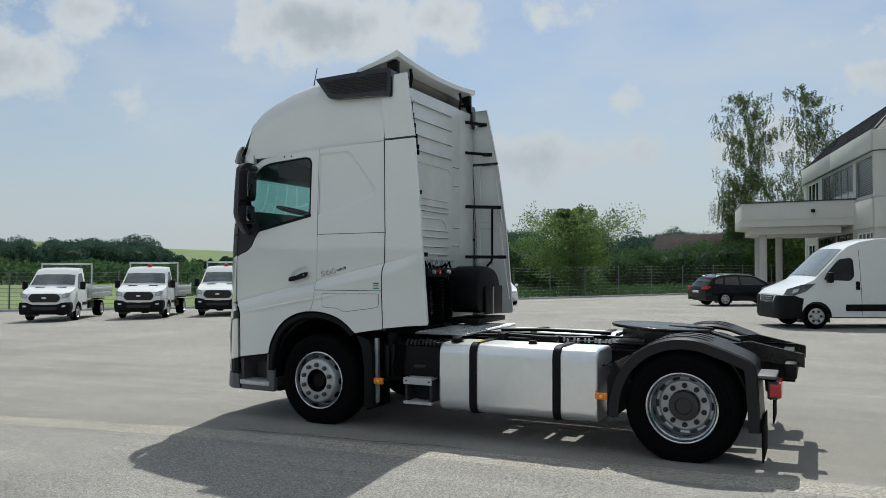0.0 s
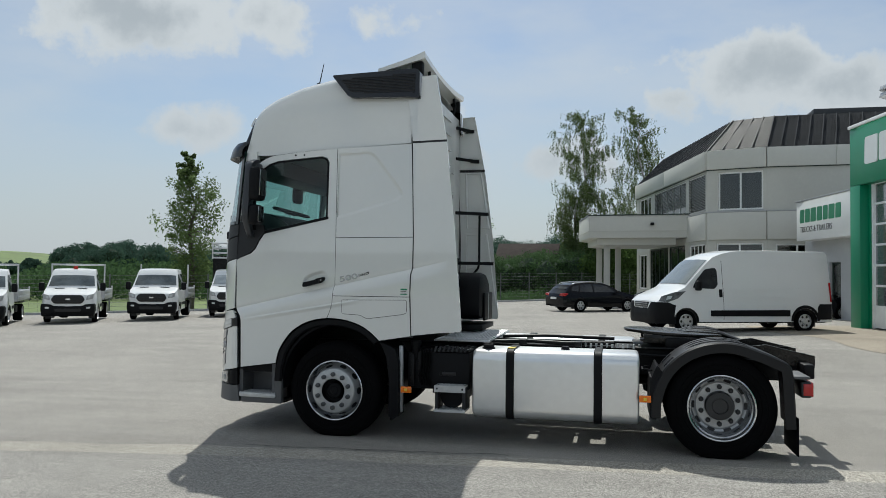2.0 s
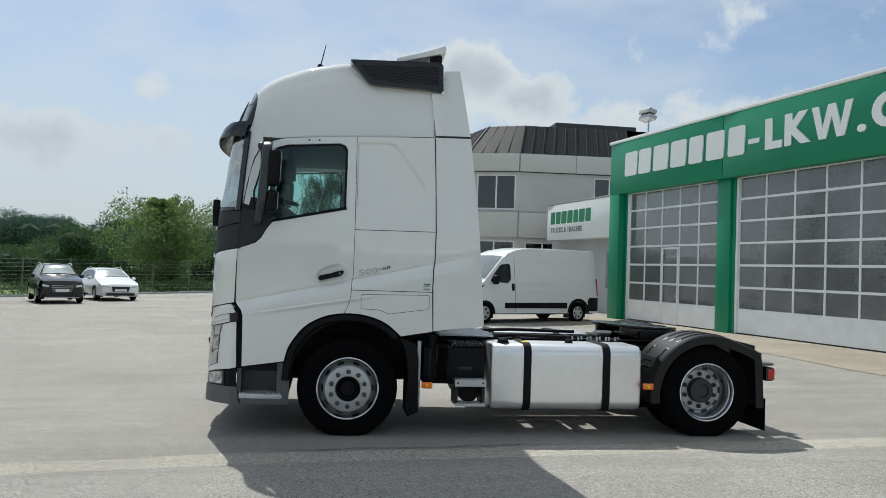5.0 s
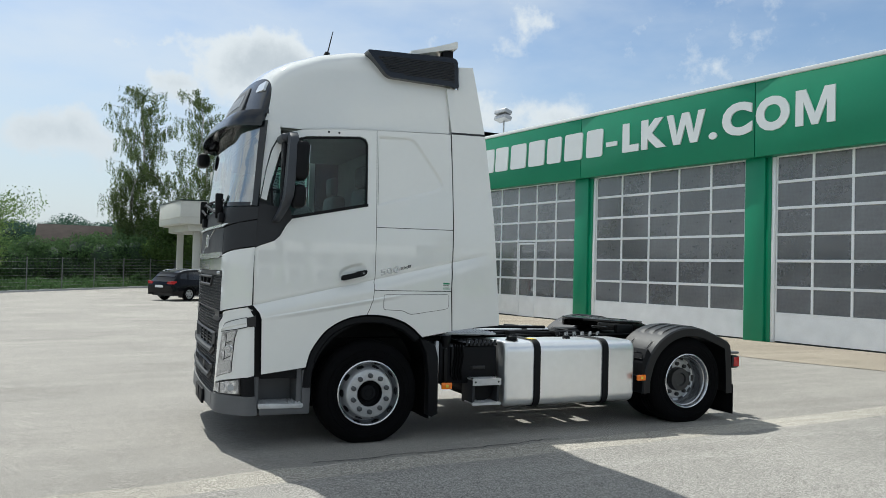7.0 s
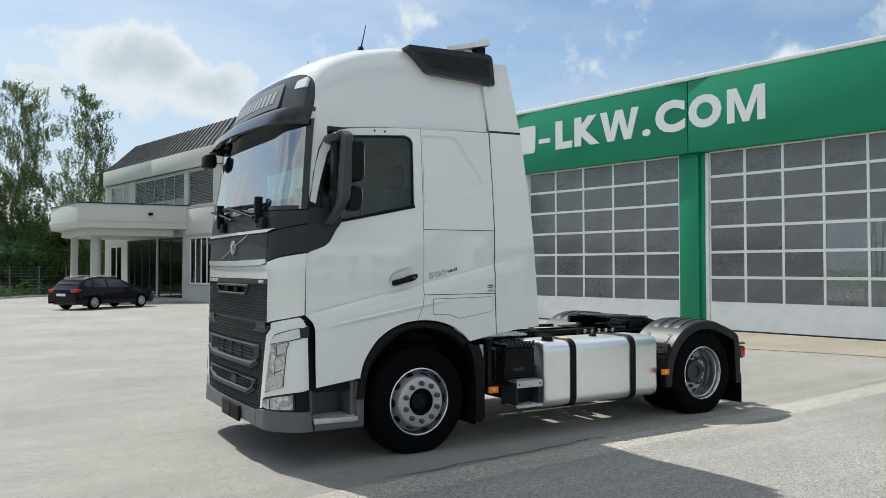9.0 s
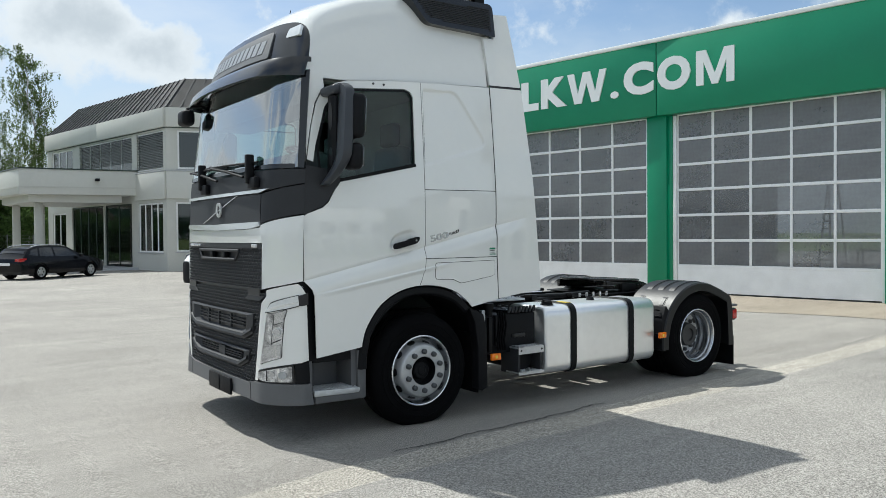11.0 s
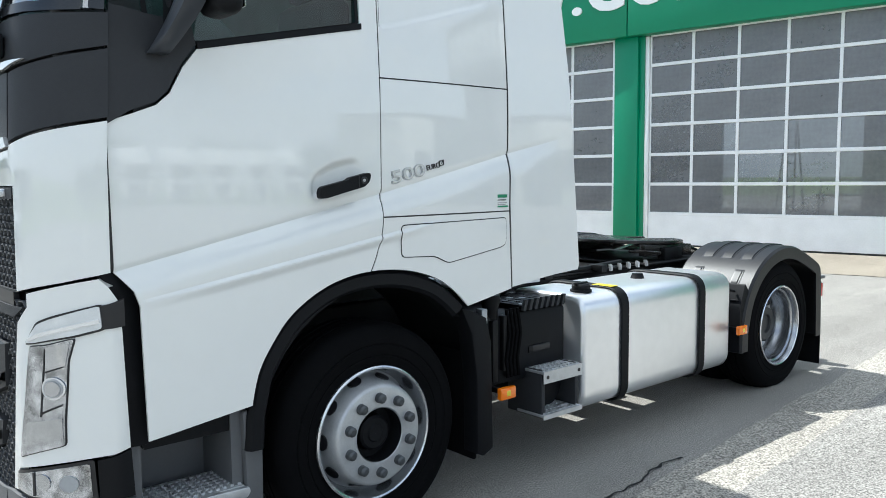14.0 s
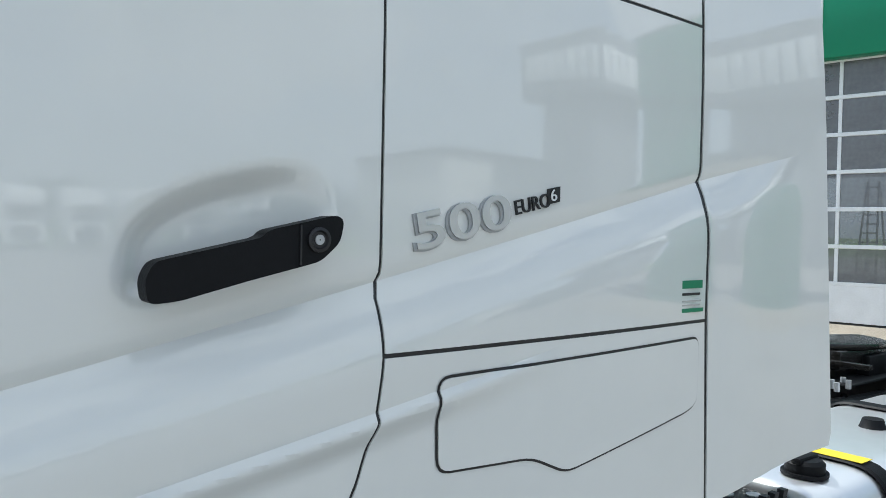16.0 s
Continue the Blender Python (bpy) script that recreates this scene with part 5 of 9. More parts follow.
def intake(poly, inner, posts, label):
    """A framed air intake: flat frame, bright lower lip, slats and posts behind."""
    n = len(poly)
    b = bmesh.new()
    o = [b.verts.new(front_at(u, v, 0.006)) for u, v in poly]
    m2 = [b.verts.new(front_at(u * 0.5 + p * 0.5, v * 0.5 + q * 0.5, 0.014)) for (u, v), (p, q) in zip(poly, inner)]
    i3 = [b.verts.new(front_at(p, q, -0.03)) for p, q in inner]
    back = [b.verts.new(front_at(u, v, -0.03)) for u, v in poly]
    for k in range(n):
        j = (k + 1) % n
        b.faces.new((o[k], o[j], m2[j], m2[k]))
        b.faces.new((m2[k], m2[j], i3[j], i3[k]))
        b.faces.new((back[k], back[j], o[j], o[k]))
    part("intake_frame", b, GREY_PL, tractor, label, angle=20)
    lip = bmesh.new()
    row = [poly[0], poly[1], poly[2], poly[3], poly[4], poly[5]]
    pts = []
    for (y0, z0), (y1, z1) in ((poly[1], poly[2]), (poly[2], poly[3]), (poly[3], poly[4])):
        m = max(1, int(abs(y1 - y0) / 0.06))
        pts += [(y0 + (y1 - y0) * k / m, z0 + (z1 - z0) * k / m) for k in range(m)]
    pts.append(poly[4])
    last = None
    for y, z in pts:
        sec = [lip.verts.new(front_at(y, z + dz, d)) for dz, d in ((0.058, 0.002), (0.050, 0.020), (0.026, 0.026), (0.018, 0.008))]
        if last:
            for k in range(4):
                lip.faces.new((last[k], last[(k + 1) % 4], sec[(k + 1) % 4], sec[k]))
        last = sec
    part("intake_lip", lip, LIP_GREY, tractor, "paler lower lip of the air intake")
    zs = [q for p, q in inner]
    y0, y1 = inner[1][0], inner[4][0]
    frontal("intake_back", inner, TEXT_DARK, 0.1, 0.0, 0, -0.040)
    for t in (0.28, 0.52, 0.76):
        z = min(zs) + (max(zs) - min(zs)) * t
        s2 = bmesh.new()
        last = None
        for y in np.linspace(inner[0][0] + 0.01, inner[-1][0] - 0.01, 24):
            v = [s2.verts.new(front_at(y, z + dz, d)) for dz, d in ((-0.004, -0.010), (0.004, -0.010), (0.004, -0.038), (-0.004, -0.038))]
            if last:
                for k in range(4):
                    s2.faces.new((last[k], last[(k + 1) % 4], v[(k + 1) % 4], v[k]))
            last = v
        part("intake_slat", s2, GREY_PL, tractor)
    for y, w in posts:
        part("intake_post", sheet([(y - w, min(zs)), (y + w, min(zs)), (y + w, max(zs)), (y - w, max(zs))], front_at, 0.1, 0.02, lift=-0.006), GREY_PL, tractor)


intake(IN1, [(0.62, 1.000), (0.63, 0.900), (0.70, 0.880), (F - 0.70, 0.880), (F - 0.63, 0.900), (F - 0.62, 1.000)], ((0.92, 0.006), (1.215, 0.006), (1.51, 0.006)), "grey upper air intake")
intake(IN2, [(0.66, 0.702), (0.67, 0.640), (0.76, 0.618), (F - 0.76, 0.618), (F - 0.67, 0.640), (F - 0.66, 0.702)], ((1.13, 0.075),), "grey lower air intake")
b = bmesh.new()
for (y0, z0), (y1, z1) in zip(SLOT, SLOT[1:] + SLOT[:1]):
    for k in range(8):
        ya, yb = y0 + (y1 - y0) * k / 8, y0 + (y1 - y0) * (k + 1) / 8
        za, zb = z0 + (z1 - z0) * k / 8, z0 + (z1 - z0) * (k + 1) / 8
        rod(b, front_at(ya, za, 0.004), front_at(yb, zb, 0.004), 0.014, 6)
part("slot_frame", b, GREY_PL, tractor, "grey handle-slot frame")
for y in (YC - 0.16, YC + 0.16):
    part("slot_post", boxes((face_x(y, 1.51) - 0.01, face_x(y, 1.51) + 0.03, y - 0.03, y + 0.03, 1.48, 1.55), bevel=0.004), BLACK_PL, tractor)
part("lettering_bar", boxes((face_x(0.38, 1.59) - 0.016, face_x(0.38, 1.59) + 0.01, 0.33, 0.43, 1.576, 1.604), bevel=0.004), TEXT_GREY, tractor, "small silver badge bar")
for k in range(5):
    y = F - 0.72 + k * 0.07
    x = face_x(y, 1.59)
    part("lettering_bar", boxes((x - 0.016, x + 0.01, y, y + 0.05, 1.578, 1.602), bevel=0.004), TEXT_GREY, tractor, "small silver badge bar")
plate = part("plate_holder", boxes((face_x(YC, .42) - 0.035, face_x(YC, .42) - 0.012, 0.81, 1.36, 0.31, 0.452), (face_x(YC, .42) - 0.040, face_x(YC, .42) - 0.034, 1.075, 1.095, 0.31, 0.452), bevel=0.004), BLACK_PL, tractor, "empty black number-plate holder")

# ---- wheels ----
NUT = mat("nut_grey", (0.075, 0.08, 0.085), 0.35, metal=0.4, var=0.2, scale=20)


def wheel(cx, side, dual):
    """side -1: the near one. The dish of a driven axle is hollow, that of a steered axle stands proud."""
    y_out = 0.035 if not dual else 0.03
    w = new("wheel")
    w.parent = tractor
    s = 1 if side < 0 else -1
    cy = y_out if side < 0 else F - y_out
    c = (cx, cy, R_TYRE)
    R = R_TYRE
    grow = lambda r: 0.30 + (r - 0.30) * 1.17
    tp = [(0.300, 0.012), (0.316, 0.0), (0.330, -0.004), (0.345, -0.008), (0.349, -0.004), (0.353, -0.009), (0.388, -0.013), (0.392, -0.008), (0.398, -0.012), (0.425, -0.008), (0.446, 0.006), (0.462, 0.022), (0.470, 0.042), (0.474, 0.075)]
    wide = 0.30
    for g in (0.10, 0.15, 0.20):
        tp += [(0.475, g - 0.008), (0.463, g - 0.006), (0.463, g + 0.006), (0.475, g + 0.008)]
    tp += [(0.474, wide - 0.075), (0.469, wide - 0.04), (0.455, wide - 0.015), (0.40, wide), (0.30, wide - 0.02)]
    tp = [(grow(r), a) for r, a in tp]

    def settled(q):
        for v in q.verts:                                  # the tread flattens under the load
            v.co.z = max(v.co.z, 0.003)
        return q

    part("tyre", settled(lathe([(r, s * a) for r, a in tp], c, "y", 88)), RUBBER, w, "black truck tyre")
    if dual:
        part("inner_tyre", settled(lathe([(r, s * (a + 0.33)) for r, a in tp], c, "y", 64)), RUBBER, w, "black inner twin tyre")
        rp = [(0.302, 0.010), (0.308, -0.004), (0.298, -0.010), (0.288, 0.002), (0.284, 0.030), (0.272, 0.040), (0.276, 0.052), (0.272, 0.120), (0.262, 0.132), (0.250, 0.190), (0.232, 0.198), (0.218, 0.190), (0.214, 0.182), (0.13, 0.180)]
        hub, disc_y, nut_r = 0.138, 0.180, 0.176
    else:
        rp = [(0.302, 0.014), (0.308, -0.004), (0.298, -0.010), (0.289, 0.004), (0.281, 0.05), (0.272, 0.088), (0.262, 0.082), (0.249, 0.045), (0.239, 0.004), (0.232, -0.026), (0.224, -0.037), (0.214, -0.040), (0.128, -0.040), (0.122, -0.034)]
        hub, disc_y, nut_r = 0.122, -0.040, 0.172
    cut = 10 if dual else 6                                # barrel, then the pressed disc
    part("rim", lathe([(r, s * a) for r, a in rp[:cut]], c, "y", 72), RIM_BARREL, w, "bright steel wheel barrel", angle=40)
    part("wheel_disc", lathe([(r, s * a) for r, a in rp[cut - 1:]], c, "y", 72), RIM, w, "silver steel wheel disc", angle=40)
    part("rim_edge", lathe([(0.310, s * 0.002), (0.3105, s * -0.010), (0.3035, s * -0.0145), (0.2965, s * -0.010), (0.2970, s * 0.002)], c, "y", 72), RIM_EDGE, w, "bright rolled rim edge")
    if dual:
        hp = [(hub, disc_y), (hub * 0.98, disc_y - 0.05), (hub * 0.92, disc_y - 0.075), (hub * 0.55, disc_y - 0.078), (hub * 0.5, disc_y - 0.06), (0.0005, disc_y - 0.06)]
    else:
        hp = [(hub, disc_y), (hub, disc_y + 0.085), (hub * 0.72, disc_y + 0.088), (hub * 0.66, disc_y + 0.045), (hub * 0.56, disc_y + 0.036), (hub * 0.35, disc_y + 0.036), (hub * 0.3, disc_y + 0.030), (0.0005, disc_y + 0.030)]
    part("hub", lathe([(r, s * a) for r, a in hp], c, "y", 32), RIM_DARK if dual else BLACK_PL, w, "black hub")
    for k in range(10):
        t = 2 * math.pi * (k + 0.5) / 10
        p = Vector(c) + Vector((nut_r * math.cos(t), s * disc_y, nut_r * math.sin(t)))
        b = bmesh.new()
        rod(b, p, p + Vector((0, -s * 0.026, 0)), 0.0245, 12, 0.022)
        rod(b, p + Vector((0, -s * 0.026, 0)), p + Vector((0, -s * 0.034, 0)), 0.022, 12, 0.012)
        part("wheel_nut", b, RIM_DARK if dual else NUT, w)
    # dark discs on the wheel, in place of shaded open vents
    for k in range(10):
        t = 2 * math.pi * k / 10
        rr = 0.240 if dual else 0.2495
        yy = 0.196 if dual else 0.047
        p = Vector(c) + Vector((rr * math.cos(t), s * yy, rr * math.sin(t)))
        b = bmesh.new()
        n3 = Vector((math.cos(t), 0, math.sin(t)))
        tg = Vector((-math.sin(t), 0, math.cos(t)))
        wide, high, out = (0.036, 0.022, (n3 * -0.45 + Vector((0, -s * 0.89, 0))).normalized()) if dual else (0.036, 0.032, (n3 * 0.95 + Vector((0, -s * 0.30, 0))).normalized())
        up = out.cross(tg)
        ring = [b.verts.new(p + out * 0.006 + tg * wide * math.cos(q) + up * high * math.sin(q)) for q in (2 * math.pi * j / 14 for j in range(14))]
        low = [b.verts.new(v.co - out * 0.03) for v in ring]
        b.faces.new(ring)
        for j in range(14):
            b.faces.new((ring[j], low[j], low[(j + 1) % 14], ring[(j + 1) % 14]))
        part("vent_hole_disc", b, TEXT_DARK, w)
    return w


for cx, dual in ((AX_F, False), (AX_R, True)):
    for side in (-1, 1):
        wheel(cx, side, dual)
b = bmesh.new()
rod(b, (AX_F, 0.3, 0.46), (AX_F, F - 0.3, 0.46), 0.06, 12)
rod(b, (AX_R, 0.5, R_TYRE), (AX_R, F - 0.5, R_TYRE), 0.11, 16)
rod(b, (AX_R, YC - 0.2, R_TYRE), (AX_R, YC + 0.2, R_TYRE), 0.24, 20)
part("axle", b, CHASSIS, tractor, "black axles")

# ---- chassis ----
for y in (YC - 0.42, YC + 0.36):
    b = boxes((-0.9, 4.78, y, y + 0.012, 0.66, 0.94), (-0.9, 4.78, y, y + 0.065, 0.93, 0.942), (-0.9, 4.78, y, y + 0.065, 0.66, 0.672))
    part("frame_rail", b, CHASSIS, tractor, "black steel frame rail")
for x in (-0.5, 1.2, 2.4, 4.67):
    part("cross_member", boxes((x, x + 0.09, YC - 0.36, YC + 0.36, 0.69, 0.91)), CHASSIS, tractor)
part("engine", boxes((-0.85, 0.95, YC - 0.38, YC + 0.38, 0.45, 1.15), bevel=0.06), CHASSIS, tractor, "dark engine and gearbox")

# fuel tank with straps
def tank(name, side):
    sec = rounded([(0.02, 0.27), (0.62, 0.27), (0.62, 0.95), (0.02, 0.95)], 0.115, 7)
    rings = []
    for x, k in ((1.515, 0.09), (1.518, 0.05), (1.528, 0.018), (1.548, 0.0), (3.107, 0.0), (3.127, 0.018), (3.137, 0.05), (3.14, 0.09)):
        cy, cz = 0.32, 0.61
        rings.append([(x, y + (cy - y) * k, z + (cz - z) * k) for y, z in sec])
    b = loft(rings, closed=True)
    bmesh.ops.recalc_face_normals(b, faces=b.faces)
    if side > 0:
        b2 = mirrored(b, YC)
        b.free()
        b = b2
    t = part(name, b, ALU, tractor, "bare aluminium fuel tank with smeared dust", angle=50)
    f = (lambda y: y) if side < 0 else (lambda y: F - y)
    for x in (1.855, 2.71):
        o = rounded([(0.005, 0.255), (0.635, 0.255), (0.635, 0.965), (0.005, 0.965)], 0.125, 7)
        q = bmesh.new()
        rr = [[q.verts.new((x + d, f(y + (0.32 - y) * k), z + (0.61 - z) * k)) for y, z in o] for d, k in ((0.0, 0.02), (0.008, 0.0), (0.072, 0.0), (0.08, 0.02))]
        n = len(o)
        for a, c in zip(rr, rr[1:]):
            for k in range(n):
                q.faces.new((a[k], a[(k + 1) % n], c[(k + 1) % n], c[k]))
        part("tank_strap", q, BLACK_PL, t, "black rubber-lined tank strap")
    if side < 0:
        part("filler_cap", lathe([(0.001, 0.035), (0.045, 0.035), (0.055, 0.025), (0.055, 0.0), (0.065, 0.0), (0.065, -0.01)], (1.66, 0.16, 0.963), "z", 24), BLACK_PL, t, "black filler cap")
        part("filler_handle", boxes((1.605, 1.715, 0.145, 0.175, 0.985, 1.008), bevel=0.008), BLACK_PL, t)
        part("filler_cap", lathe([(0.001, 0.03), (0.035, 0.03), (0.045, 0.0), (0.055, -0.01)], (2.42, 0.30, 0.952), "z", 20), BLACK_PL, t)
        part("warning_label", boxes((1.86, 1.93, 0.09, 0.24, 0.9655, 0.967)), YELLOW, t, "yellow warning label")
    return t


tank("fuel_tank", -1)
tank("fuel_tank", 1)

# battery box, steps and air tank ahead of the tank
part("battery_box", boxes((0.82, 1.47, 0.12, 0.75, 0.52, 0.90), bevel=0.02), BLACK_PL, tractor, "black battery and valve box")
for row in ((1.16, 1.30, 0.112, 0.13, 0.66, 0.70), (0.86, 0.90, 0.09, 0.13, 0.55, 0.88), (0.94, 0.97, 0.09, 0.13, 0.60, 0.90)):
    part("box_rib", boxes(row, bevel=0.006), CHASSIS, tractor)
lid = part("box_lid", boxes((1.12, 1.47, 0.115, 0.62, 0.905, 0.93), bevel=0.006), CHASSIS, tractor, "black perforated lid of the battery box")
for i in range(6):
    for j in range(7):
        b = bmesh.new()
        rod(b, (1.155 + i * 0.054, 0.16 + j * 0.068 + 0.02 * (i % 2), 0.9305), (1.155 + i * 0.054, 0.16 + j * 0.068 + 0.02 * (i % 2), 0.934), 0.021, 8)
        part("lid_hole", b, STEEL if (i + j) % 5 == 0 else TEXT_DARK, lid)
b = bmesh.new()
for k in range(8):
    x = 1.10 + k * 0.045
    v = box(b, x, x + 0.020, 0.098, 0.118, 0.905, 0.965)
    for q in v:
        q.co.x += 0.30 * (q.co.z - 0.905)
part("vent_grid", b, GREY_PL, tractor, "slanting vent slots")
part("handle_recess", boxes((1.19, 1.33, 0.110, 0.119, 0.665, 0.70), bevel=0.004), TEXT_DARK, tractor, "dark hand recess in the box")
for k in range(4):
    b = bmesh.new()
    x = 0.97 + 0.028 * k
    tube(b, [(x, 0.10, 0.93), (x + 0.01, 0.085, 0.80), (x - 0.015, 0.085, 0.66), (x + 0.01, 0.10, 0.56)], 0.011, 6)
    part("cable", b, RUBBER, tractor, "black corrugated cable")
part("filler_neck", lathe([(0.001, 0.08), (0.05, 0.08), (0.055, 0.05), (0.04, 0.0), (0.04, -0.1)], (0.90, 0.15, 0.93), "z", 16), BLACK_PL, tractor, "black additive filler")
st = part("frame_step", boxes((1.14, 1.17, 0.0, 0.26, 0.32, 0.585), bevel=0.006), GREY_PL, tractor, "plastic frame step")
part("step_cheek", boxes((1.42, 1.45, 0.0, 0.26, 0.32, 0.585), bevel=0.006), GREY_PL, st)
for z in (0.565, 0.325):
    q = bmesh.new()
    box(q, 1.135, 1.455, -0.02, 0.18, z, z + 0.016, 0.004)
    box(q, 1.135, 1.455, -0.022, -0.016, z - 0.05 if z > 0.5 else z - 0.01, z + 0.016)
    for i in range(9):
        for j in range(4):
            rod(q, (1.16 + i * 0.034, 0.005 + j * 0.045, z + 0.016), (1.16 + i * 0.034, 0.005 + j * 0.045, z + 0.022), 0.011, 6)
    t = part("tread", q, ALU_STEP, st, "perforated aluminium tread")
    # small dark discs stand for the shaded holes in the tread's face
    for x in (1.165, 1.425) if z > 0.5 else ():
        h = bmesh.new()
        rod(h, (x, -0.0225, z - 0.016), (x, -0.0245, z - 0.016), 0.011, 10)
        part("screw_hole", h, TEXT_DARK, t)
b = bmesh.new()
rod(b, (1.295, 0.10, 0.455), (1.295, 0.75, 0.455), 0.115, 24)
part("air_tank", b, BLACK_PL, tractor, "black compressed-air tank")


def marker(x, y, z):
    m = part("side_marker", boxes((x - 0.055, x + 0.055, y - 0.012, y + 0.02, z - 0.032, z + 0.032), bevel=0.008), AMBER, tractor, "amber side marker lamp")
    part("reflector", boxes((x - 0.014, x + 0.014, y - 0.014, y - 0.010, z - 0.014, z + 0.014), bevel=0.002), YELLOW, m)
    part("bracket", boxes((x - 0.012, x + 0.012, y + 0.02, y + 0.14, z - 0.012, z + 0.012)), BLACK_PL, m)


marker(0.845, -0.03, 0.525)
marker(3.19, -0.045, 0.54)

# catwalk, cab tilt and coils behind the cab
part("catwalk", boxes((1.02, 1.62, 0.45, F - 0.45, 0.985, 1.005), bevel=0.004), ALU_STEP, tractor, "chequer-plate catwalk")
b = bmesh.new()
for i in range(16):
    for j in range(14):                                    # raised bars of the chequer plate
        rod(b, (1.05 + i * 0.036, 0.5 + j * 0.11, 1.005), (1.05 + i * 0.036 + 0.02, 0.5 + j * 0.11 + 0.02, 1.011), 0.009, 5)
tagged(part("catwalk_tread", b, ALU_STEP, tractor), kind="stuff")
for k, (x, y, z0, z1) in enumerate(((1.02, 0.72, 1.10, 1.60), (1.12, 0.84, 1.05, 1.58), (1.02, 0.98, 1.12, 1.62), (1.10, 1.12, 1.06, 1.56), (1.02, 1.26, 1.10, 1.52))):
    b = bmesh.new()
    n = int((z1 - z0) / 0.005)
    tube(b, [(x + 0.055 * math.cos(q * 1.05), y + 0.055 * math.sin(q * 1.05), z0 + (z1 - z0) * q / n) for q in range(n + 1)], 0.0105, 5)
    part("air_coil", b, RUBBER, tractor, "black coiled air hose")
for k in range(7):
    b = bmesh.new()
    y = 0.66 + k * 0.105
    sag = 0.10 * math.sin(2.3 * k)
    tube(b, [(1.04, y, 1.52), (1.07, y + 0.01, 1.64), (1.02, y + 0.03, 1.74 + 0.03 * math.cos(k)), (0.96, y + 0.05, 1.70), (0.94, y + 0.06, 1.50), (0.98, y + 0.05 + sag * 0.4, 1.25 + sag), (1.05, y + 0.02, 1.06)], 0.015, 6)
    part("air_hose", b, RUBBER, tractor)
for k, m in enumerate((STEEL, RED, CHASSIS, PAPER_W, CHASSIS)):
    b = bmesh.new()
    rod(b, (1.085, 0.74 + k * 0.13, 1.66), (1.125, 0.74 + k * 0.13, 1.655), 0.022, 10)
    part("hose_coupling", b, m, tractor, "small air-hose coupling")
    b = bmesh.new()
    tube(b, [(1.0, 0.72 + k * 0.13, 1.70), (1.02, 0.72 + k * 0.13, 1.79), (1.02, 0.76 + k * 0.13, 1.79), (1.0, 0.76 + k * 0.13, 1.70)], 0.006, 5)
    part("hose_hook", b, STEEL, tractor)
part("hose_rail", boxes((0.93, 1.09, 0.62, 1.34, 1.60, 1.70), bevel=0.012), BLACK_PL, tractor, "black hose bracket")
part("cab_rear_box", prism(rounded([(1.44, 1.16), (2.22, 1.16), (2.22, 1.42), (2.14, 1.60), (1.98, 1.70), (1.66, 1.73), (1.50, 1.66), (1.44, 1.52)], 0.16, 6), "x", 0.93, 1.34, 0.05), BLACK_PL, tractor, "black domed air-cleaner housing")
part("rear_box_trim", boxes((1.345, 1.375, 1.62, 2.16, 1.14, 1.48), bevel=0.012), CHASSIS, tractor, "black lower cover of the air cleaner")
part("cover_strap", boxes((1.376, 1.382, 1.82, 1.85, 1.15, 1.47)), STEEL, tractor, "grey strap over the cover")
part("rear_tray", boxes((0.95, 1.38, 1.40, 2.24, 1.04, 1.10), bevel=0.01), CHASSIS, tractor, "dark tray below the air cleaner")

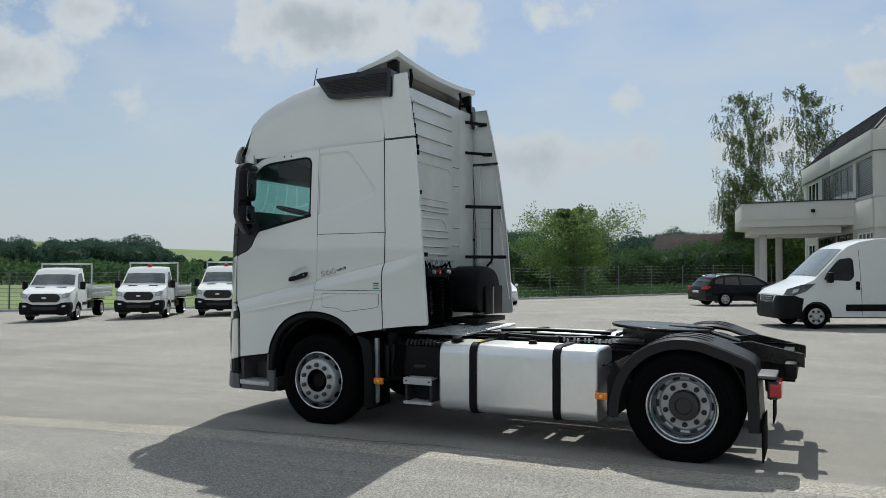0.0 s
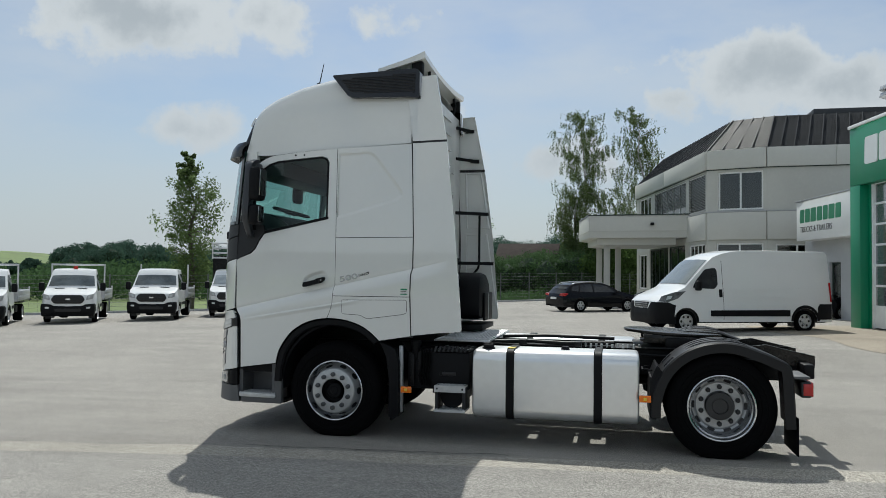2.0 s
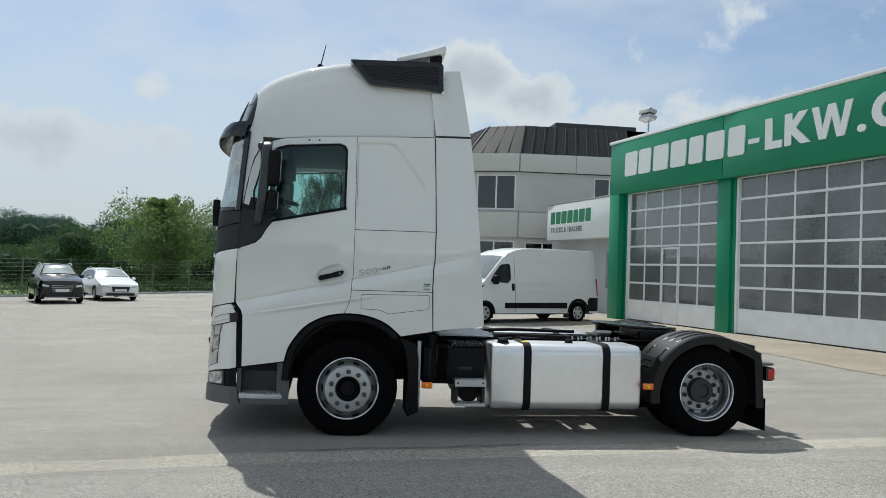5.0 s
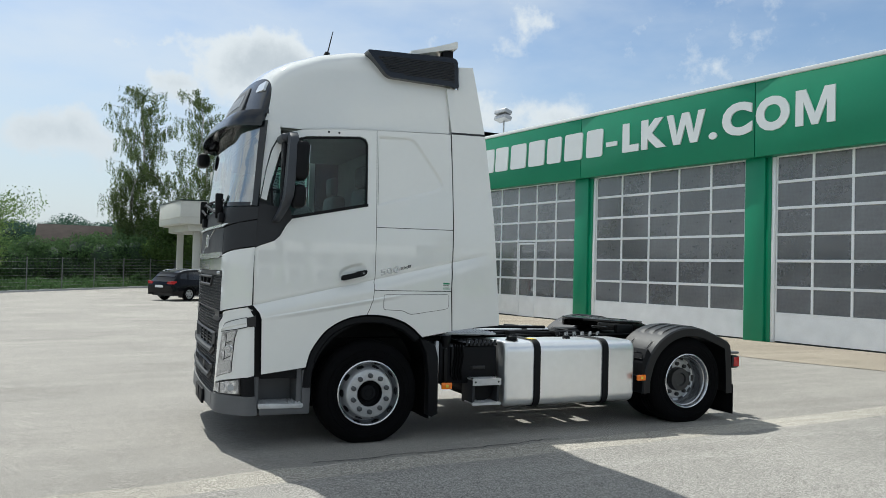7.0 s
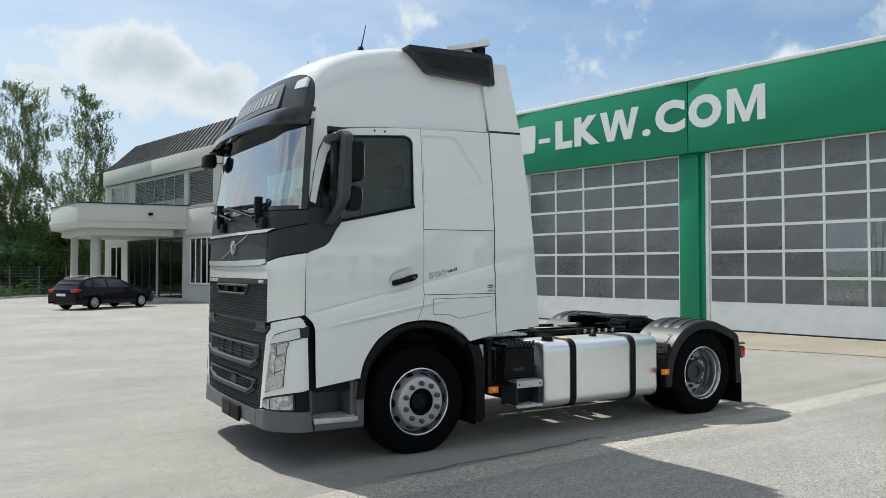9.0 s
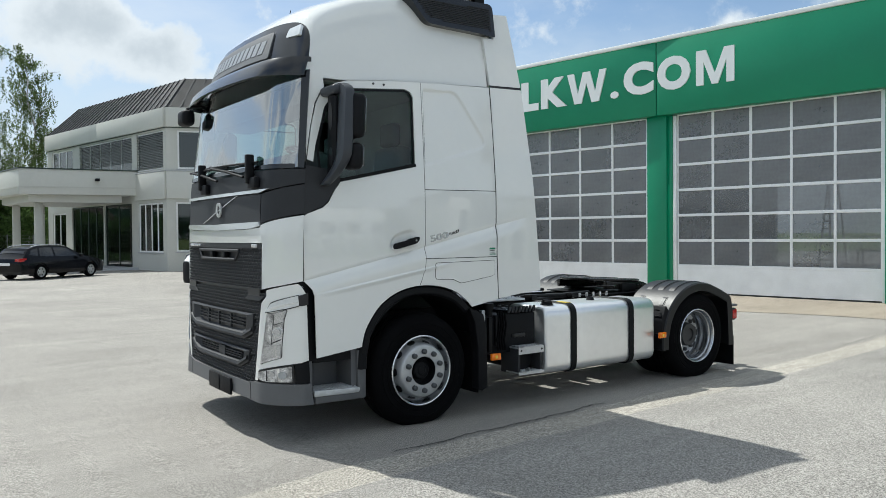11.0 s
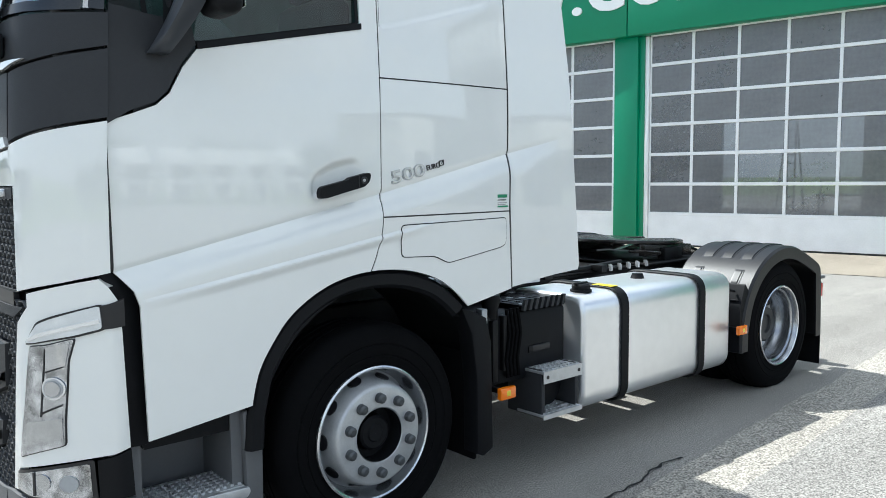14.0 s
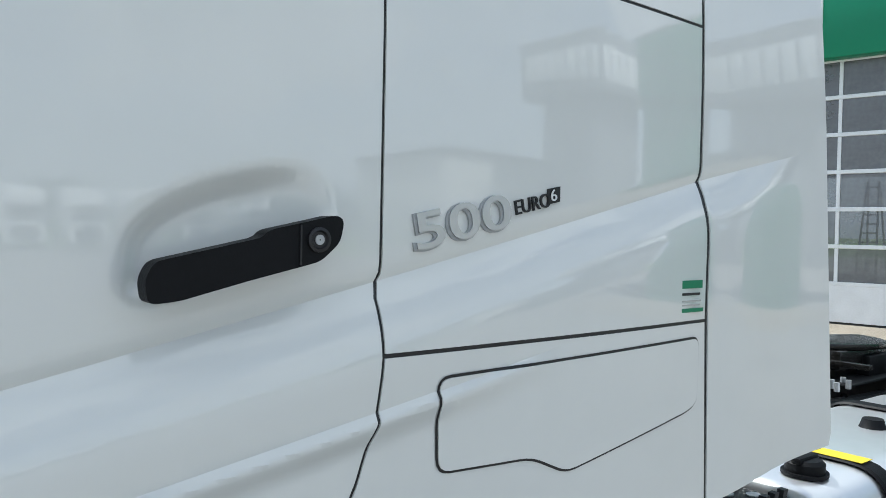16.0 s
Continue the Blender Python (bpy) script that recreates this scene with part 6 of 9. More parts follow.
# rear fenders, lamps, flaps
FENDER = mat("fender_plastic", (0.0065, 0.007, 0.009), 0.42, var=0.25, scale=4, spec=0.36, bump=0.06, bscale=150)
def fender(s):
    f = (lambda y: y) if s < 0 else (lambda y: F - y)
    holder = new("rear_fender")
    holder.parent = tractor
    cx, cz, rx, rz = AX_R + 0.02, 0.48, 0.652, 0.612
    arc = lambda a, grow=0.0: Vector((cx - (rx + grow) * math.cos(radians(a)), cz + (rz + grow) * math.sin(radians(a))))
    path = [Vector((3.238, 0.36)), Vector((3.240, 0.50))] + [arc(12 + 4.6 * k) for k in range(23)] + [Vector(q) for q in ((4.28, 1.000), (4.38, 0.958), (4.455, 0.922), (4.492, 0.880), (4.508, 0.80), (4.524, 0.55), (4.534, 0.32))]
    rings = []
    for k, p in enumerate(path):
        d = (path[min(k + 1, len(path) - 1)] - path[max(k - 1, 0)]).normalized()
        n = Vector((d.y, -d.x))
        rings.append([((p + n * e).x, f(y), (p + n * e).y) for y, e in ((-0.012, 0.098), (-0.014, 0.014), (0.006, 0.0), (0.60, 0.0), (0.62, 0.014), (0.62, 0.022), (0.012, 0.022), (0.004, 0.098))])
    part("fender_shell", loft(rings, closed=True), FENDER, holder, "black plastic rear mudguard")
    for y0, y1, a0, a1 in ((0.085, 0.195, 58, 112), (0.245, 0.355, 58, 112), (0.405, 0.515, 58, 112), (0.09, 0.17, 34, 48), (0.42, 0.50, 34, 48)):
        for edge, up, name in ((0.0, 0.004, "rib_joint"), (0.012, 0.011, "fender_rib")):
            rr = []
            for k in range(15):
                a = a0 + edge * 60 + (a1 - a0 - edge * 120) * k / 14
                lift = up * min(1.0, k / 1.2, (14 - k) / 1.2)
                rr.append([(arc(a, g).x, f(y), arc(a, g).y) for y, g in ((y0 + edge, -0.002), (y0 + edge + 0.006, lift), (y1 - edge - 0.006, lift), (y1 - edge, -0.002))])
            part(name, loft(rr), FENDER if edge else TEXT_DARK, holder)
    part("fender_seam", boxes((3.236, 3.262, min(f(0.02), f(0.6)), max(f(0.02), f(0.6)), 0.735, 0.741)), TEXT_DARK, holder)
    part("front_apron", prism(rounded([(3.232, 0.36), (3.30, 0.34), (3.31, 0.60), (3.36, 0.78), (3.30, 0.86), (3.235, 0.70)], 0.02), "y", f(0.0), f(0.60)), BLACK_PL, holder)
    q = bmesh.new()
    tube(q, [(3.26, f(0.06), 0.80), (3.19, f(0.06), 0.815), (3.17, f(0.10), 0.80), (3.17, f(0.34), 0.80), (3.25, f(0.36), 0.815)], 0.009, 6)
    part("fender_stay", q, BLACK_PL, holder, "black tube stay of the mudguard")
    part("mud_flap", boxes((4.538, 4.552, min(f(0.0), f(0.6)), max(f(0.0), f(0.6)), 0.07, 0.42), bevel=0.004), RUBBER, holder, "black rubber mud flap")
    return holder


fender(-1), fender(1)
for f in ((lambda y: y), (lambda y: F - y)):
    a, c = sorted((f(0.05), f(0.42)))
    part("lamp_bracket", boxes((4.50, 4.655, min(f(0.02), f(0.5)), max(f(0.02), f(0.5)), 0.772, 0.80), bevel=0.010), BUMP_GREY, tractor, "grey lamp bracket")
    tl = part("tail_lamp", boxes((4.58, 4.67, a, c, 0.60, 0.75), bevel=0.015), TEXT_DARK, tractor, "tail lamp unit")
    part("tail_lens", boxes((4.665, 4.69, a + 0.01, c - 0.01, 0.61, 0.74), bevel=0.008), RED, tl, "red tail lens")
    part("side_lens", boxes((4.60, 4.68, min(f(0.045), f(0.055)), max(f(0.045), f(0.055)), 0.62, 0.73), bevel=0.004), RED, tl, "red side lens")
part("rear_crossbar", boxes((4.70, 4.80, 0.5, F - 0.5, 0.72, 0.86), bevel=0.015), CHASSIS, tractor)
q = prism([(3.95, 0.95), (4.40, 1.02), (4.86, 0.92), (4.86, 0.80), (4.3, 0.86)], "y", YC - 0.46, YC - 0.40)
part("ramp", q, GREASE, tractor, "greasy coupling ramp")
part("ramp", prism([(3.95, 0.95), (4.40, 1.02), (4.86, 0.92), (4.86, 0.80), (4.3, 0.86)], "y", YC + 0.40, YC + 0.46), GREASE, tractor, "greasy coupling ramp")

# fifth wheel
out = []
for k in range(40):
    a = 2 * math.pi * k / 40
    out.append((3.52 + 0.52 * math.cos(a), YC + 0.46 * math.sin(a)))
plate_pts = sorted([p for p in out if not (p[0] > 3.55 and abs(p[1] - YC) < 0.085)], key=lambda p: math.atan2(p[1] - YC, p[0] - 3.52) % (2 * math.pi))
plate_pts += [(3.58, YC - 0.055), (3.58, YC + 0.055)]
fw_b = prism(plate_pts, "z", 1.082, 1.112, 0.008)
for side in (-1, 1):
    y0, y1 = sorted((YC + side * 0.10, YC + side * 0.30))
    box(fw_b, 3.92, 4.28, y0, y1, 1.060, 1.090, 0.01, 2, Matrix.Translation((3.92, 0, 1.09)) @ Matrix.Rotation(radians(14), 4, "Y") @ Matrix.Translation((-3.92, 0, -1.09)))
    box(fw_b, 3.20, 3.86, YC + side * 0.40 - 0.03, YC + side * 0.40 + 0.03, 0.99, 1.082, 0.008)
bmesh.ops.transform(fw_b, matrix=Matrix.Translation((3.52, 0, 1.1)) @ Matrix.Rotation(radians(2.5), 4, "Y") @ Matrix.Translation((-3.52, 0, -1.1)), verts=fw_b.verts)
fw = part("fifth_wheel", fw_b, GREASE, tractor, "greasy black fifth-wheel coupling")
part("pedestal", boxes((3.42, 3.66, YC - 0.47, YC - 0.40, 0.96, 1.06), (3.42, 3.66, YC + 0.40, YC + 0.47, 0.96, 1.06), (3.10, 3.95, YC - 0.52, YC + 0.52, 0.944, 0.962), bevel=0.01), CHASSIS, fw)
part("release_handle", boxes((3.16, 3.20, YC - 0.58, YC - 0.30, 1.03, 1.055), bevel=0.006), GREASE, fw)
for k in range(12):
    b = bmesh.new()
    rod(b, (2.55 + k * 0.055, 0.70 + 0.05 * (k % 2), 0.945), (2.55 + k * 0.055, 0.70 + 0.05 * (k % 2), 0.985), 0.013, 8)
    part("bolt", b, STEEL, tractor, "steel frame bolt")
for line in ([(1.6, 0.78, 0.97), (2.0, 0.80, 0.985), (2.4, 0.76, 0.975), (2.9, 0.80, 0.985)], [(1.6, 1.55, 0.97), (2.1, 1.60, 0.985), (2.9, 1.58, 0.975)]):
    b = bmesh.new()
    tube(b, line, 0.02, 8)
    part("air_line", b, CHASSIS, tractor)
part("top_bracket", boxes((1.62, 2.9, 0.74, 0.86, 0.944, 0.958), (1.9, 1.98, 0.66, 0.80, 0.95, 1.01), (2.5, 2.56, 0.66, 0.80, 0.95, 1.0), bevel=0.004), CHASSIS, tractor)

# between the rails: shaft, air reservoirs, pipes
# these boxes and the parts below are added to break up the sun patches
for x0, x1, y0, y1, z0 in ((1.30, 1.74, YC - 0.36, YC + 0.30, 0.74), (1.96, 2.32, YC - 0.20, YC + 0.36, 0.78), (2.90, 3.25, YC - 0.36, YC + 0.36, 0.76), (2.46, 2.60, YC + 0.02, YC + 0.30, 0.80)):
    part("sun_block_box", boxes((x0, x1, y0, y1, z0, 0.925), bevel=0.02), CHASSIS, tractor, "dark box added between the rails to break up sun patches")
b = bmesh.new()
rod(b, (0.95, YC, 0.66), (3.70, YC, 0.56), 0.065, 14)
part("propeller_shaft", b, CHASSIS, tractor, "black propeller shaft")
for x in (1.75, 2.15, 2.78):
    b = bmesh.new()
    rod(b, (x, YC - 0.34, 0.80), (x, YC + 0.34, 0.80), 0.115, 18)
    part("air_reservoir", b, CHASSIS, tractor, "black compressed-air reservoir")
for y in (0.70, 0.74, 1.66, 1.70):
    b = bmesh.new()
    tube(b, [(1.3, y, 0.90), (1.9, y + 0.01, 0.88), (2.6, y, 0.91), (3.3, y - 0.01, 0.88), (4.4, y, 0.86)], 0.014, 6)
    part("air_pipe", b, CHASSIS, tractor)
# brackets and hoses added to break up sun falling behind the tank
for k, (x, y, w) in enumerate(((1.62, 0.66, 0.10), (2.02, 0.70, 0.16), (2.30, 0.65, 0.07), (2.47, 0.72, 0.22), (2.95, 0.66, 0.13))):
    part("rail_bracket", boxes((x, x + w, y, y + 0.11 - 0.02 * (k % 3), 0.70 + 0.04 * (k % 2), 0.90), bevel=0.01), CHASSIS, tractor, "black bracket added behind the tank to break up sun")
for k in range(5):
    b = bmesh.new()
    tube(b, [(1.5 + 0.3 * k, 0.66, 0.86), (1.62 + 0.3 * k, 0.71, 0.72), (1.75 + 0.28 * k, 0.67, 0.78 - 0.03 * k), (1.95 + 0.3 * k, 0.74, 0.90)], 0.016, 6)
    part("loose_hose", b, RUBBER, tractor)
part("silencer", boxes((1.55, 2.25, 0.64, 0.80, 0.42, 0.90), bevel=0.05), CHASSIS, tractor, "dark silencer box")

# ---- roof gear ----
SC = rounded([(-0.045, 3.80), (0.15, 3.565), (0.20, 3.545), (0.82, 3.53), (0.925, 3.515), (0.92, 3.81), (0.88, 3.835)], 0.03)


def scoop_at(x, z, lift=0.0):
    return Vector((x, 0.075 + 0.13 * max(0, z - 3.5) - lift, z))


both("roof_scoop", sheet(SC, scoop_at, 0.06, 0.14, lift=0.03), DARK_GLOSS, tractor, "black side air scoop")
slats = bmesh.new()
SCI = offset_poly(SC, 0.045)
for k in range(46):
    x = -0.10 + k * 0.023
    for j in range(16):
        z = 3.56 + j * 0.0165
        if near_poly(x + j * 0.0, z, SCI) < -0.006:
            p, q2 = scoop_at(x - 0.012, z - 0.006, 0.034), scoop_at(x + 0.012, z + 0.004, 0.034)
            vs = [slats.verts.new(p), slats.verts.new(scoop_at(x + 0.012, z - 0.004, 0.034)), slats.verts.new(q2 + Vector((0, -0.005, 0))), slats.verts.new(scoop_at(x - 0.012, z + 0.002, 0.034) + Vector((0, -0.005, 0)))]
            slats.faces.new(vs)
both("scoop_mesh", slats, GREY_PL, tractor, "dark mesh of the scoop")

rings = []
for k in range(25):
    t = k / 24
    y = 0.17 + (F - 0.34) * t
    droop = 0.06 * (1 - abs(2 * t - 1) ** 2)
    x0 = 0.44
    rings.append([(x0, y, 3.87 - droop), (0.70, y, 3.945 - droop), (0.86, y, 4.00 - droop), (0.945, y, 4.035 - droop), (0.955, y, 4.02 - droop), (0.955, y, 3.965 - droop), (0.93, y, 3.955 - droop), (0.70, y, 3.895 - droop), (x0, y, 3.83 - droop)])
part("roof_deflector", loft(rings, closed=True), WHITE, tractor, "white roof air deflector")
for y in (0.55, 1.88):
    b = bmesh.new()
    tube(b, [(0.90, y, 3.70), (0.92, y, 3.82), (0.90, y, 3.95)], 0.018, 8)
    part("deflector_strut", b, BLACK_PL, tractor)
for y in (0.24, F - 0.24):
    part("deflector_bracket", boxes((0.80, 0.92, y - 0.04, y + 0.04, 3.80, 3.94), bevel=0.01), BLACK_PL, tractor)
for y in (0.47, F - 0.47):
    q = bmesh.new()
    rod(q, (-0.36, y, 3.72), (-0.34, y, 3.82), 0.05, 16, 0.025)
    rod(q, (-0.34, y, 3.81), (-0.29, y, 4.04), 0.007, 8, 0.004)
    part("aerial", q, BLACK_PL, tractor, "short black roof aerial")

# roof sign: a pale panel with plain bars
def roof_front_at(y, z, lift=0.0):
    t = (z - 2.99) / 0.5
    x = lerp_rows(z, [(q, p) for p, q in CROWN]) + nose(y) * (1 - 0.15 * t)
    return Vector((x - lift, y, z + lift * 0.5))


SIGN_BAR = mat("sign_bar_grey", (0.26, 0.27, 0.28), 0.35, var=0.08)
SIGN = rounded([(0.46, 3.13), (F - 0.46, 3.13), (F - 0.52, 3.40), (0.52, 3.40)], 0.05)
part("sign_rim", sheet(SIGN, roof_front_at, 0.05, 0.03, lift=0.014), DARK_GLOSS, tractor, "dark rim of the roof sign")
part("roof_sign", sheet(SIGN, roof_front_at, 0.05, 0.01, gap=0.014, lift=0.022), BUMP_GREY, tractor, "grey roof sign with plain paler bars")
for k in range(12):
    y = 0.60 + k * 0.105
    part("sign_bar", sheet([(y, 3.20), (y + 0.08, 3.20), (y + 0.08, 3.32), (y, 3.32)], roof_front_at, 0.05, 0.004, lift=0.026), SIGN_BAR, tractor, "grey letter-sized bar")
for f in ((lambda y: y), (lambda y: F - y)):
    q = sheet(rounded([(f(0.17), 3.30), (f(0.34), 3.30), (f(0.34), 3.38), (f(0.20), 3.40)], 0.02), roof_front_at, 0.05, 0.02, lift=0.010)
    part("spot_lamp", q, LENS, tractor, "small roof spot lamp")

# mirrors
MIRROR_PL = mat("mirror_shell", (0.036, 0.041, 0.050), 0.38, var=0.1, scale=5, spec=0.45)
MIRROR = mat("mirror_glass", (0.42, 0.43, 0.44), 0.03, metal=1.0, var=0.02)
def mirror_set(s):
    f = (lambda y: y) if s < 0 else (lambda y: F - y)
    hold = new("mirror")
    hold.parent = tractor
    def bx(name, x0, x1, y0, y1, z0, z1, m, bev, label="", lean=0.0):
        a, c = sorted((f(y0), f(y1)))
        q = bmesh.new()
        box(q, x0, x1, a, c, z0, z1, bev, 3)
        for v in q.verts:
            v.co.x += (v.co.z - z0) * lean
        return part(name, q, m, hold, label)
    bx("mirror_housing", -0.80, -0.675, -0.322, -0.125, 2.44, 2.79, BLACK_PL, 0.04, "tall dark mirror housing", 0.03)
    bx("mirror_housing", -0.80, -0.690, -0.312, -0.135, 2.19, 2.40, BLACK_PL, 0.04, "small dark wide-angle mirror housing", 0.03)
    bx("mirror_glass", -0.674, -0.668, -0.30, -0.15, 2.49, 2.76, MIRROR, 0.002, "mirror glass", 0.03)
    bx("mirror_glass", -0.689, -0.683, -0.29, -0.16, 2.22, 2.38, MIRROR, 0.002, "mirror glass", 0.03)
    rows_m = []
    for k in range(25):                                    # the shell: bowed, its ends sweeping in to the pillar and the belt
        t = k / 24
        z = 2.075 + 0.80 * t
        low, high = max(0.0, 1 - t / 0.30) ** 1.6, max(0.0, (t - 0.90) / 0.10) ** 2
        outer = -0.305 + 0.23 * low + 0.10 * high - 0.012 * math.sin(math.pi * t)
        inner = -0.150 + 0.20 * low + 0.12 * high
        front = -0.895 - 0.035 * low + 0.05 * t
        back = front + 0.085 - 0.02 * low
        rows_m.append([(back - 0.025, f(inner), z), (front + 0.014, f(inner - 0.02), z), (front, f((inner + outer) / 2), z), (front + 0.012, f(outer + 0.02), z), (back - 0.03, f(outer), z), (back, f(outer + 0.012), z), (back + 0.004, f((inner + outer) / 2), z)])
    part("mirror_shell", loft(rows_m, closed=True), MIRROR_PL, hold, "dark grey bowed shell of the mirror", angle=50)
    # a black plate for the dark hollow inner side of the shell, towards the door
    loop_in = rounded([(-0.17, 2.78), (-0.035, 2.80), (-0.020, 2.40), (-0.010, 2.14), (-0.10, 2.14), (-0.165, 2.30)], 0.03)
    loop_y = [(f(y), z) for y, z in loop_in]
    q = prism(loop_y, "x", -0.868, -0.838, 0.006)
    part("mirror_hollow_plate", q, BLACK_PL, hold, "black plate in place of the mirror's dark hollow side")
    for zc, hh in ((2.62, 0.11), (2.30, 0.075)):
        oval = [(f(-0.085 + 0.036 * math.cos(2 * math.pi * j / 16)), zc + hh * math.sin(2 * math.pi * j / 16)) for j in range(16)]
        part("frame_recess", prism(oval, "x", -0.872, -0.866), TEXT_DARK, hold)
    for z0, z1, y1 in ((2.79, 2.865, 0.06),):
        a, c = sorted((f(-0.20), f(y1)))
        q = bmesh.new()
        box(q, -0.90, -0.80, a, c, z0, z1, 0.03, 3)
        part("mirror_arm", q, MIRROR_PL, hold, "dark mirror arm")


mirror_set(-1), mirror_set(1)
q = bmesh.new()
tube(q, [(-1.10, 2.20, 3.0), (-1.26, 2.22, 2.98), (-1.31, 2.22, 2.95)], 0.016, 8)
box(q, -1.38, -1.25, 2.12, 2.34, 2.78, 2.94, 0.045, 3)
part("front_mirror", q, BLACK_PL, tractor, "black front-view mirror")
q = bmesh.new()
tube(q, [(-1.16, 1.95, 3.0), (-1.20, 1.92, 2.86), (-1.20, 1.90, 2.80)], 0.018, 8)
box(q, -1.24, -1.15, 1.80, 2.00, 2.60, 2.82, 0.04, 3)
part("kerb_mirror", q, BLACK_PL, tractor, "black mirror inside the windscreen")

# wipers
for y0, y1 in ((0.55, 1.35), (1.15, 1.95)):
    q = bmesh.new()
    tube(q, [front_at(y0, 2.16, 0.05), front_at((y0 + y1) / 2, 2.235, 0.06), front_at(y1, 2.285, 0.045)], 0.012, 6)
    tube(q, [front_at(y0 - 0.2, 2.27, 0.03), front_at((y0 + y1) / 2, 2.285, 0.04), front_at(y1 + 0.2, 2.30, 0.03)], 0.010, 6)
    part("wiper", q, BLACK_PL, tractor, "black windscreen wiper")
for y in (0.45, 1.62):
    x = face_x(y, 2.15)
    q = boxes((x - 0.07, x, y - 0.025, y + 0.025, 2.10, 2.34), (x - 0.05, x, y - 0.14, y + 0.02, 2.06, 2.15), bevel=0.012)
    part("grab_step", q, BLACK_PL, tractor, "black grab handle below the screen")

# door handle, badges, decal
HB = rounded([(-0.272, 1.549), (-0.276, 1.576), (-0.266, 1.597), (-0.138, 1.625), (-0.131, 1.634), (-0.040, 1.655), (-0.028, 1.648), (-0.034, 1.620), (-0.062, 1.596), (-0.237, 1.552)], 0.010)
h, h2 = both("door_handle", sheet(HB, lambda x, z, l=0: Vector((x, flank(x, 1.35).y - l, z)), 0.03, 0.03, lift=0.024), BLACK_PL, tractor, "dark plastic door handle with lock")
h.parent, h2.parent = doors
lock = part("lock", lathe([(0.016, 0.0), (0.016, -0.003), (0.012, -0.004), (0.010, -0.001), (0.001, -0.001)], (-0.066, flank(-0.066, 1.35).y - 0.0245, 1.623), "y", 20), TEXT_DARK, doors[0], "round lock cylinder")
part("keyhole", lathe([(0.0065, 0.0), (0.0065, -0.0015), (0.001, -0.0015)], (-0.066, flank(-0.066, 1.35).y - 0.0262, 1.623), "y", 14), STEEL, lock, "bright key slot")
part("handle_joint", boxes((-0.092, -0.0895, flank(-0.06, 1.35).y - 0.0255, flank(-0.06, 1.35).y - 0.02, 1.592, 1.641)), TEXT_DARK, doors[0])
flat_m = lambda x, z, slope: Matrix.Translation((x, flank(x, z).y - 0.002, z)) @ Matrix.Rotation(-math.atan(slope), 4, "Y") @ Matrix.Rotation(radians(90), 4, "X")
for ch, x in (("5", 0.122), ("0", 0.188), ("0", 0.254)):
    zz = 1.606 + (x - 0.122) * 0.21
    writing(ch, 0.078, flat_m(x - 0.002, zz - 0.002, 0.21), MID_GREY, "badge_number", tractor, thick=0.002, bold=0.0022, width=1.72)
    writing(ch, 0.078, flat_m(x, zz, 0.21), TEXT_GREY, "badge_number", tractor, thick=0.005, bold=0.0008, width=1.72)
writing("EURO", 0.034, flat_m(0.326, 1.664, 0.21), TEXT_DARK, "badge_text", tractor, thick=0.002, bold=0.0, width=0.95)
part("badge_plate", sheet([(0.402, 1.684), (0.432, 1.690), (0.432, 1.716), (0.402, 1.710)], flank, 0.05, 0.004, lift=0.004), TEXT_DARK, tractor, "small black badge plate")
writing("6", 0.028, flat_m(0.407, 1.689, 0.21) @ Matrix.Translation((0, 0, 0.004)), PAPER_W, "badge_digit", tractor, thick=0.0008, width=1.2)
yd = flank(0.80, 1.51).y
dec = part("dealer_decal", boxes((0.712, 0.848, yd - 0.002, yd - 0.001, 1.482, 1.490), bevel=0), DECAL_GREEN, tractor, "small green and grey dealer decal")
for x0, x1, z0, z1, m in ((0.716, 0.732, 1.524, 1.546, DECAL_GREEN), (0.742, 0.844, 1.530, 1.546, DECAL_GREEN), (0.742, 0.836, 1.516, 1.521, TEXT_DARK), (0.746, 0.840, 1.503, 1.506, TEXT_GREY), (0.746, 0.836, 1.495, 1.498, TEXT_GREY)):
    part("decal_bar", boxes((x0, x1, yd - 0.002, yd - 0.001, z0, z1)), m, dec)
for x in (-0.415, -0.315):
    q = lathe([(0.0005, -0.006), (0.009, -0.006), (0.011, 0.004)], (x, flank(x, 2.945).y, 2.945), "y", 12)
    part("door_stud", q, TEXT_DARK, doors[0], "small black plug")

# ---- cab interior ----
part("dashboard", prism(rounded([(-1.20, 1.30), (-0.50, 1.30), (-0.46, 2.10), (-0.56, 2.24), (-0.80, 2.34), (-1.02, 2.36), (-1.20, 2.28)], 0.06), "y", 0.12, F - 0.12), INTERIOR, tractor, "dark dashboard")
b = lathe([(0.205, -0.016), (0.221, 0), (0.205, 0.016), (0.189, 0), (0.205, -0.016)], (0, 0, 0), "z", 32)
box(b, -0.2, 0.2, -0.03, 0.03, -0.012, 0.006, 0.004), box(b, -0.06, 0.06, -0.06, 0.06, -0.03, 0.01, 0.01)
bmesh.ops.transform(b, matrix=pose(-0.72, 0.62, 2.385, 0, 15, 0), verts=b.verts)
part("steering_wheel", b, INTERIOR, tractor, "dark steering wheel")
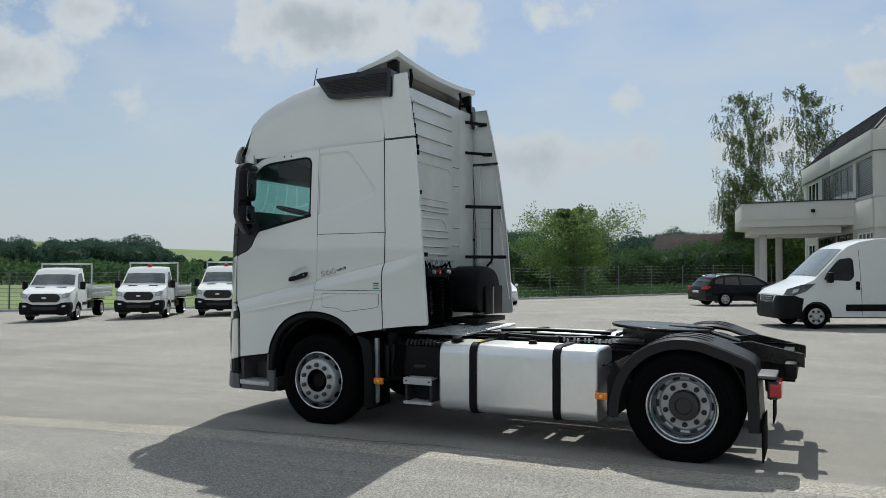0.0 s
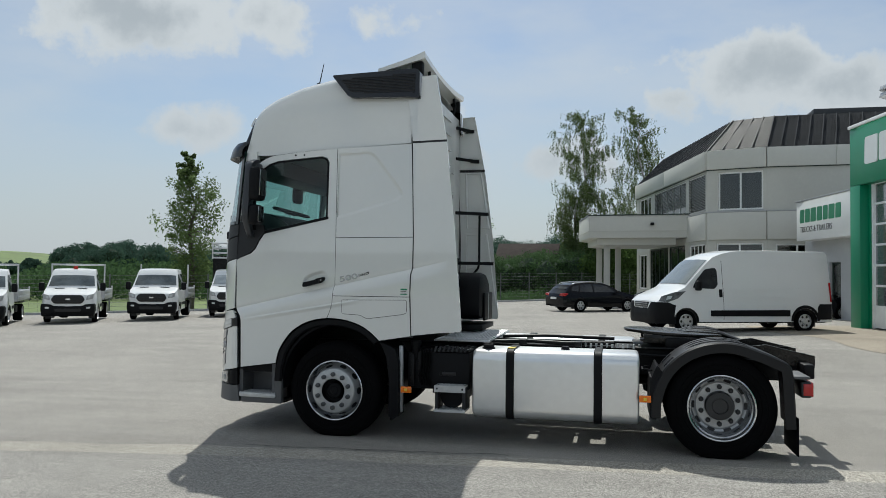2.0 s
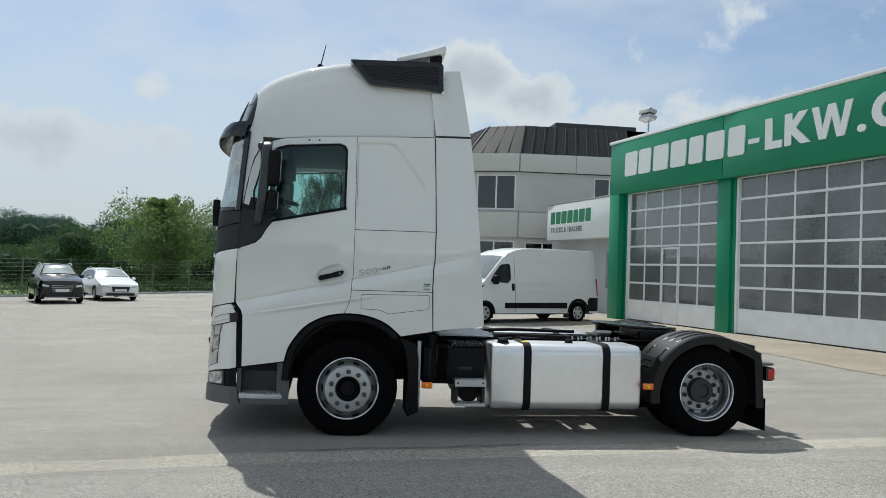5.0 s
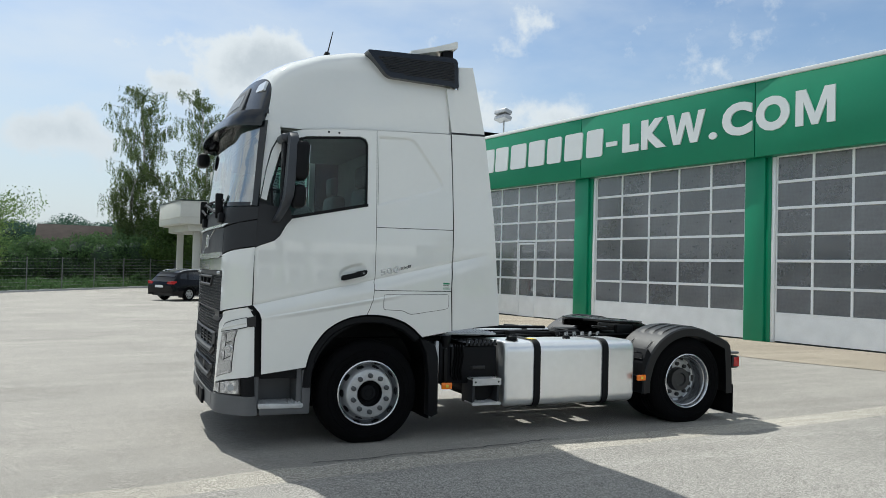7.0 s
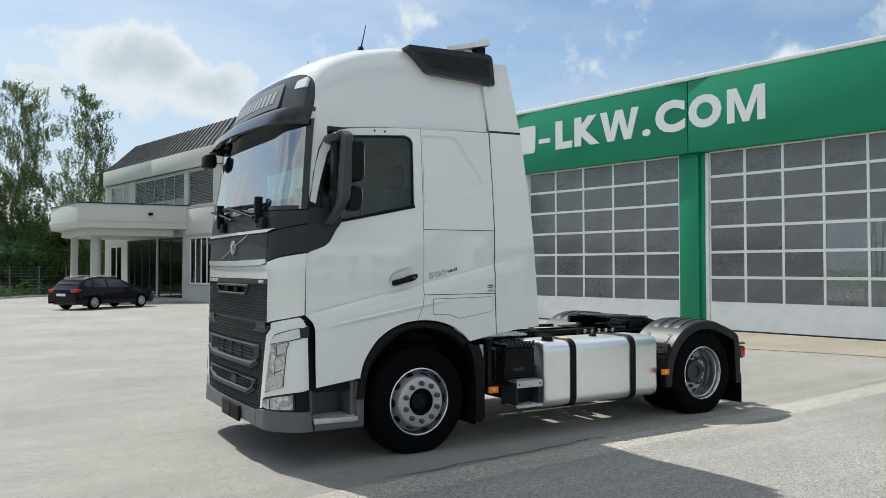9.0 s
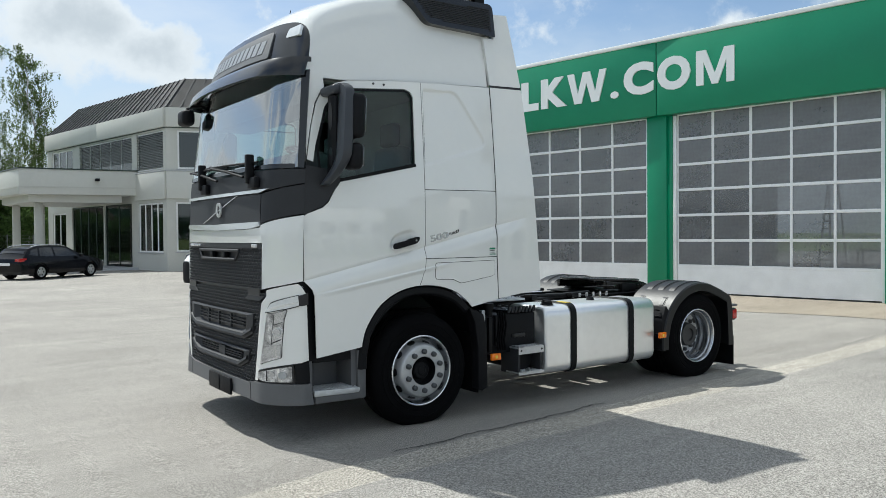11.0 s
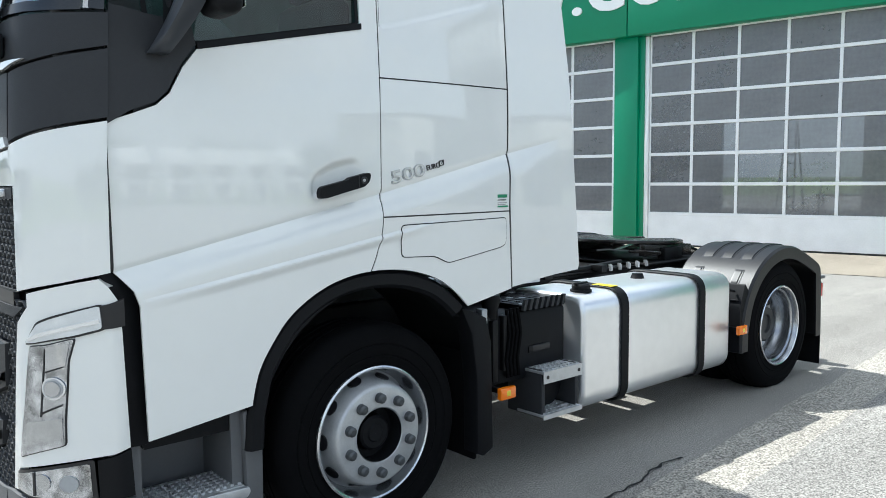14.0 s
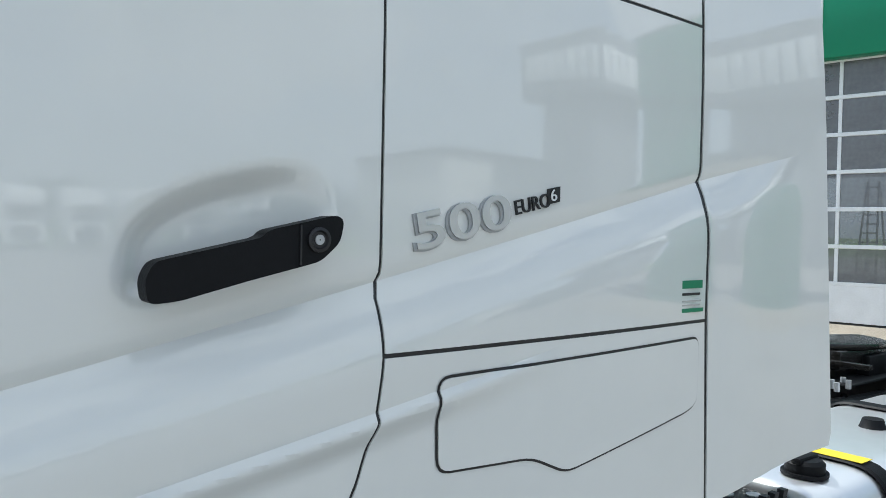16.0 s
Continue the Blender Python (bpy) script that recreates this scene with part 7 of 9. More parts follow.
for y in (0.62, F - 0.62):
    b = bmesh.new()
    box(b, -0.42, 0.10, y - 0.26, y + 0.26, 1.72, 1.90, 0.06, 3)
    box(b, 0.0, 0.16, y - 0.25, y + 0.25, 1.85, 2.50, 0.06, 3, Matrix.Translation((0, 0, 0)) @ Matrix.Rotation(radians(6), 4, "Y") @ Matrix.Translation((-0.2, 0, 0)))
    box(b, 0.06, 0.15, y - 0.14, y + 0.14, 2.50, 2.72, 0.04, 3)
    part("seat", b, INTERIOR, tractor, "dark high-backed driver's seat")
part("sleeper_wall", boxes((0.30, 0.34, 0.14, F - 0.14, 1.25, 2.98)), INT_LIGHT, tractor, "grey sleeper wall")
part("headliner", boxes((-1.0, 0.34, 0.14, F - 0.14, 2.94, 2.965), bevel=0.004), INT_LIGHT, tractor, "grey headliner")
part("door_lining", boxes((-0.95, 0.04, 0.09, 0.14, 1.25, 2.10)), INTERIOR, tractor)
part("door_lining", boxes((-0.95, 0.04, F - 0.14, F - 0.09, 1.25, 2.10)), INTERIOR, tractor)
q = bmesh.new()
tube(q, [(-0.52, 1.55, 2.35), (-0.62, 1.5, 2.40), (-0.85, 1.45, 2.48)], 0.015, 6)
part("interior_shelf", boxes((-1.02, -0.62, 0.2, F - 0.2, 2.74, 2.93), bevel=0.03), INTERIOR, tractor, "dark overhead shelf")
q.free()


# ---- office ----
RENDER_W = mat("office_render", (0.53, 0.53, 0.49), 0.75, var=0.06, scale=0.6, bump=0.1, bscale=30)
BAND_W = mat("office_panel", (0.57, 0.57, 0.53), 0.6, var=0.05, scale=0.5)
ROOF_M = mat("dark_seam_roof", (0.036, 0.039, 0.044), 0.5, metal=0.0, var=0.25, scale=0.8)
FRAME_W = mat("window_frame_white", (0.82, 0.83, 0.82), 0.4, var=0.04)
FRAME_G = mat("dark_green_frame", (0.012, 0.03, 0.022), 0.35, var=0.1)
BLIND = mat("grey_blind", (0.16, 0.16, 0.155), 0.5, metal=0.3, var=0.15, scale=2)
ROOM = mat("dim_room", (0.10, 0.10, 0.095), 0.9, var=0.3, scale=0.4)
ANNEX_W = mat("grey_render", (0.42, 0.43, 0.44), 0.8, var=0.08, scale=0.8, bump=0.1, bscale=40)
Z0 = -0.10
DARK_GREY = mat("dim_pane", (0.02, 0.022, 0.025), 0.15, var=0.2)
office = thing("office_building", "two-storey white office building with dark seamed mansard roof", "building")


def along(p, q):
    """A frame on a wall: local x from p to q, y into the house, z up."""
    p, q = Vector((*p, 0)), Vector((*q, 0))
    d = (q - p).normalized()
    return Matrix.Translation(p) @ Matrix(((d.x, -d.y, 0, 0), (d.y, d.x, 0, 0), (0, 0, 1, 0), (0, 0, 0, 1))), (q - p).length


def pierced(name, m, length, z0, z1, y0, y1, holes, material, parent, label=""):
    """A wall with real openings: (u0, u1, z0, z1)."""
    us = sorted({0.0, length, *[h[0] for h in holes], *[h[1] for h in holes]})
    zs = sorted({z0, z1, *[h[2] for h in holes], *[h[3] for h in holes]})
    made = []
    for a, c in zip(us, us[1:]):
        k = 0
        while k < len(zs) - 1:
            if any(h[0] < (a + c) / 2 < h[1] and h[2] < (zs[k] + zs[k + 1]) / 2 < h[3] for h in holes):
                k += 1
                continue
            e = k
            while e + 1 < len(zs) - 1 and not any(h[0] < (a + c) / 2 < h[1] and h[2] < (zs[e + 1] + zs[e + 2]) / 2 < h[3] for h in holes):
                e += 1
            b = boxes((a, c, y0, y1, zs[k], zs[e + 1]))
            bmesh.ops.transform(b, matrix=m, verts=b.verts)
            made.append(part(name, b, material, parent, label))
            k = e + 1
    return made


def window(m, u0, u1, z0, z1, lights, parent, surround=FRAME_W, deep=0.12, blind=0.0, glass_m=None, bar=0.085):
    w = new("window")
    w.parent = parent
    b = bmesh.new()
    for r in ((u0, u0 + bar, z0, z1), (u1 - bar, u1, z0, z1), (u0 + bar, u1 - bar, z1 - bar, z1), (u0 + bar, u1 - bar, z0, z0 + bar)):
        box(b, r[0], r[1], deep, deep + 0.07, r[2], r[3], 0.006, 1)
    for k in range(1, lights):
        u = u0 + (u1 - u0) * k / lights
        box(b, u - bar / 2, u + bar / 2, deep + 0.002, deep + 0.07, z0 + bar, z1 - bar, 0.006, 1)
    bmesh.ops.transform(b, matrix=m, verts=b.verts)
    part("window_frame", b, surround, w)
    b = boxes((u0 + bar, u1 - bar, deep + 0.03, deep + 0.04, z0 + bar, z1 - bar))
    bmesh.ops.transform(b, matrix=m, verts=b.verts)
    part("pane", b, glass_m or OFFICE_GLASS, w)
    b = boxes((u0 - 0.06, u1 + 0.06, -0.05, deep, z0 - 0.05, z0), bevel=0.006)
    bmesh.ops.transform(b, matrix=m, verts=b.verts)
    part("sill", b, ANNEX_W, w)
    if blind:
        n = int((z1 - z0) * blind / 0.085)
        for k in range(n):
            z = z1 - bar - k * 0.085
            b = boxes((u0 + 0.02, u1 - 0.02, deep - 0.075, deep - 0.02, z - 0.016, z))
            bmesh.ops.transform(b, matrix=m, verts=b.verts)
            part("blind_slat", b, BLIND, w, "grey louvre blind slat")


PTS = [(4.3, 51.0), (7.5, 35.0), (10.25, 34.0), (16.5, 33.5)]
bays = [
    [(0.8, 4.2, 5.3, 7.25, 3, 0.0), (5.3, 12.4, 5.3, 7.25, 5, 0.72), (13.0, 16.0, 5.3, 7.25, 1, 1.0),
     (0.8, 3.0, 0.9, 3.3, 2, 0.0), (4.0, 8.6, 0.05, 3.6, 4, 0.0), (8.8, 12.3, 0.05, 3.6, 2, 0.0), (13.1, 15.9, 0.95, 3.55, 4, 0.0)],
    [(0.55, 2.75, 5.25, 7.22, 2, 0.0), (0.45, 2.75, 1.0, 3.55, 2, 0.0)],
    [(4.2, 6.0, 5.3, 7.2, 2, 0.0), (0.4, 2.4, 1.0, 3.5, 2, 0.0)],
]
for n, (p, q) in enumerate(zip(PTS, PTS[1:])):
    m, L = along(p, q)
    m = Matrix.Translation((0, 0, Z0)) @ m
    holes = [r[:4] for r in bays[n]]
    pierced("wall", m, L, 0.0, 7.38, 0.0, 0.3, holes, RENDER_W, office, "off-white rendered wall")
    pieces = [(0.0, L)] if L < 6.5 and n != 2 else [(0, L / 2), (L / 2, L)]
    for a, c in pieces:
        for z0, z1, out, nm in ((7.38, 8.36, 0.16, "parapet_panel"), (3.72, 5.12, 0.12, "spandrel_panel")):
            if nm == "spandrel_panel" and n == 0:
                a2 = max(a, 12.9)
                if c <= a2:
                    continue
                b = boxes((a2 + 0.01, c - 0.01, -out, -0.003, z0, z1), bevel=0.012)
            else:
                b = boxes((a + 0.01, c - 0.01, -out, 0.28 if nm == "parapet_panel" else -0.003, z0, z1), bevel=0.012)
            bmesh.ops.transform(b, matrix=m, verts=b.verts)
            part(nm, b, BAND_W, office, "smooth off-white facade panel")
    b = boxes((0.0, L, -0.14, -0.003, 5.125, 5.19), bevel=0.006)
    bmesh.ops.transform(b, matrix=m, verts=b.verts)
    part("string_course", b, ANNEX_W, office)
    b = boxes((0.0, L, -0.06, 0.25, 7.34, 7.378))
    bmesh.ops.transform(b, matrix=m, verts=b.verts)
    part("lintel", b, FRAME_G, office)
    for u0, u1, z0, z1, k, bl in bays[n]:
        door_like = z0 < 0.2
        window(m, u0, u1, z0, z1, k, office, FRAME_G if door_like else FRAME_W, 0.06, bl)
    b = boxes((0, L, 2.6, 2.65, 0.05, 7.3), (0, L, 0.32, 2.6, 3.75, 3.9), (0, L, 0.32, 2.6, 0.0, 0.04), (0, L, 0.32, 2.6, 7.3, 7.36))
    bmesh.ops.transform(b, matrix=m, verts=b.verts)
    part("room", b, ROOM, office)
# mansard roof with standing seams
EAVE, RIDGE = [], []
cen = Vector((13.0, 46.0))
inset = [(6.2, 50.4), (9.0, 36.6), (10.9, 35.6), (16.8, 35.2)]
seam_b, roof_b = bmesh.new(), bmesh.new()
for k in range(3):
    p, q = Vector((*PTS[k], Z0 + 8.37)), Vector((*PTS[k + 1], Z0 + 8.37))
    r, s = Vector((*inset[k], Z0 + 10.25)), Vector((*inset[k + 1], Z0 + 10.25))
    vs = [roof_b.verts.new(v) for v in (p, q, s, r)]
    roof_b.faces.new(vs)
    n = max(3, int((q - p).length / 0.62))
    nrm = (q - p).cross(r - p).normalized()
    for j in range(n + 1):
        a, c = p.lerp(q, j / n), r.lerp(s, j / n)
        d = (q - p).normalized() * 0.022
        u = [seam_b.verts.new(v) for v in (a - d, a + d, c + d, c - d, a - d + nrm * 0.05, a + d + nrm * 0.05, c + d + nrm * 0.05, c - d + nrm * 0.05)]
        for qd in ((4, 5, 6, 7), (0, 1, 5, 4), (1, 2, 6, 5), (2, 3, 7, 6), (3, 0, 4, 7)):
            seam_b.faces.new([u[i] for i in qd])
top = [roof_b.verts.new((*v, Z0 + 10.25)) for v in inset + [(30, 36), (30, 52)]]
roof_b.faces.new(top)
e1 = [roof_b.verts.new(v) for v in ((4.3, 51.0, Z0 + 8.37), (6.2, 50.4, Z0 + 10.25), (30, 52, Z0 + 10.25), (30, 55, Z0 + 8.37))]
roof_b.faces.new(e1)
bmesh.ops.solidify(roof_b, geom=roof_b.faces[:], thickness=0.06)
part("mansard_roof", roof_b, ROOF_M, office, "dark metal mansard roof")
part("roof_seam", seam_b, ROOF_M, office, "standing seams")
part("roof_hatch", boxes((13.0, 18.0, 36.5, 40.0, Z0 + 10.25, Z0 + 10.75), bevel=0.05), ROOF_M, office)
b = boxes((4.35, 30, 51.0, 51.3, Z0, 8.3), (29.7, 30, 33.6, 51.0, Z0, 8.3), (16.5, 30, 33.4, 33.7, Z0, 8.3))
part("rear_wall", b, RENDER_W, office)
# canopy on columns
CAN = [(6.85, 38.15), (1.27, 38.9), (0.45, 44.3), (1.2, 46.6), (5.25, 47.0)]
can = bmesh.new()
part("canopy_fascia", prism(CAN, "z", Z0 + 4.0, Z0 + 5.30, 0.02), BAND_W, office, "off-white faceted canopy")
part("canopy_line", prism(offset_poly(CAN, -0.03), "z", Z0 + 4.36, Z0 + 4.42), RENDER_W, office)
part("canopy_cap", prism(offset_poly(CAN, -0.05), "z", Z0 + 5.305, Z0 + 5.36), FRAME_G, office, "dark metal capping")
part("canopy_soffit", prism(offset_poly(CAN, 0.55), "z", Z0 + 3.62, Z0 + 3.995), BAND_W, office)
can.free()
for x, y in ((1.75, 44.6), (2.95, 44.2), (2.3, 40.2)):
    part("column", boxes((x - 0.19, x + 0.19, y - 0.19, y + 0.19, Z0, Z0 + 3.62), bevel=0.02), RENDER_W, office, "square white canopy column")
part("entrance_plinth", prism([(7.0, 38.2), (2.2, 38.9), (1.4, 44.5), (2.0, 46.6), (5.2, 46.8)], "z", Z0 - 0.1, Z0 + 0.13, 0.02), ANNEX_W, office, "low grey entrance step")
part("flood_lamp", boxes((4.75, 4.95, 38.10, 38.42, Z0 + 4.72, Z0 + 4.86), bevel=0.02), BLACK_PL, office, "small black floodlight")

# ---- annex with sign ----
annex = thing("annex", "low grey link building with a white sign box", "building")
m, L = along((11.45, 31.4), (13.0, 21.9))
m = Matrix.Translation((0, 0, -0.02)) @ m
pierced("wall", m, L, -0.1, 5.1, 0.0, 0.3, [(5.6, 6.7, 1.15, 2.75), (2.6, 3.7, 0.02, 2.4)], ANNEX_W, annex, "grey rendered wall")
window(m, 5.6, 6.7, 1.15, 2.75, 2, annex)
window(m, 2.6, 3.7, 0.02, 2.4, 1, annex, FRAME_G)
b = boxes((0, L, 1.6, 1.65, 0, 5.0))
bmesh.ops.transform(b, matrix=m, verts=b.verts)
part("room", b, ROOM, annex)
b = boxes((0.0, L, 0.3, 9.0, 5.0, 5.12))
bmesh.ops.transform(b, matrix=m, verts=b.verts)
part("flat_roof", b, STEEL, annex)
ms, LS = along((10.88, 30.4), (12.0, 23.2))
b = boxes((0.0, LS, 0.0, 1.2, 3.36, 5.1), bevel=0.015)
bmesh.ops.transform(b, matrix=ms, verts=b.verts)
sb = part("sign_box", b, PAPER_W, annex, "white illuminated sign box with green and grey lettering")
b = boxes((-0.04, LS, -0.05, 1.2, 5.103, 5.17), bevel=0.01)
bmesh.ops.transform(b, matrix=ms, verts=b.verts)
part("sign_cap", b, STEEL, sb)
u = 0.42
for w in (0.50, 0.50, 0.56, 0.54, 0.46, 0.56, 0.50):
    b = prism(rounded([(u, 4.14), (u + w - 0.02, 4.14), (u + w, 4.74), (u + 0.03, 4.74)], 0.07), "y", -0.02, -0.003)
    bmesh.ops.transform(b, matrix=ms, verts=b.verts)
    part("sign_block", b, DECAL_GREEN, sb, "green sign block")
    u += w + 0.09
writing("TRUCKS & TRAILERS", 0.36, ms @ Matrix.Translation((0.42, -0.006, 3.72)) @ Matrix.Rotation(radians(90), 4, "X"), TEXT_DARK, "sign_text", sb, thick=0.004, width=1.02)

# floodlight on the workshop roof
fl = thing("roof_floodlight", "pair of grey floodlights on a short mast", "lamp")
b = bmesh.new()
rod(b, (11.35, 19.2, 6.80), (11.35, 19.2, 7.62), 0.03, 10)
part("mast", b, STEEL, fl)
for dz in (7.50, 7.72):
    b = boxes((-0.22, 0.12, -0.36, 0.36, -0.08, 0.08), bevel=0.02)
    bmesh.ops.transform(b, matrix=pose(11.35, 19.2, dz, 0, 18, 8), verts=b.verts)
    part("lamp_head", b, STEEL, fl)

# ---- fence ----
fence = thing("fence", "grey wire-mesh boundary fence on steel posts", "fence")
POST_M = mat("fence_grey", (0.13, 0.14, 0.14), 0.5, metal=0.4, var=0.15)
FL = (FENCE_B - FENCE_A).length + 14
post_mesh = None
s = 0.0
while s < FL:
    p = FENCE_A + FENCE_DIR * s
    z = land(p.x, p.y)
    b = bmesh.new()
    box(b, -0.03, 0.03, -0.03, 0.03, -0.1, 2.05, 0.006, 1)
    if post_mesh is None:
        o = part("post", b, POST_M, fence)
        post_mesh = o.data
    else:
        b.free()
        o = new("post", post_mesh)
        o.parent = fence
    o.matrix_basis = pose(p.x, p.y, rise(p.x, p.y) - 0.05)
    s += 2.52
wires = bmesh.new()
def wire(a, c, t):
    d = (c - a).normalized()
    u = d.orthogonal().normalized() * t
    w = d.cross(u).normalized() * t
    r = [[wires.verts.new(q + k) for k in (u, w, -u, -w)] for q in (a, c)]
    for k in range(4):
        wires.faces.new((r[0][k], r[0][(k + 1) % 4], r[1][(k + 1) % 4], r[1][k]))
for k in range(10):
    z = 0.12 + k * 0.2
    for j in range(int(FL / 2.52)):
        p, q = FENCE_A + FENCE_DIR * (j * 2.52), FENCE_A + FENCE_DIR * ((j + 1) * 2.52)
        wire(Vector((p.x, p.y, rise(p.x, p.y) + z)), Vector((q.x, q.y, rise(q.x, q.y) + z)), 0.008)
for j in range(int(FL / 0.2)):
    p = FENCE_A + FENCE_DIR * (j * 0.2)
    z = rise(p.x, p.y)
    wire(Vector((p.x, p.y, z + 0.1)), Vector((p.x, p.y, z + 1.95)), 0.0022)
tagged(part("wire_mesh", wires, POST_M, fence, keep=True), kind="stuff")
kerb = thing("kerb", "low concrete kerb along the fence", "kerb", kind="structure")
b = bmesh.new()
box(b, 0, 0.98, -0.07, 0.07, -0.1, 0.11, 0.01, 1)
first = part("kerb_stone", b, ANNEX_W, kerb)
for j in range(int(FL / 1.0)):
    p = FENCE_A + FENCE_DIR * j - FENCE_N * 0.55
    o = first if j == 0 else new("kerb_stone", first.data)
    o.parent = kerb
    o.matrix_basis = Matrix.Translation((p.x, p.y, rise(p.x, p.y))) @ Matrix.Rotation(math.atan2(FENCE_DIR.y, FENCE_DIR.x), 4, "Z")


# ---- across the yard, behind the walk: seen in the paint and the glass ----
YARD_GREY = mat("grey_cladding", (0.20, 0.21, 0.22), 0.5, var=0.1, scale=0.5)
depot = thing("depot_building", "low pale depot building across the yard", "building")
part("wall", boxes((28.0, 52.0, -46.0, -34.0, -0.1, 6.2), bevel=0.05), RENDER_W, depot)
part("flat_roof", boxes((27.7, 52.3, -46.3, -33.7, 6.203, 6.5), bevel=0.03), ROOF_M, depot)
for k in range(5):
    part("window", boxes((30.0 + k * 4.2, 32.6 + k * 4.2, -33.98, -33.93, 1.0, 3.4)), DARK_GREY, depot, "dark window")
pylon = thing("sign_tower", "tall grey tower with a broad sign board across the yard", "building")
part("tower", boxes((33.4, 39.4, -28.5, -23.0, -0.1, 9.0), bevel=0.05), YARD_GREY, pylon)
board = part("sign_board", boxes((32.0, 40.8, -29.6, -21.8, 9.003, 13.2), bevel=0.05), YARD_GREY, pylon, "grey sign board")
for k in range(7):
    part("sign_block", boxes((31.95, 32.0, -29.0 + k * 1.05, -28.2 + k * 1.05, 9.9, 12.2), bevel=0.02), PAPER_W, board, "white sign block")
    part("sign_block", boxes((32.6 + k * 1.15, 33.5 + k * 1.15, -21.8, -21.75, 9.9, 12.2), bevel=0.02), PAPER_W, board, "white sign block")


def yard_lorry(x, y):
    v = thing("parked_lorry", "white lorry parked in a row across the yard", "truck", Matrix.Translation((x, y, 0)), "parked lorries")
    part("cab", prism(rounded([(0.05, 0.45), (2.2, 0.45), (2.2, 3.5), (0.7, 3.55), (0.1, 2.3)], 0.12), "x", -1.22, 1.22, 0.05), VAN_WHITE, v)
    part("windscreen", prism([(2.205, 1.75), (2.225, 1.75), (2.225, 2.75), (2.205, 2.75)], "x", -1.1, 1.1), DARK_GREY, v, "dark windscreen")
    part("grille", prism([(2.205, 0.6), (2.225, 0.6), (2.225, 1.5), (2.205, 1.5)], "x", -0.9, 0.9), DARK_GREY, v, "dark grille")
    part("load_box", boxes((-1.25, 1.25, -6.2, -0.1, 0.95, 3.9), bevel=0.03), VAN_WHITE, v, "white box body")
    for wy in (1.2, -4.8):
        for wx in (-1.0, 1.0):
            q = bmesh.new()
            rod(q, (wx - 0.14, wy, 0.5), (wx + 0.14, wy, 0.5), 0.5, 20)
            part("wheel", q, RUBBER, v)


for k in range(7):
    yard_lorry(1.0 + k * 3.9, -52.0)


# ---- trees ----
def leaf(bm, c, size, way, rnd):
    a = Vector((rnd.uniform(-1, 1), rnd.uniform(-1, 1), rnd.uniform(-0.6, 0.9))).normalized()
    u = a.orthogonal().normalized()
    w = a.cross(u)
    t = rnd.uniform(0, 6.28)
    u, w = u * math.cos(t) + w * math.sin(t), w * math.cos(t) - u * math.sin(t)
    bm.append((c + u * size, c + w * size * 0.5, c - u * size, c - w * size * 0.5))


def quads_mesh(name, quads, material, parent, label="", kind=""):
    me = bpy.data.meshes.new(name)
    me.from_pydata([tuple(v) for q in quads for v in q], [], [tuple(range(4 * i, 4 * i + 4)) for i in range(len(quads))])
    me.materials.append(material)
    ob = new(name, me)
    ob.parent = parent
    if label:
        tagged(ob, label)
    if kind:
        tagged(ob, kind=kind)
    return ob


def tree(name, label, x, y, height, spread_r, trunk_h, material, bark, seed, limbs=16, per=260, size=0.11, droop=0.0, base=0.25):
    rnd = random.Random(seed)
    z0 = land(x, y) - 0.1
    t = thing(name, label, "tree", Matrix.Translation((x, y, z0)))
    b = bmesh.new()
    path = [Vector((rnd.uniform(-.1, .1) * k, rnd.uniform(-.1, .1) * k, height * 0.93 * k / 6)) for k in range(7)]
    r0 = 0.018 * height + 0.03
    for k in range(6):
        rod(b, path[k], path[k + 1], r0 * (1 - k / 6.3), 8, r0 * (1 - (k + 1) / 6.3))
    leaves = []
    for k in range(limbs):
        f = trunk_h / height + (1 - trunk_h / height) * (k + 0.4) / limbs
        zz = f * height * 0.93
        root = path[min(5, int(f * 6))].lerp(path[min(6, int(f * 6) + 1)], f * 6 % 1)
        a = k * 2.4 + rnd.uniform(-0.5, 0.5)
        prof = math.sin(math.pi * min(1.0, max(0.05, (f - trunk_h / height * 0.5) / (1.06 - trunk_h / height * 0.5))) ** 0.75)
        ln = spread_r * max(0.22, prof) * rnd.uniform(0.6, 1.25)
        tip = root + Vector((math.cos(a) * ln, math.sin(a) * ln, ln * rnd.uniform(0.25, 0.7) * (1 - droop)))
        rod(b, root, tip, r0 * 0.28 * (1.1 - f), 5, 0.01)
        for j in range(5):
            c = root.lerp(tip, 0.35 + 0.17 * j) + Vector((rnd.gauss(0, .22), rnd.gauss(0, .22), rnd.gauss(0, .2))) * ln * 0.55
            rr = ln * rnd.uniform(0.22, 0.40)
            for _ in range(per // 5):
                d = Vector((rnd.gauss(0, 1), rnd.gauss(0, 1), rnd.gauss(0, 1))).normalized() * rr * rnd.random() ** 0.4
                p = c + d
                if droop:
                    p.z -= droop * rnd.random() ** 1.5 * rr * 3.4
                    p.x += (c.x - p.x) * 0.3 * droop
                if p.z > base:
                    leaf(leaves, p, size * rnd.uniform(0.6, 1.3), None, rnd)
    part("trunk", b, bark, t)
    quads_mesh("crown", leaves, material, t)
    return t


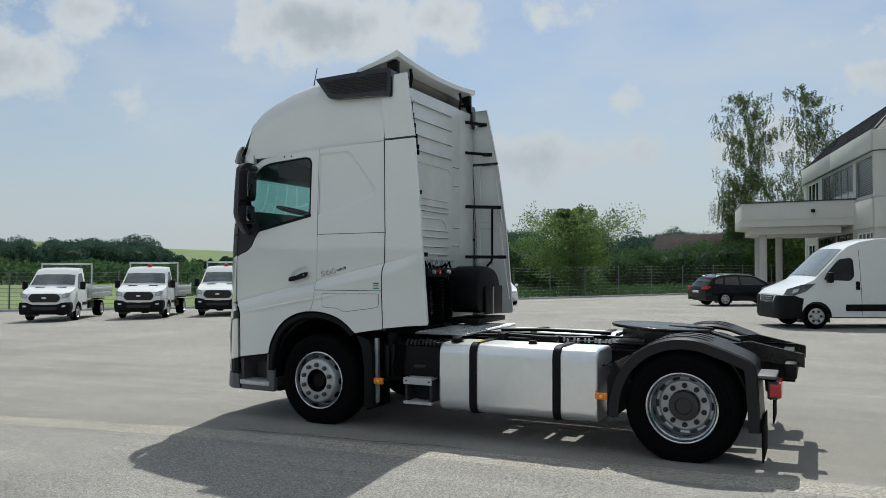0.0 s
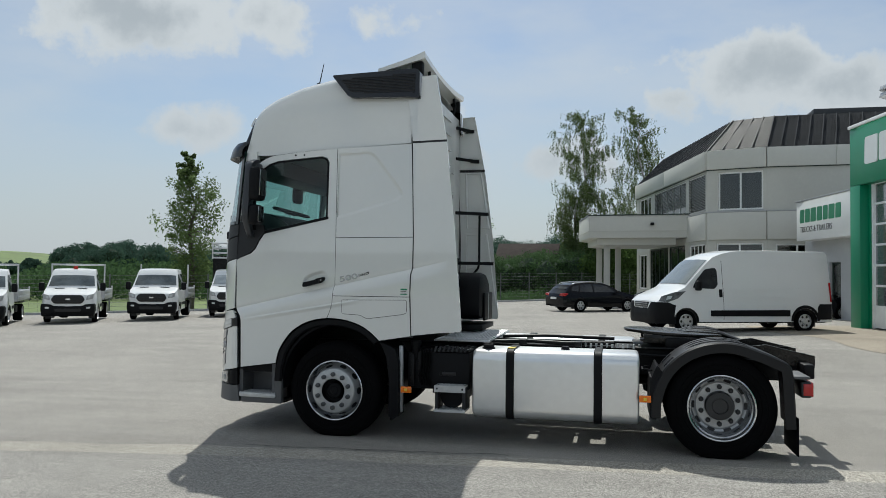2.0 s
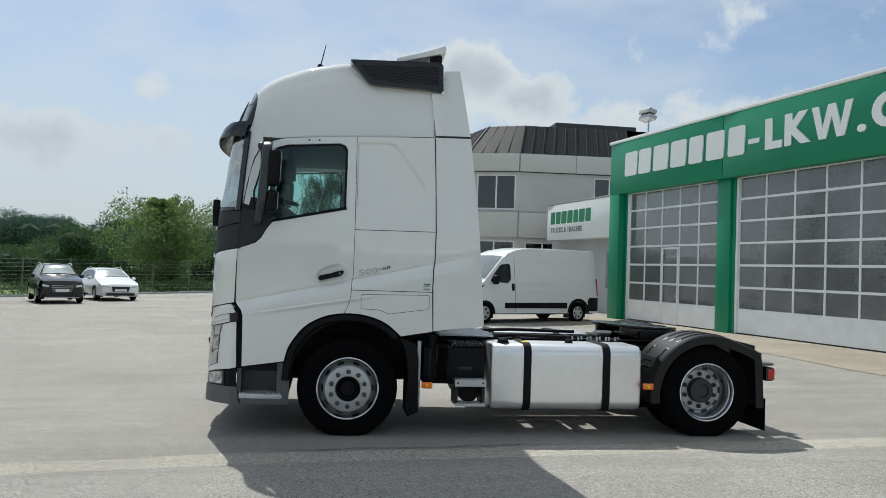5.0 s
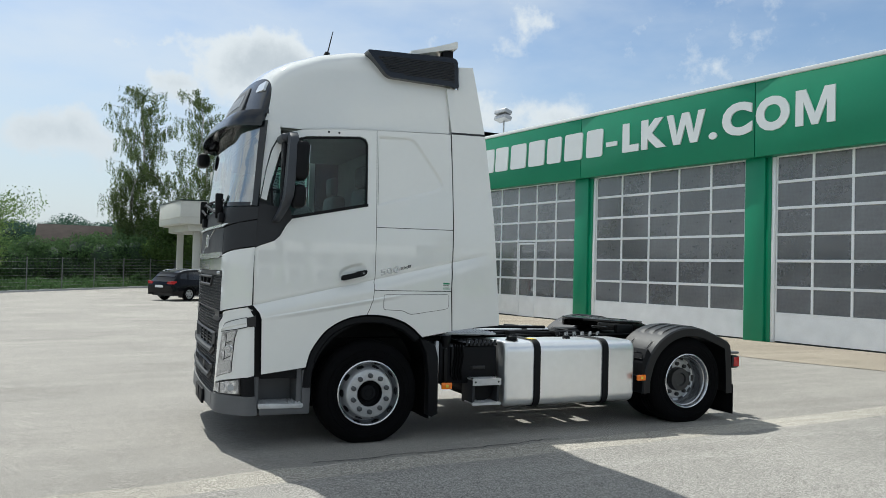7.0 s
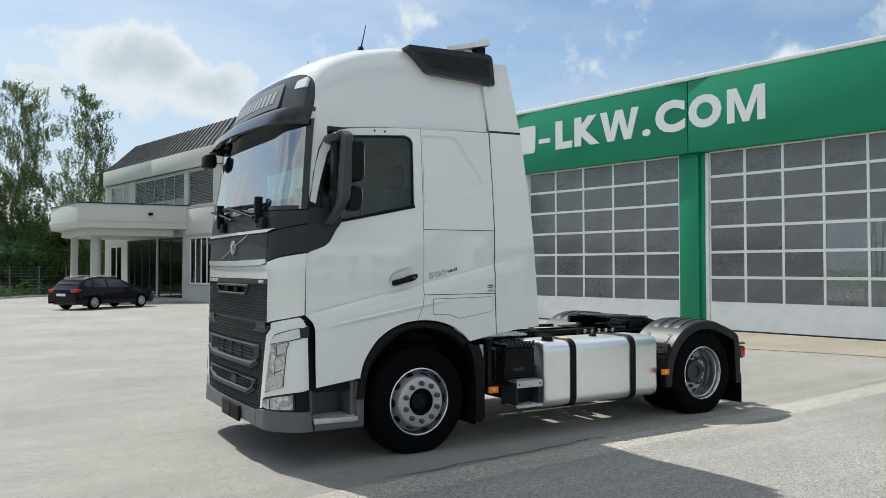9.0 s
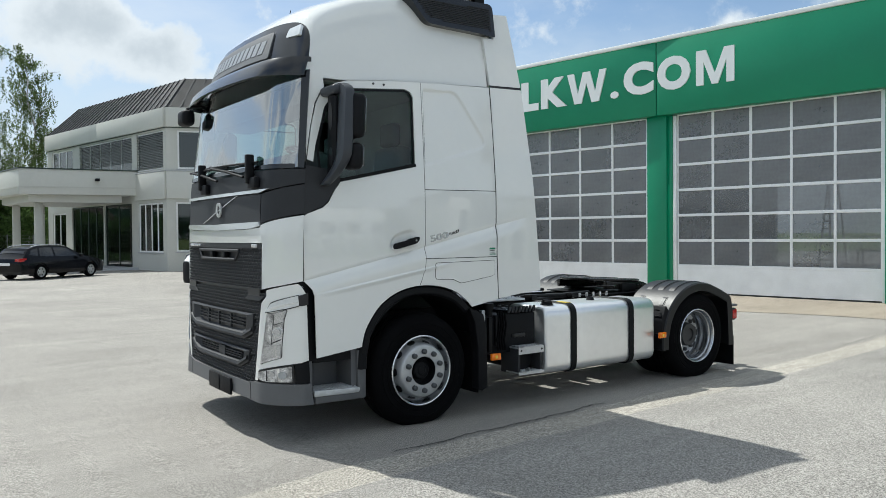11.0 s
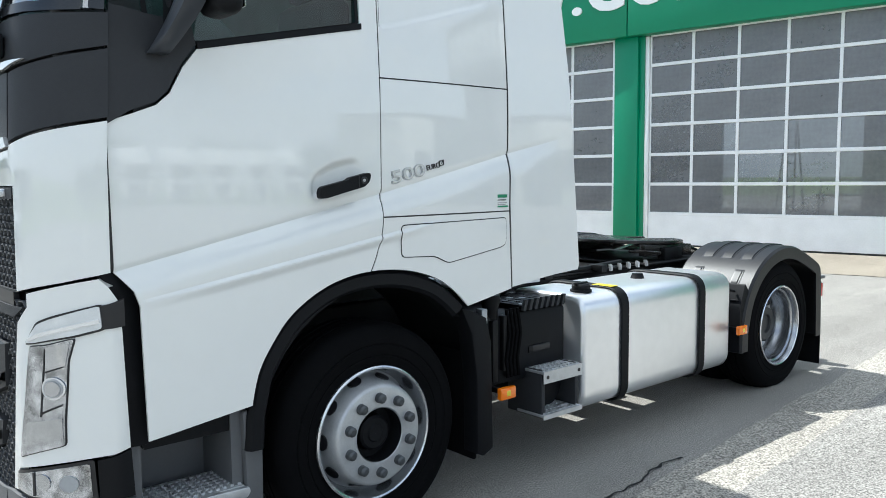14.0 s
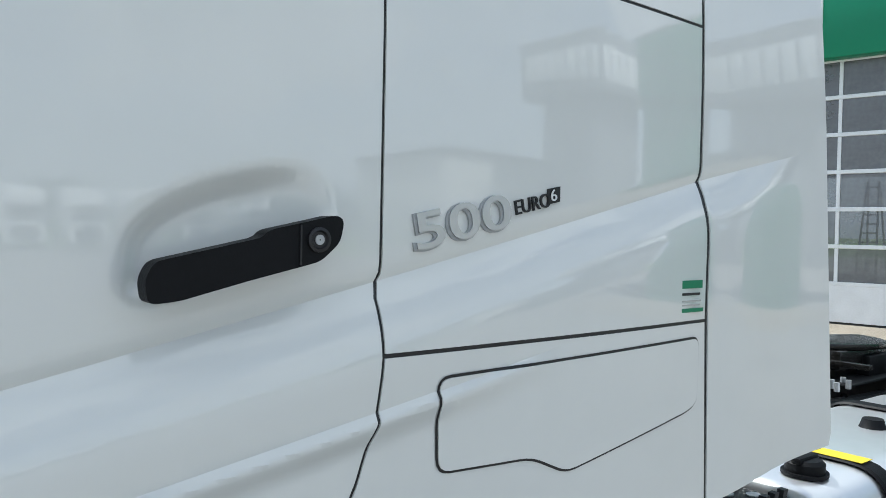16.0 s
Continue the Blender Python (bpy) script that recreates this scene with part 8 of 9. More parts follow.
def birch(label, x, y, height, spread_r, seed, limbs, strands, low=0.16):
    """A birch: thin rising limbs and long hanging twigs set with small leaves."""
    rnd = random.Random(seed)
    t = thing("birch", label, "tree", Matrix.Translation((x, y, land(x, y) - 0.1)))
    b = bmesh.new()
    path = [Vector((rnd.uniform(-.12, .12) * k, rnd.uniform(-.12, .12) * k, height * 0.96 * k / 8)) for k in range(9)]
    r0 = 0.010 * height + 0.03
    for k in range(8):
        rod(b, path[k], path[k + 1], r0 * (1 - k / 8.4), 8, r0 * (1 - (k + 1) / 8.4))
    leaves = []
    for k in range(limbs):
        f = low + (0.98 - low) * (k + rnd.random()) / limbs
        g = f * 8
        root = path[min(7, int(g))].lerp(path[min(8, int(g) + 1)], g % 1)
        a = k * 2.4 + rnd.uniform(-0.6, 0.6)
        ln = spread_r * (0.25 + 0.95 * math.sin(math.pi * min(1.0, (1.04 - f) ** 0.7))) * rnd.uniform(0.5, 1.2)
        up = rnd.uniform(0.35, 0.95)
        mid_p = root + Vector((math.cos(a) * ln * 0.55, math.sin(a) * ln * 0.55, ln * up * 0.6))
        tip = root + Vector((math.cos(a) * ln, math.sin(a) * ln, ln * up * 0.75))
        rod(b, root, mid_p, r0 * 0.22 * (1.1 - f), 5, 0.016)
        rod(b, mid_p, tip, 0.016, 5, 0.005)
        for _ in range(strands):
            q = rnd.random()
            c = (root.lerp(mid_p, 0.4 + q) if q < 0.6 else mid_p.lerp(tip, (q - 0.6) / 0.4)) + Vector((rnd.gauss(0, .16), rnd.gauss(0, .16), rnd.gauss(0, .12)))
            hang = rnd.uniform(0.4, 1.0) * (0.5 + 0.13 * height * (1 - f))
            dx, dy = rnd.uniform(-.12, .12), rnd.uniform(-.12, .12)
            n = int(hang / 0.075) + 2
            for j in range(n):
                w = j / n
                p = c + Vector((dx * w + rnd.gauss(0, .055), dy * w + rnd.gauss(0, .055), -hang * w))
                if p.z > 0.6:
                    leaf(leaves, p, 0.085 * rnd.uniform(0.6, 1.3), None, rnd)
    part("trunk", b, BIRCH_BARK, t)
    quads_mesh("crown", leaves, LEAF_BIRCH, t)


birch("tall birch with fine hanging twigs, behind the fence", -0.5, 63.0, 17.2, 2.6, 3, 76, 24)
birch("slender birch with thin crown, behind the fence", 4.7, 63.3, 17.8, 2.1, 5, 66, 22)
birch("low birch with hanging twigs, behind the fence", 1.8, 60.5, 9.5, 2.6, 6, 44, 26)
tree("round_tree", "broad bright green tree behind the fence", -11.4, 49.0, 6.9, 3.3, 0.3, LEAF_LIGHT, BARK, 8, 60, 560, 0.085, 0.0, 0.1)
tree("young_ash", "young open-crowned tree behind the parked pick-ups", -23.8, 37.6, 11.0, 1.85, 1.5, LEAF_ASH, BARK, 11, 52, 240, 0.090, 0.22, 0.6)
tree("yard_bush", "dense dark green shrub by the office", 3.0, 57.5, 5.0, 3.4, 0.4, LEAF_DARK, BARK, 13, 26, 420, 0.12, 0.0, 0.1)

# a low house whose roof shows over the hedge
FAR_WALL = mat("far_house_wall", (0.42, 0.40, 0.37), 0.85, var=0.2, scale=0.8)
FAR_ROOF = mat("far_house_roof", (0.045, 0.037, 0.034), 0.9, spec=0.05, var=0.3, scale=1.5, bump=0.3, bscale=6)
far_house = thing("house", "low house with dark brown tiled roof beyond the hedge", "house", Matrix.Translation((-5.0, 64.0, land(-5.0, 64.0) - 0.2)))
part("wall", boxes((-2.4, 2.4, -2.6, 2.6, 0.0, 3.5)), FAR_WALL, far_house, "pale plastered wall")
part("roof", prism([(-3.2, 3.45), (3.2, 3.45), (3.2, 3.60), (0.3, 5.2), (-0.3, 5.2), (-3.2, 3.60)], "x", -2.8, 2.8, 0.02), FAR_ROOF, far_house, "dark brown tiled roof")
for x in (-1.9, 1.5):
    pane = part("window", boxes((x - 0.5, x + 0.5, -2.64, -2.605, 1.5, 2.7)), TEXT_DARK, far_house, "dark window")
    part("window_frame", boxes((x - 0.03, x + 0.03, -2.66, -2.643, 1.5, 2.7)), FAR_WALL, pane)

# woods and hedges beyond the fence: too many to count
rnd = random.Random(21)
far, mid = [], []


def clump(out, c, rx, rz, n, size):
    for _ in range(n):
        d = Vector((rnd.gauss(0, 1), rnd.gauss(0, 1), rnd.gauss(0, 1))).normalized()
        d = Vector((d.x * rx, d.y * rx, d.z * rz)) * rnd.random() ** 0.25
        leaf(out, c + d, size * rnd.uniform(0.6, 1.3), None, rnd)


cores = bmesh.new()


def wood(out, x, y, h, per, size, wide=0.42):
    """One mass of trees in the distance: a core in dark shade colour inside a shell of leaves."""
    z = land(x, y)
    for _ in range(4):
        c = Vector((x + rnd.uniform(-.4, .4) * h, y + rnd.uniform(-.4, .4) * h, z + h * rnd.uniform(0.30, 0.64)))
        rx, rz = h * wide * rnd.uniform(0.7, 1.05), h * rnd.uniform(0.28, 0.38)
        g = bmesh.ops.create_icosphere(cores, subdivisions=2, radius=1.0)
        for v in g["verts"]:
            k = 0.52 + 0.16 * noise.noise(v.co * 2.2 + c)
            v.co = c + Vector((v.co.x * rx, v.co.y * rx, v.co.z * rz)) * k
        for _ in range(per):
            d = Vector((rnd.gauss(0, 1), rnd.gauss(0, 1), rnd.gauss(0, 1))).normalized()
            k = 0.80 + 0.22 * noise.noise(d * 2.2 + c) + rnd.uniform(-0.12, 0.16)
            leaf(out, c + Vector((d.x * rx, d.y * rx, d.z * rz)) * k, size * rnd.uniform(0.6, 1.3), None, rnd)


for k in range(26):
    p = FENCE_A + FENCE_DIR * (66 + k * 1.6 + rnd.uniform(-1, 1)) + FENCE_N * rnd.uniform(16, 40)
    wood(mid, p.x, p.y, rnd.uniform(3.4, 5.6), 1500, 0.095)
for k in range(12):                                        # the hedge before the low house
    wood(mid, -10.6 + k, 59.2 + rnd.uniform(-0.5, 0.3), rnd.uniform(4.4, 5.0), 1000, 0.095)
# the woodland band: height by bearing
BAND = [(-80, 8.0), (-57, 8.4), (-50, 8.0), (-46.5, 9.5), (-45, 7.3), (-44, 3.6), (-41, 3.0), (-39, 6.5), (-36, 9.5), (-33.5, 10.0), (-32, 6.5), (-29.5, 7.0), (-28, 10.0), (-24, 12.0), (-20, 12.6), (-8, 12.0), (20, 12.0)]
a = -78.0
while a < 20:
    for d in (178, 200):
        q = a + rnd.uniform(-0.5, 0.5)
        h = lerp_rows(q, BAND) * rnd.uniform(0.82, 1.12) * (d / 190)
        dd = d + rnd.uniform(-8, 8)
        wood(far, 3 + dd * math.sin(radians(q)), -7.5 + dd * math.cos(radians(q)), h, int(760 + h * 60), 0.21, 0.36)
    a += 0.95
for _ in range(52000):
    q, d = rnd.uniform(-43, -8), rnd.uniform(70, 92)
    x, y = 2 + d * math.sin(radians(q)), -7.5 + d * math.cos(radians(q))
    h = (2.9 + 1.5 * noise.noise(Vector((x / 5, y / 5, 3)))) * min(1.0, (q + 43.5) / 4)
    leaf(mid, Vector((x, y, land(x, y) + h * rnd.random() ** 0.7)), rnd.uniform(0.11, 0.22), None, rnd)
for _ in range(14000):
    q, d = rnd.uniform(-66, -42), rnd.uniform(120, 150)
    x, y = 3 + d * math.sin(radians(q)), -7.5 + d * math.cos(radians(q))
    h = 2.6 + 2.0 * noise.noise(Vector((x / 7, y / 7, 5)))
    leaf(mid, Vector((x, y, land(x, y) + h * rnd.random() ** 0.7)), rnd.uniform(0.3, 0.55), None, rnd)
for _ in range(22000):                                     # rank growth along the fence
    p = FENCE_A + FENCE_DIR * rnd.uniform(60, 112) + FENCE_N * rnd.uniform(1.5, 9)
    h = 0.75 + 0.7 * noise.noise(Vector((p.x / 2, p.y / 2, 9)))
    leaf(mid, Vector((p.x, p.y, land(p.x, p.y) + h * rnd.random())), rnd.uniform(0.06, 0.11), None, rnd)
# behind the walk, for the paint to mirror
for k in range(28):
    q = radians(129 + k * 4.2)
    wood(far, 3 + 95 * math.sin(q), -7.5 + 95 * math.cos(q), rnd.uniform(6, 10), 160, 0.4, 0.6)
tagged(part("wood_shade", cores, WOOD_CORE), "dark solid cores standing for the shade inside hedges and woods", "woods", kind="stuff")
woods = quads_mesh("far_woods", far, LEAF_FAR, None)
tagged(woods, "dark line of mixed woodland on the rise", "woods", kind="stuff")
hedge = quads_mesh("hedgerow", mid, LEAF_HEDGE, None)
tagged(hedge, "uneven green hedge and scrub behind the fence", "hedge", kind="stuff")


# ---- parked vehicles ----
CAR_BLACK = mat("car_black", (0.004, 0.0045, 0.006), 0.14, var=0.1, spec=0.22)
CAR_DARK = mat("car_graphite", (0.006, 0.0066, 0.0075), 0.12, var=0.1, coat=0.5, spec=0.4)
# pale, part-metal colour stands in for the sky mirrored in the screen
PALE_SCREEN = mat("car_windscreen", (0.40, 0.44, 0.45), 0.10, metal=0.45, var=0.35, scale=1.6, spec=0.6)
DARK_WIN = mat("car_window", (0.018, 0.020, 0.022), 0.06, var=0.5, scale=2.2, spec=0.6)
# the same painted sky reflection, darker, for the pick-ups
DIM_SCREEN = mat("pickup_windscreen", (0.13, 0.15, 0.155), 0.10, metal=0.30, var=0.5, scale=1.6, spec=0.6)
ALLOY = mat("car_alloy", (0.5, 0.51, 0.52), 0.3, metal=0.7, var=0.1)
BED_ALU = mat("bed_aluminium", (0.58, 0.59, 0.60), 0.4, metal=0.6, var=0.12, scale=3)
BEACON = mat("red_beacon", (0.5, 0.03, 0.02), 0.2, var=0.1)


def car_wheel(parent, x, y, r, s, wide=0.21, rim_r=0.66):
    w = new("wheel")
    w.parent = parent
    c = (x, y, r)
    part("tyre", lathe([(r * rim_r, 0.0), (r * 0.80, -0.008), (r * 0.95, 0.012), (r, 0.05), (r, wide - 0.05), (r * 0.94, wide - 0.01), (r * rim_r, wide)], c if s < 0 else (x, y, r), "y", 28) if s < 0 else
         lathe([(r * rim_r, 0.0), (r * 0.80, 0.008), (r * 0.95, -0.012), (r, -0.05), (r, -wide + 0.05), (r * 0.94, -wide + 0.01), (r * rim_r, -wide)], c, "y", 28), RUBBER, w)
    k = 1 if s < 0 else -1
    b = lathe([(r * rim_r, 0.005 * k), (r * rim_r * 0.93, -0.004 * k), (r * rim_r * 0.88, 0.03 * k), (r * 0.30, 0.035 * k), (r * 0.22, 0.0), (0.001, 0.0)], c, "y", 28)
    part("rim", b, ALLOY, w)
    # dark discs painted as the shaded openings of the rim
    for j in range(6):
        t = 2 * math.pi * j / 6
        q = bmesh.new()
        p = Vector(c) + Vector((r * 0.43 * math.cos(t), 0.026 * k, r * 0.43 * math.sin(t)))
        rod(q, p, p + Vector((0, 0.012 * k, 0)), r * 0.11, 8)
        part("rim_hole_disc", q, TEXT_DARK, w)


def vehicle(name, label, category, at, paint, width, top, wheels, r, sill, side_wins, screen, rear_win, tumble, group="", wheel_in=0.02, glass=None):
    """A car or van: pressed sides with cut wheel arches, and a skin over nose, bonnet, roof and tail. Front at x = 0."""
    v = thing(name, label, category, at, group)
    hw = width / 2

    def side_y(x, z, lift=0.0):
        nose_in = 0.16 * max(0.0, 1 - x / 0.55) ** 2 + 0.10 * max(0.0, (x - top[-1][0] + 0.5) / 0.5) ** 2
        return hw - tumble * max(0.0, (z - tumble_z)) ** 1.25 - 0.10 * max(0.0, (0.45 - z)) ** 1.5 - nose_in + lift

    tumble_z = 0.95 * sill * 2.2
    outline = list(top)
    low = [(top[-1][0], sill)] if top[-1][1] > sill + 0.02 else []
    bottom = []
    for wx in sorted(wheels, reverse=True):
        ra = r * 1.20
        a0 = math.asin(max(-1, min(1, (sill - r) / ra)))
        n = 10
        for k in range(n + 1):
            a = a0 + (math.pi - 2 * a0) * k / n
            bottom.append((wx + ra * math.cos(a), r + ra * math.sin(a)))
    outline = top + low + bottom
    for s in (-1, 1):
        part("side_panel", sheet(outline, lambda x, z, l=0, s=s: Vector((x, s * side_y(x, z, l), z)), 0.25, 0.0), paint, v)
    rings = []
    pts = []
    for (x0, z0), (x1, z1) in zip(top, top[1:]):
        m = max(1, int(math.hypot(x1 - x0, z1 - z0) / 0.12))
        pts += [(x0 + (x1 - x0) * k / m, z0 + (z1 - z0) * k / m) for k in range(m)]
    pts.append(top[-1])
    for x, z in pts:
        y = side_y(x, z)
        rings.append([(x - 0.05 * (1 - abs(u) ** 2.5) * (1 if x < top[-1][0] / 2 else -0.6), u * y, z + 0.035 * (1 - abs(u) ** 3)) for u in [-1, -0.94, -0.8, -0.5, 0, 0.5, 0.8, 0.94, 1]])
    part("body_skin", loft(rings), paint, v, angle=24)
    part("underbody", boxes((0.25, top[-1][0] - 0.2, -hw + 0.16, hw - 0.16, sill - 0.04, sill + 0.25)), TEXT_DARK, v)
    for wx in wheels:
        for s in (-1, 1):
            part("wheel_well", boxes((wx - r * 1.19, wx + r * 1.19, min(s * (hw - 0.32), s * (hw - 0.10)), max(s * (hw - 0.32), s * (hw - 0.10)), r * 0.5, r * 2.15)), TEXT_DARK, v)
            car_wheel(v, wx, s * (hw - wheel_in), r, s)
    for poly in side_wins:
        for s in (-1, 1):
            part("side_window", sheet(rounded(poly, 0.05, 3), lambda x, z, l=0, s=s: Vector((x, s * side_y(x, z, l), z)), 0.3, 0.01, lift=0.008), DARK_WIN, v, "dark tinted window")
    for seg, nm in ((screen, "windscreen"), (rear_win, "rear_window")):
        if seg:
            xa, xb = sorted((seg[0][0], seg[1][0]))
            run = [q for q in zip(pts, pts[1:] + pts[-1:]) if xa + 0.02 <= q[0][0] <= xb - 0.02]
            b = bmesh.new()
            rows = []
            for (x, z), (x2, z2) in run:
                dx, dz = x2 - x, z2 - z
                ln = math.hypot(dx, dz) or 1
                nx, nz = -dz / ln * 0.016, dx / ln * 0.016
                y = side_y(x, z) - 0.07
                rows.append([b.verts.new((x - 0.05 * (1 - abs(u * 0.92) ** 2.5) * (1 if x < top[-1][0] / 2 else -0.6) + nx, u * y, z + 0.035 * (1 - abs(u * 0.92) ** 3) + nz)) for u in (-1, -0.8, -0.4, 0, 0.4, 0.8, 1)])
            for a, c in zip(rows, rows[1:]):
                for k in range(6):
                    b.faces.new((a[k], a[k + 1], c[k + 1], c[k]))
            part(nm, b, glass if glass and nm == "windscreen" else DARK_WIN, v, "windscreen with mirrored sky put into its colour" if nm == "windscreen" else "")
    return v, side_y


def placed(front, back):
    """A pose whose +x runs from the nose to the tail."""
    d = Vector(back).normalized()
    return Matrix.Translation((front[0], front[1], rise(*front))) @ Matrix.Rotation(math.atan2(d.y, d.x), 4, "Z")


def strip_on(v, side_y, poly, material, name, label="", lift=0.012, both_sides=True):
    for s in (-1, 1):
        part(name, sheet(poly, lambda x, z, l=0, s=s: Vector((x, s * side_y(x, z, l), z)), 0.2, 0.012, lift=lift), material, v, label)


def nose_block(v, x0, x1, hw, z0, z1, material, name, label="", bevel=0.03):
    return part(name, boxes((x0, x1, -hw, hw, z0, z1), bevel=bevel), material, v, label)


# white panel van
VAN_LAMP = mat("van_headlamp", (0.10, 0.105, 0.11), 0.1, var=0.7, scale=9, coat=0.8)
VT = [(0.06, 0.30), (0.0, 0.45), (0.0, 0.72), (0.05, 0.92), (0.20, 1.06), (0.60, 1.22), (0.92, 1.36), (1.28, 1.72), (1.66, 2.10), (1.90, 2.29), (2.25, 2.42), (2.7, 2.50), (4.0, 2.53), (5.85, 2.52), (5.96, 2.44), (6.0, 1.4), (6.0, 0.45)]
van, sy = vehicle("panel_van", "white high-roof panel van with black lower trim, parked by the workshop", "van", placed((3.69, 17.45), (0.914, 0.405)), VAN_WHITE, 2.03, VT, (0.95, 4.985), 0.345, 0.33,
                  [[(1.18, 1.36), (1.30, 1.58), (1.62, 1.93), (1.95, 1.98), (2.02, 1.90), (2.02, 1.45), (1.9, 1.33)]], ((0.92, 1.36), (1.80, 2.22)), None, 0.11)
strip_on(van, sy, [(1.75, 0.50), (4.45, 0.50), (4.45, 0.70), (1.75, 0.68)], BLACK_PL, "side_trim", "black lower side trim")
strip_on(van, sy, [(5.42, 0.40), (5.97, 0.40), (5.98, 0.88), (5.5, 0.88), (5.42, 0.78)], BLACK_PL, "rear_corner", "black rear bumper corner")
rings = []
for k in range(49):
    u = -1 + k / 24
    a = abs(u)
    x = -0.08 + 0.09 * (a / 0.74) ** 4 if a < 0.74 else 0.01 + 0.53 * (a - 0.74) / 0.26
    y = math.copysign(min(1.0, a / 0.74) * (sy(max(x, 0.02), 0.5) + 0.022), u)
    zt = 0.72 + 0.20 * smooth01((a - 0.36) / 0.2) - 0.08 * smooth01((a - 0.86) / 0.14)
    rings.append([(x + 0.03, y * 0.98, 0.27), (x, y, 0.36), (x, y, zt - 0.08), (x + 0.03, y, zt), (x + 0.10, y * 0.95, zt), (x + 0.12, y * 0.93, 0.27)])
q = loft(rings, closed=True)
part("front_bumper", q, BLACK_PL, van, "black front bumper")
# bluish base colour stands in for sky mirrored in the van's screen
VAN_SCREEN = mat("van_screen", (0.14, 0.17, 0.175), 0.06, var=0.3, scale=1.5, coat=0.8)
for o in van.children:
    if o.name.startswith("windscreen"):
        o.data.materials[0] = VAN_SCREEN
nose_block(van, -0.05, 0.1, 0.45, 0.70, 0.92, TEXT_DARK, "grille", "dark grille with chrome bars")
for z in (0.74, 0.80, 0.86):
    nose_block(van, -0.062, 0.0, 0.43, z, z + 0.012, CHROME, "grille_bar", "", 0.003)
strip_on(van, sy, rounded([(0.10, 0.95), (0.34, 0.92), (0.68, 1.04), (0.95, 1.26), (0.55, 1.22), (0.18, 1.10)], 0.02), VAN_LAMP, "headlamp", "clear headlamp")
strip_on(van, sy, rounded([(0.30, 0.99), (0.44, 1.02), (0.50, 1.12), (0.34, 1.10)], 0.02), LENS, "lamp_reflector", "bright lamp reflector", 0.018)
for wx in (0.95, 4.985):
    arc = [(wx + r * math.cos(a), 0.345 + r * math.sin(a)) for r, run in ((0.50, range(0, 25)), (0.415, range(24, -1, -1))) for a in (math.pi * q / 24 for q in run)]
    strip_on(van, sy, arc, BLACK_PL if wx > 2 else VAN_WHITE, "wheel_arch", "wheel-arch lip", 0.010)
strip_on(van, sy, [(5.93, 0.95), (5.985, 0.95), (5.985, 1.55), (5.90, 1.55)], RED, "tail_lamp", "tall red tail lamp", 0.015)
strip_on(van, sy, rounded([(2.05, 1.08), (2.16, 1.08), (2.16, 1.32), (2.05, 1.32)], 0.03), BLACK_PL, "door_handle", "black door handle")
strip_on(van, sy, rounded([(2.35, 0.72), (2.62, 0.72), (2.62, 0.95), (2.35, 0.95)], 0.02), VAN_WHITE, "fuel_flap", "", 0.005)
strip_on(van, sy, [(2.185, 0.40), (2.197, 0.40), (2.197, 2.2), (2.185, 2.2)], TEXT_DARK, "door_gap", "", 0.003)
strip_on(van, sy, [(2.35, 1.06), (5.80, 1.08), (5.80, 1.10), (2.35, 1.08)], VAN_WHITE, "side_rib", "", 0.014)
strip_on(van, sy, [(2.35, 1.30), (5.80, 1.34), (5.80, 1.38), (2.35, 1.34)], VAN_WHITE, "side_rib", "", 0.016)
strip_on(van, sy, [(2.35, 2.08), (5.80, 2.10), (5.80, 2.14), (2.35, 2.12)], VAN_WHITE, "side_rib", "", 0.016)
for s in (-1, 1):
    q = bmesh.new()
    box(q, 1.20, 1.36, min(s * 1.02, s * 1.22), max(s * 1.02, s * 1.22), 1.28, 1.58, 0.05, 3)
    part("mirror", q, BLACK_PL, van, "black door mirror")

# chassis-cab pick-ups
CAB_GREY = mat("pickup_cabin", (0.10, 0.105, 0.11), 0.7, var=0.3, scale=5)


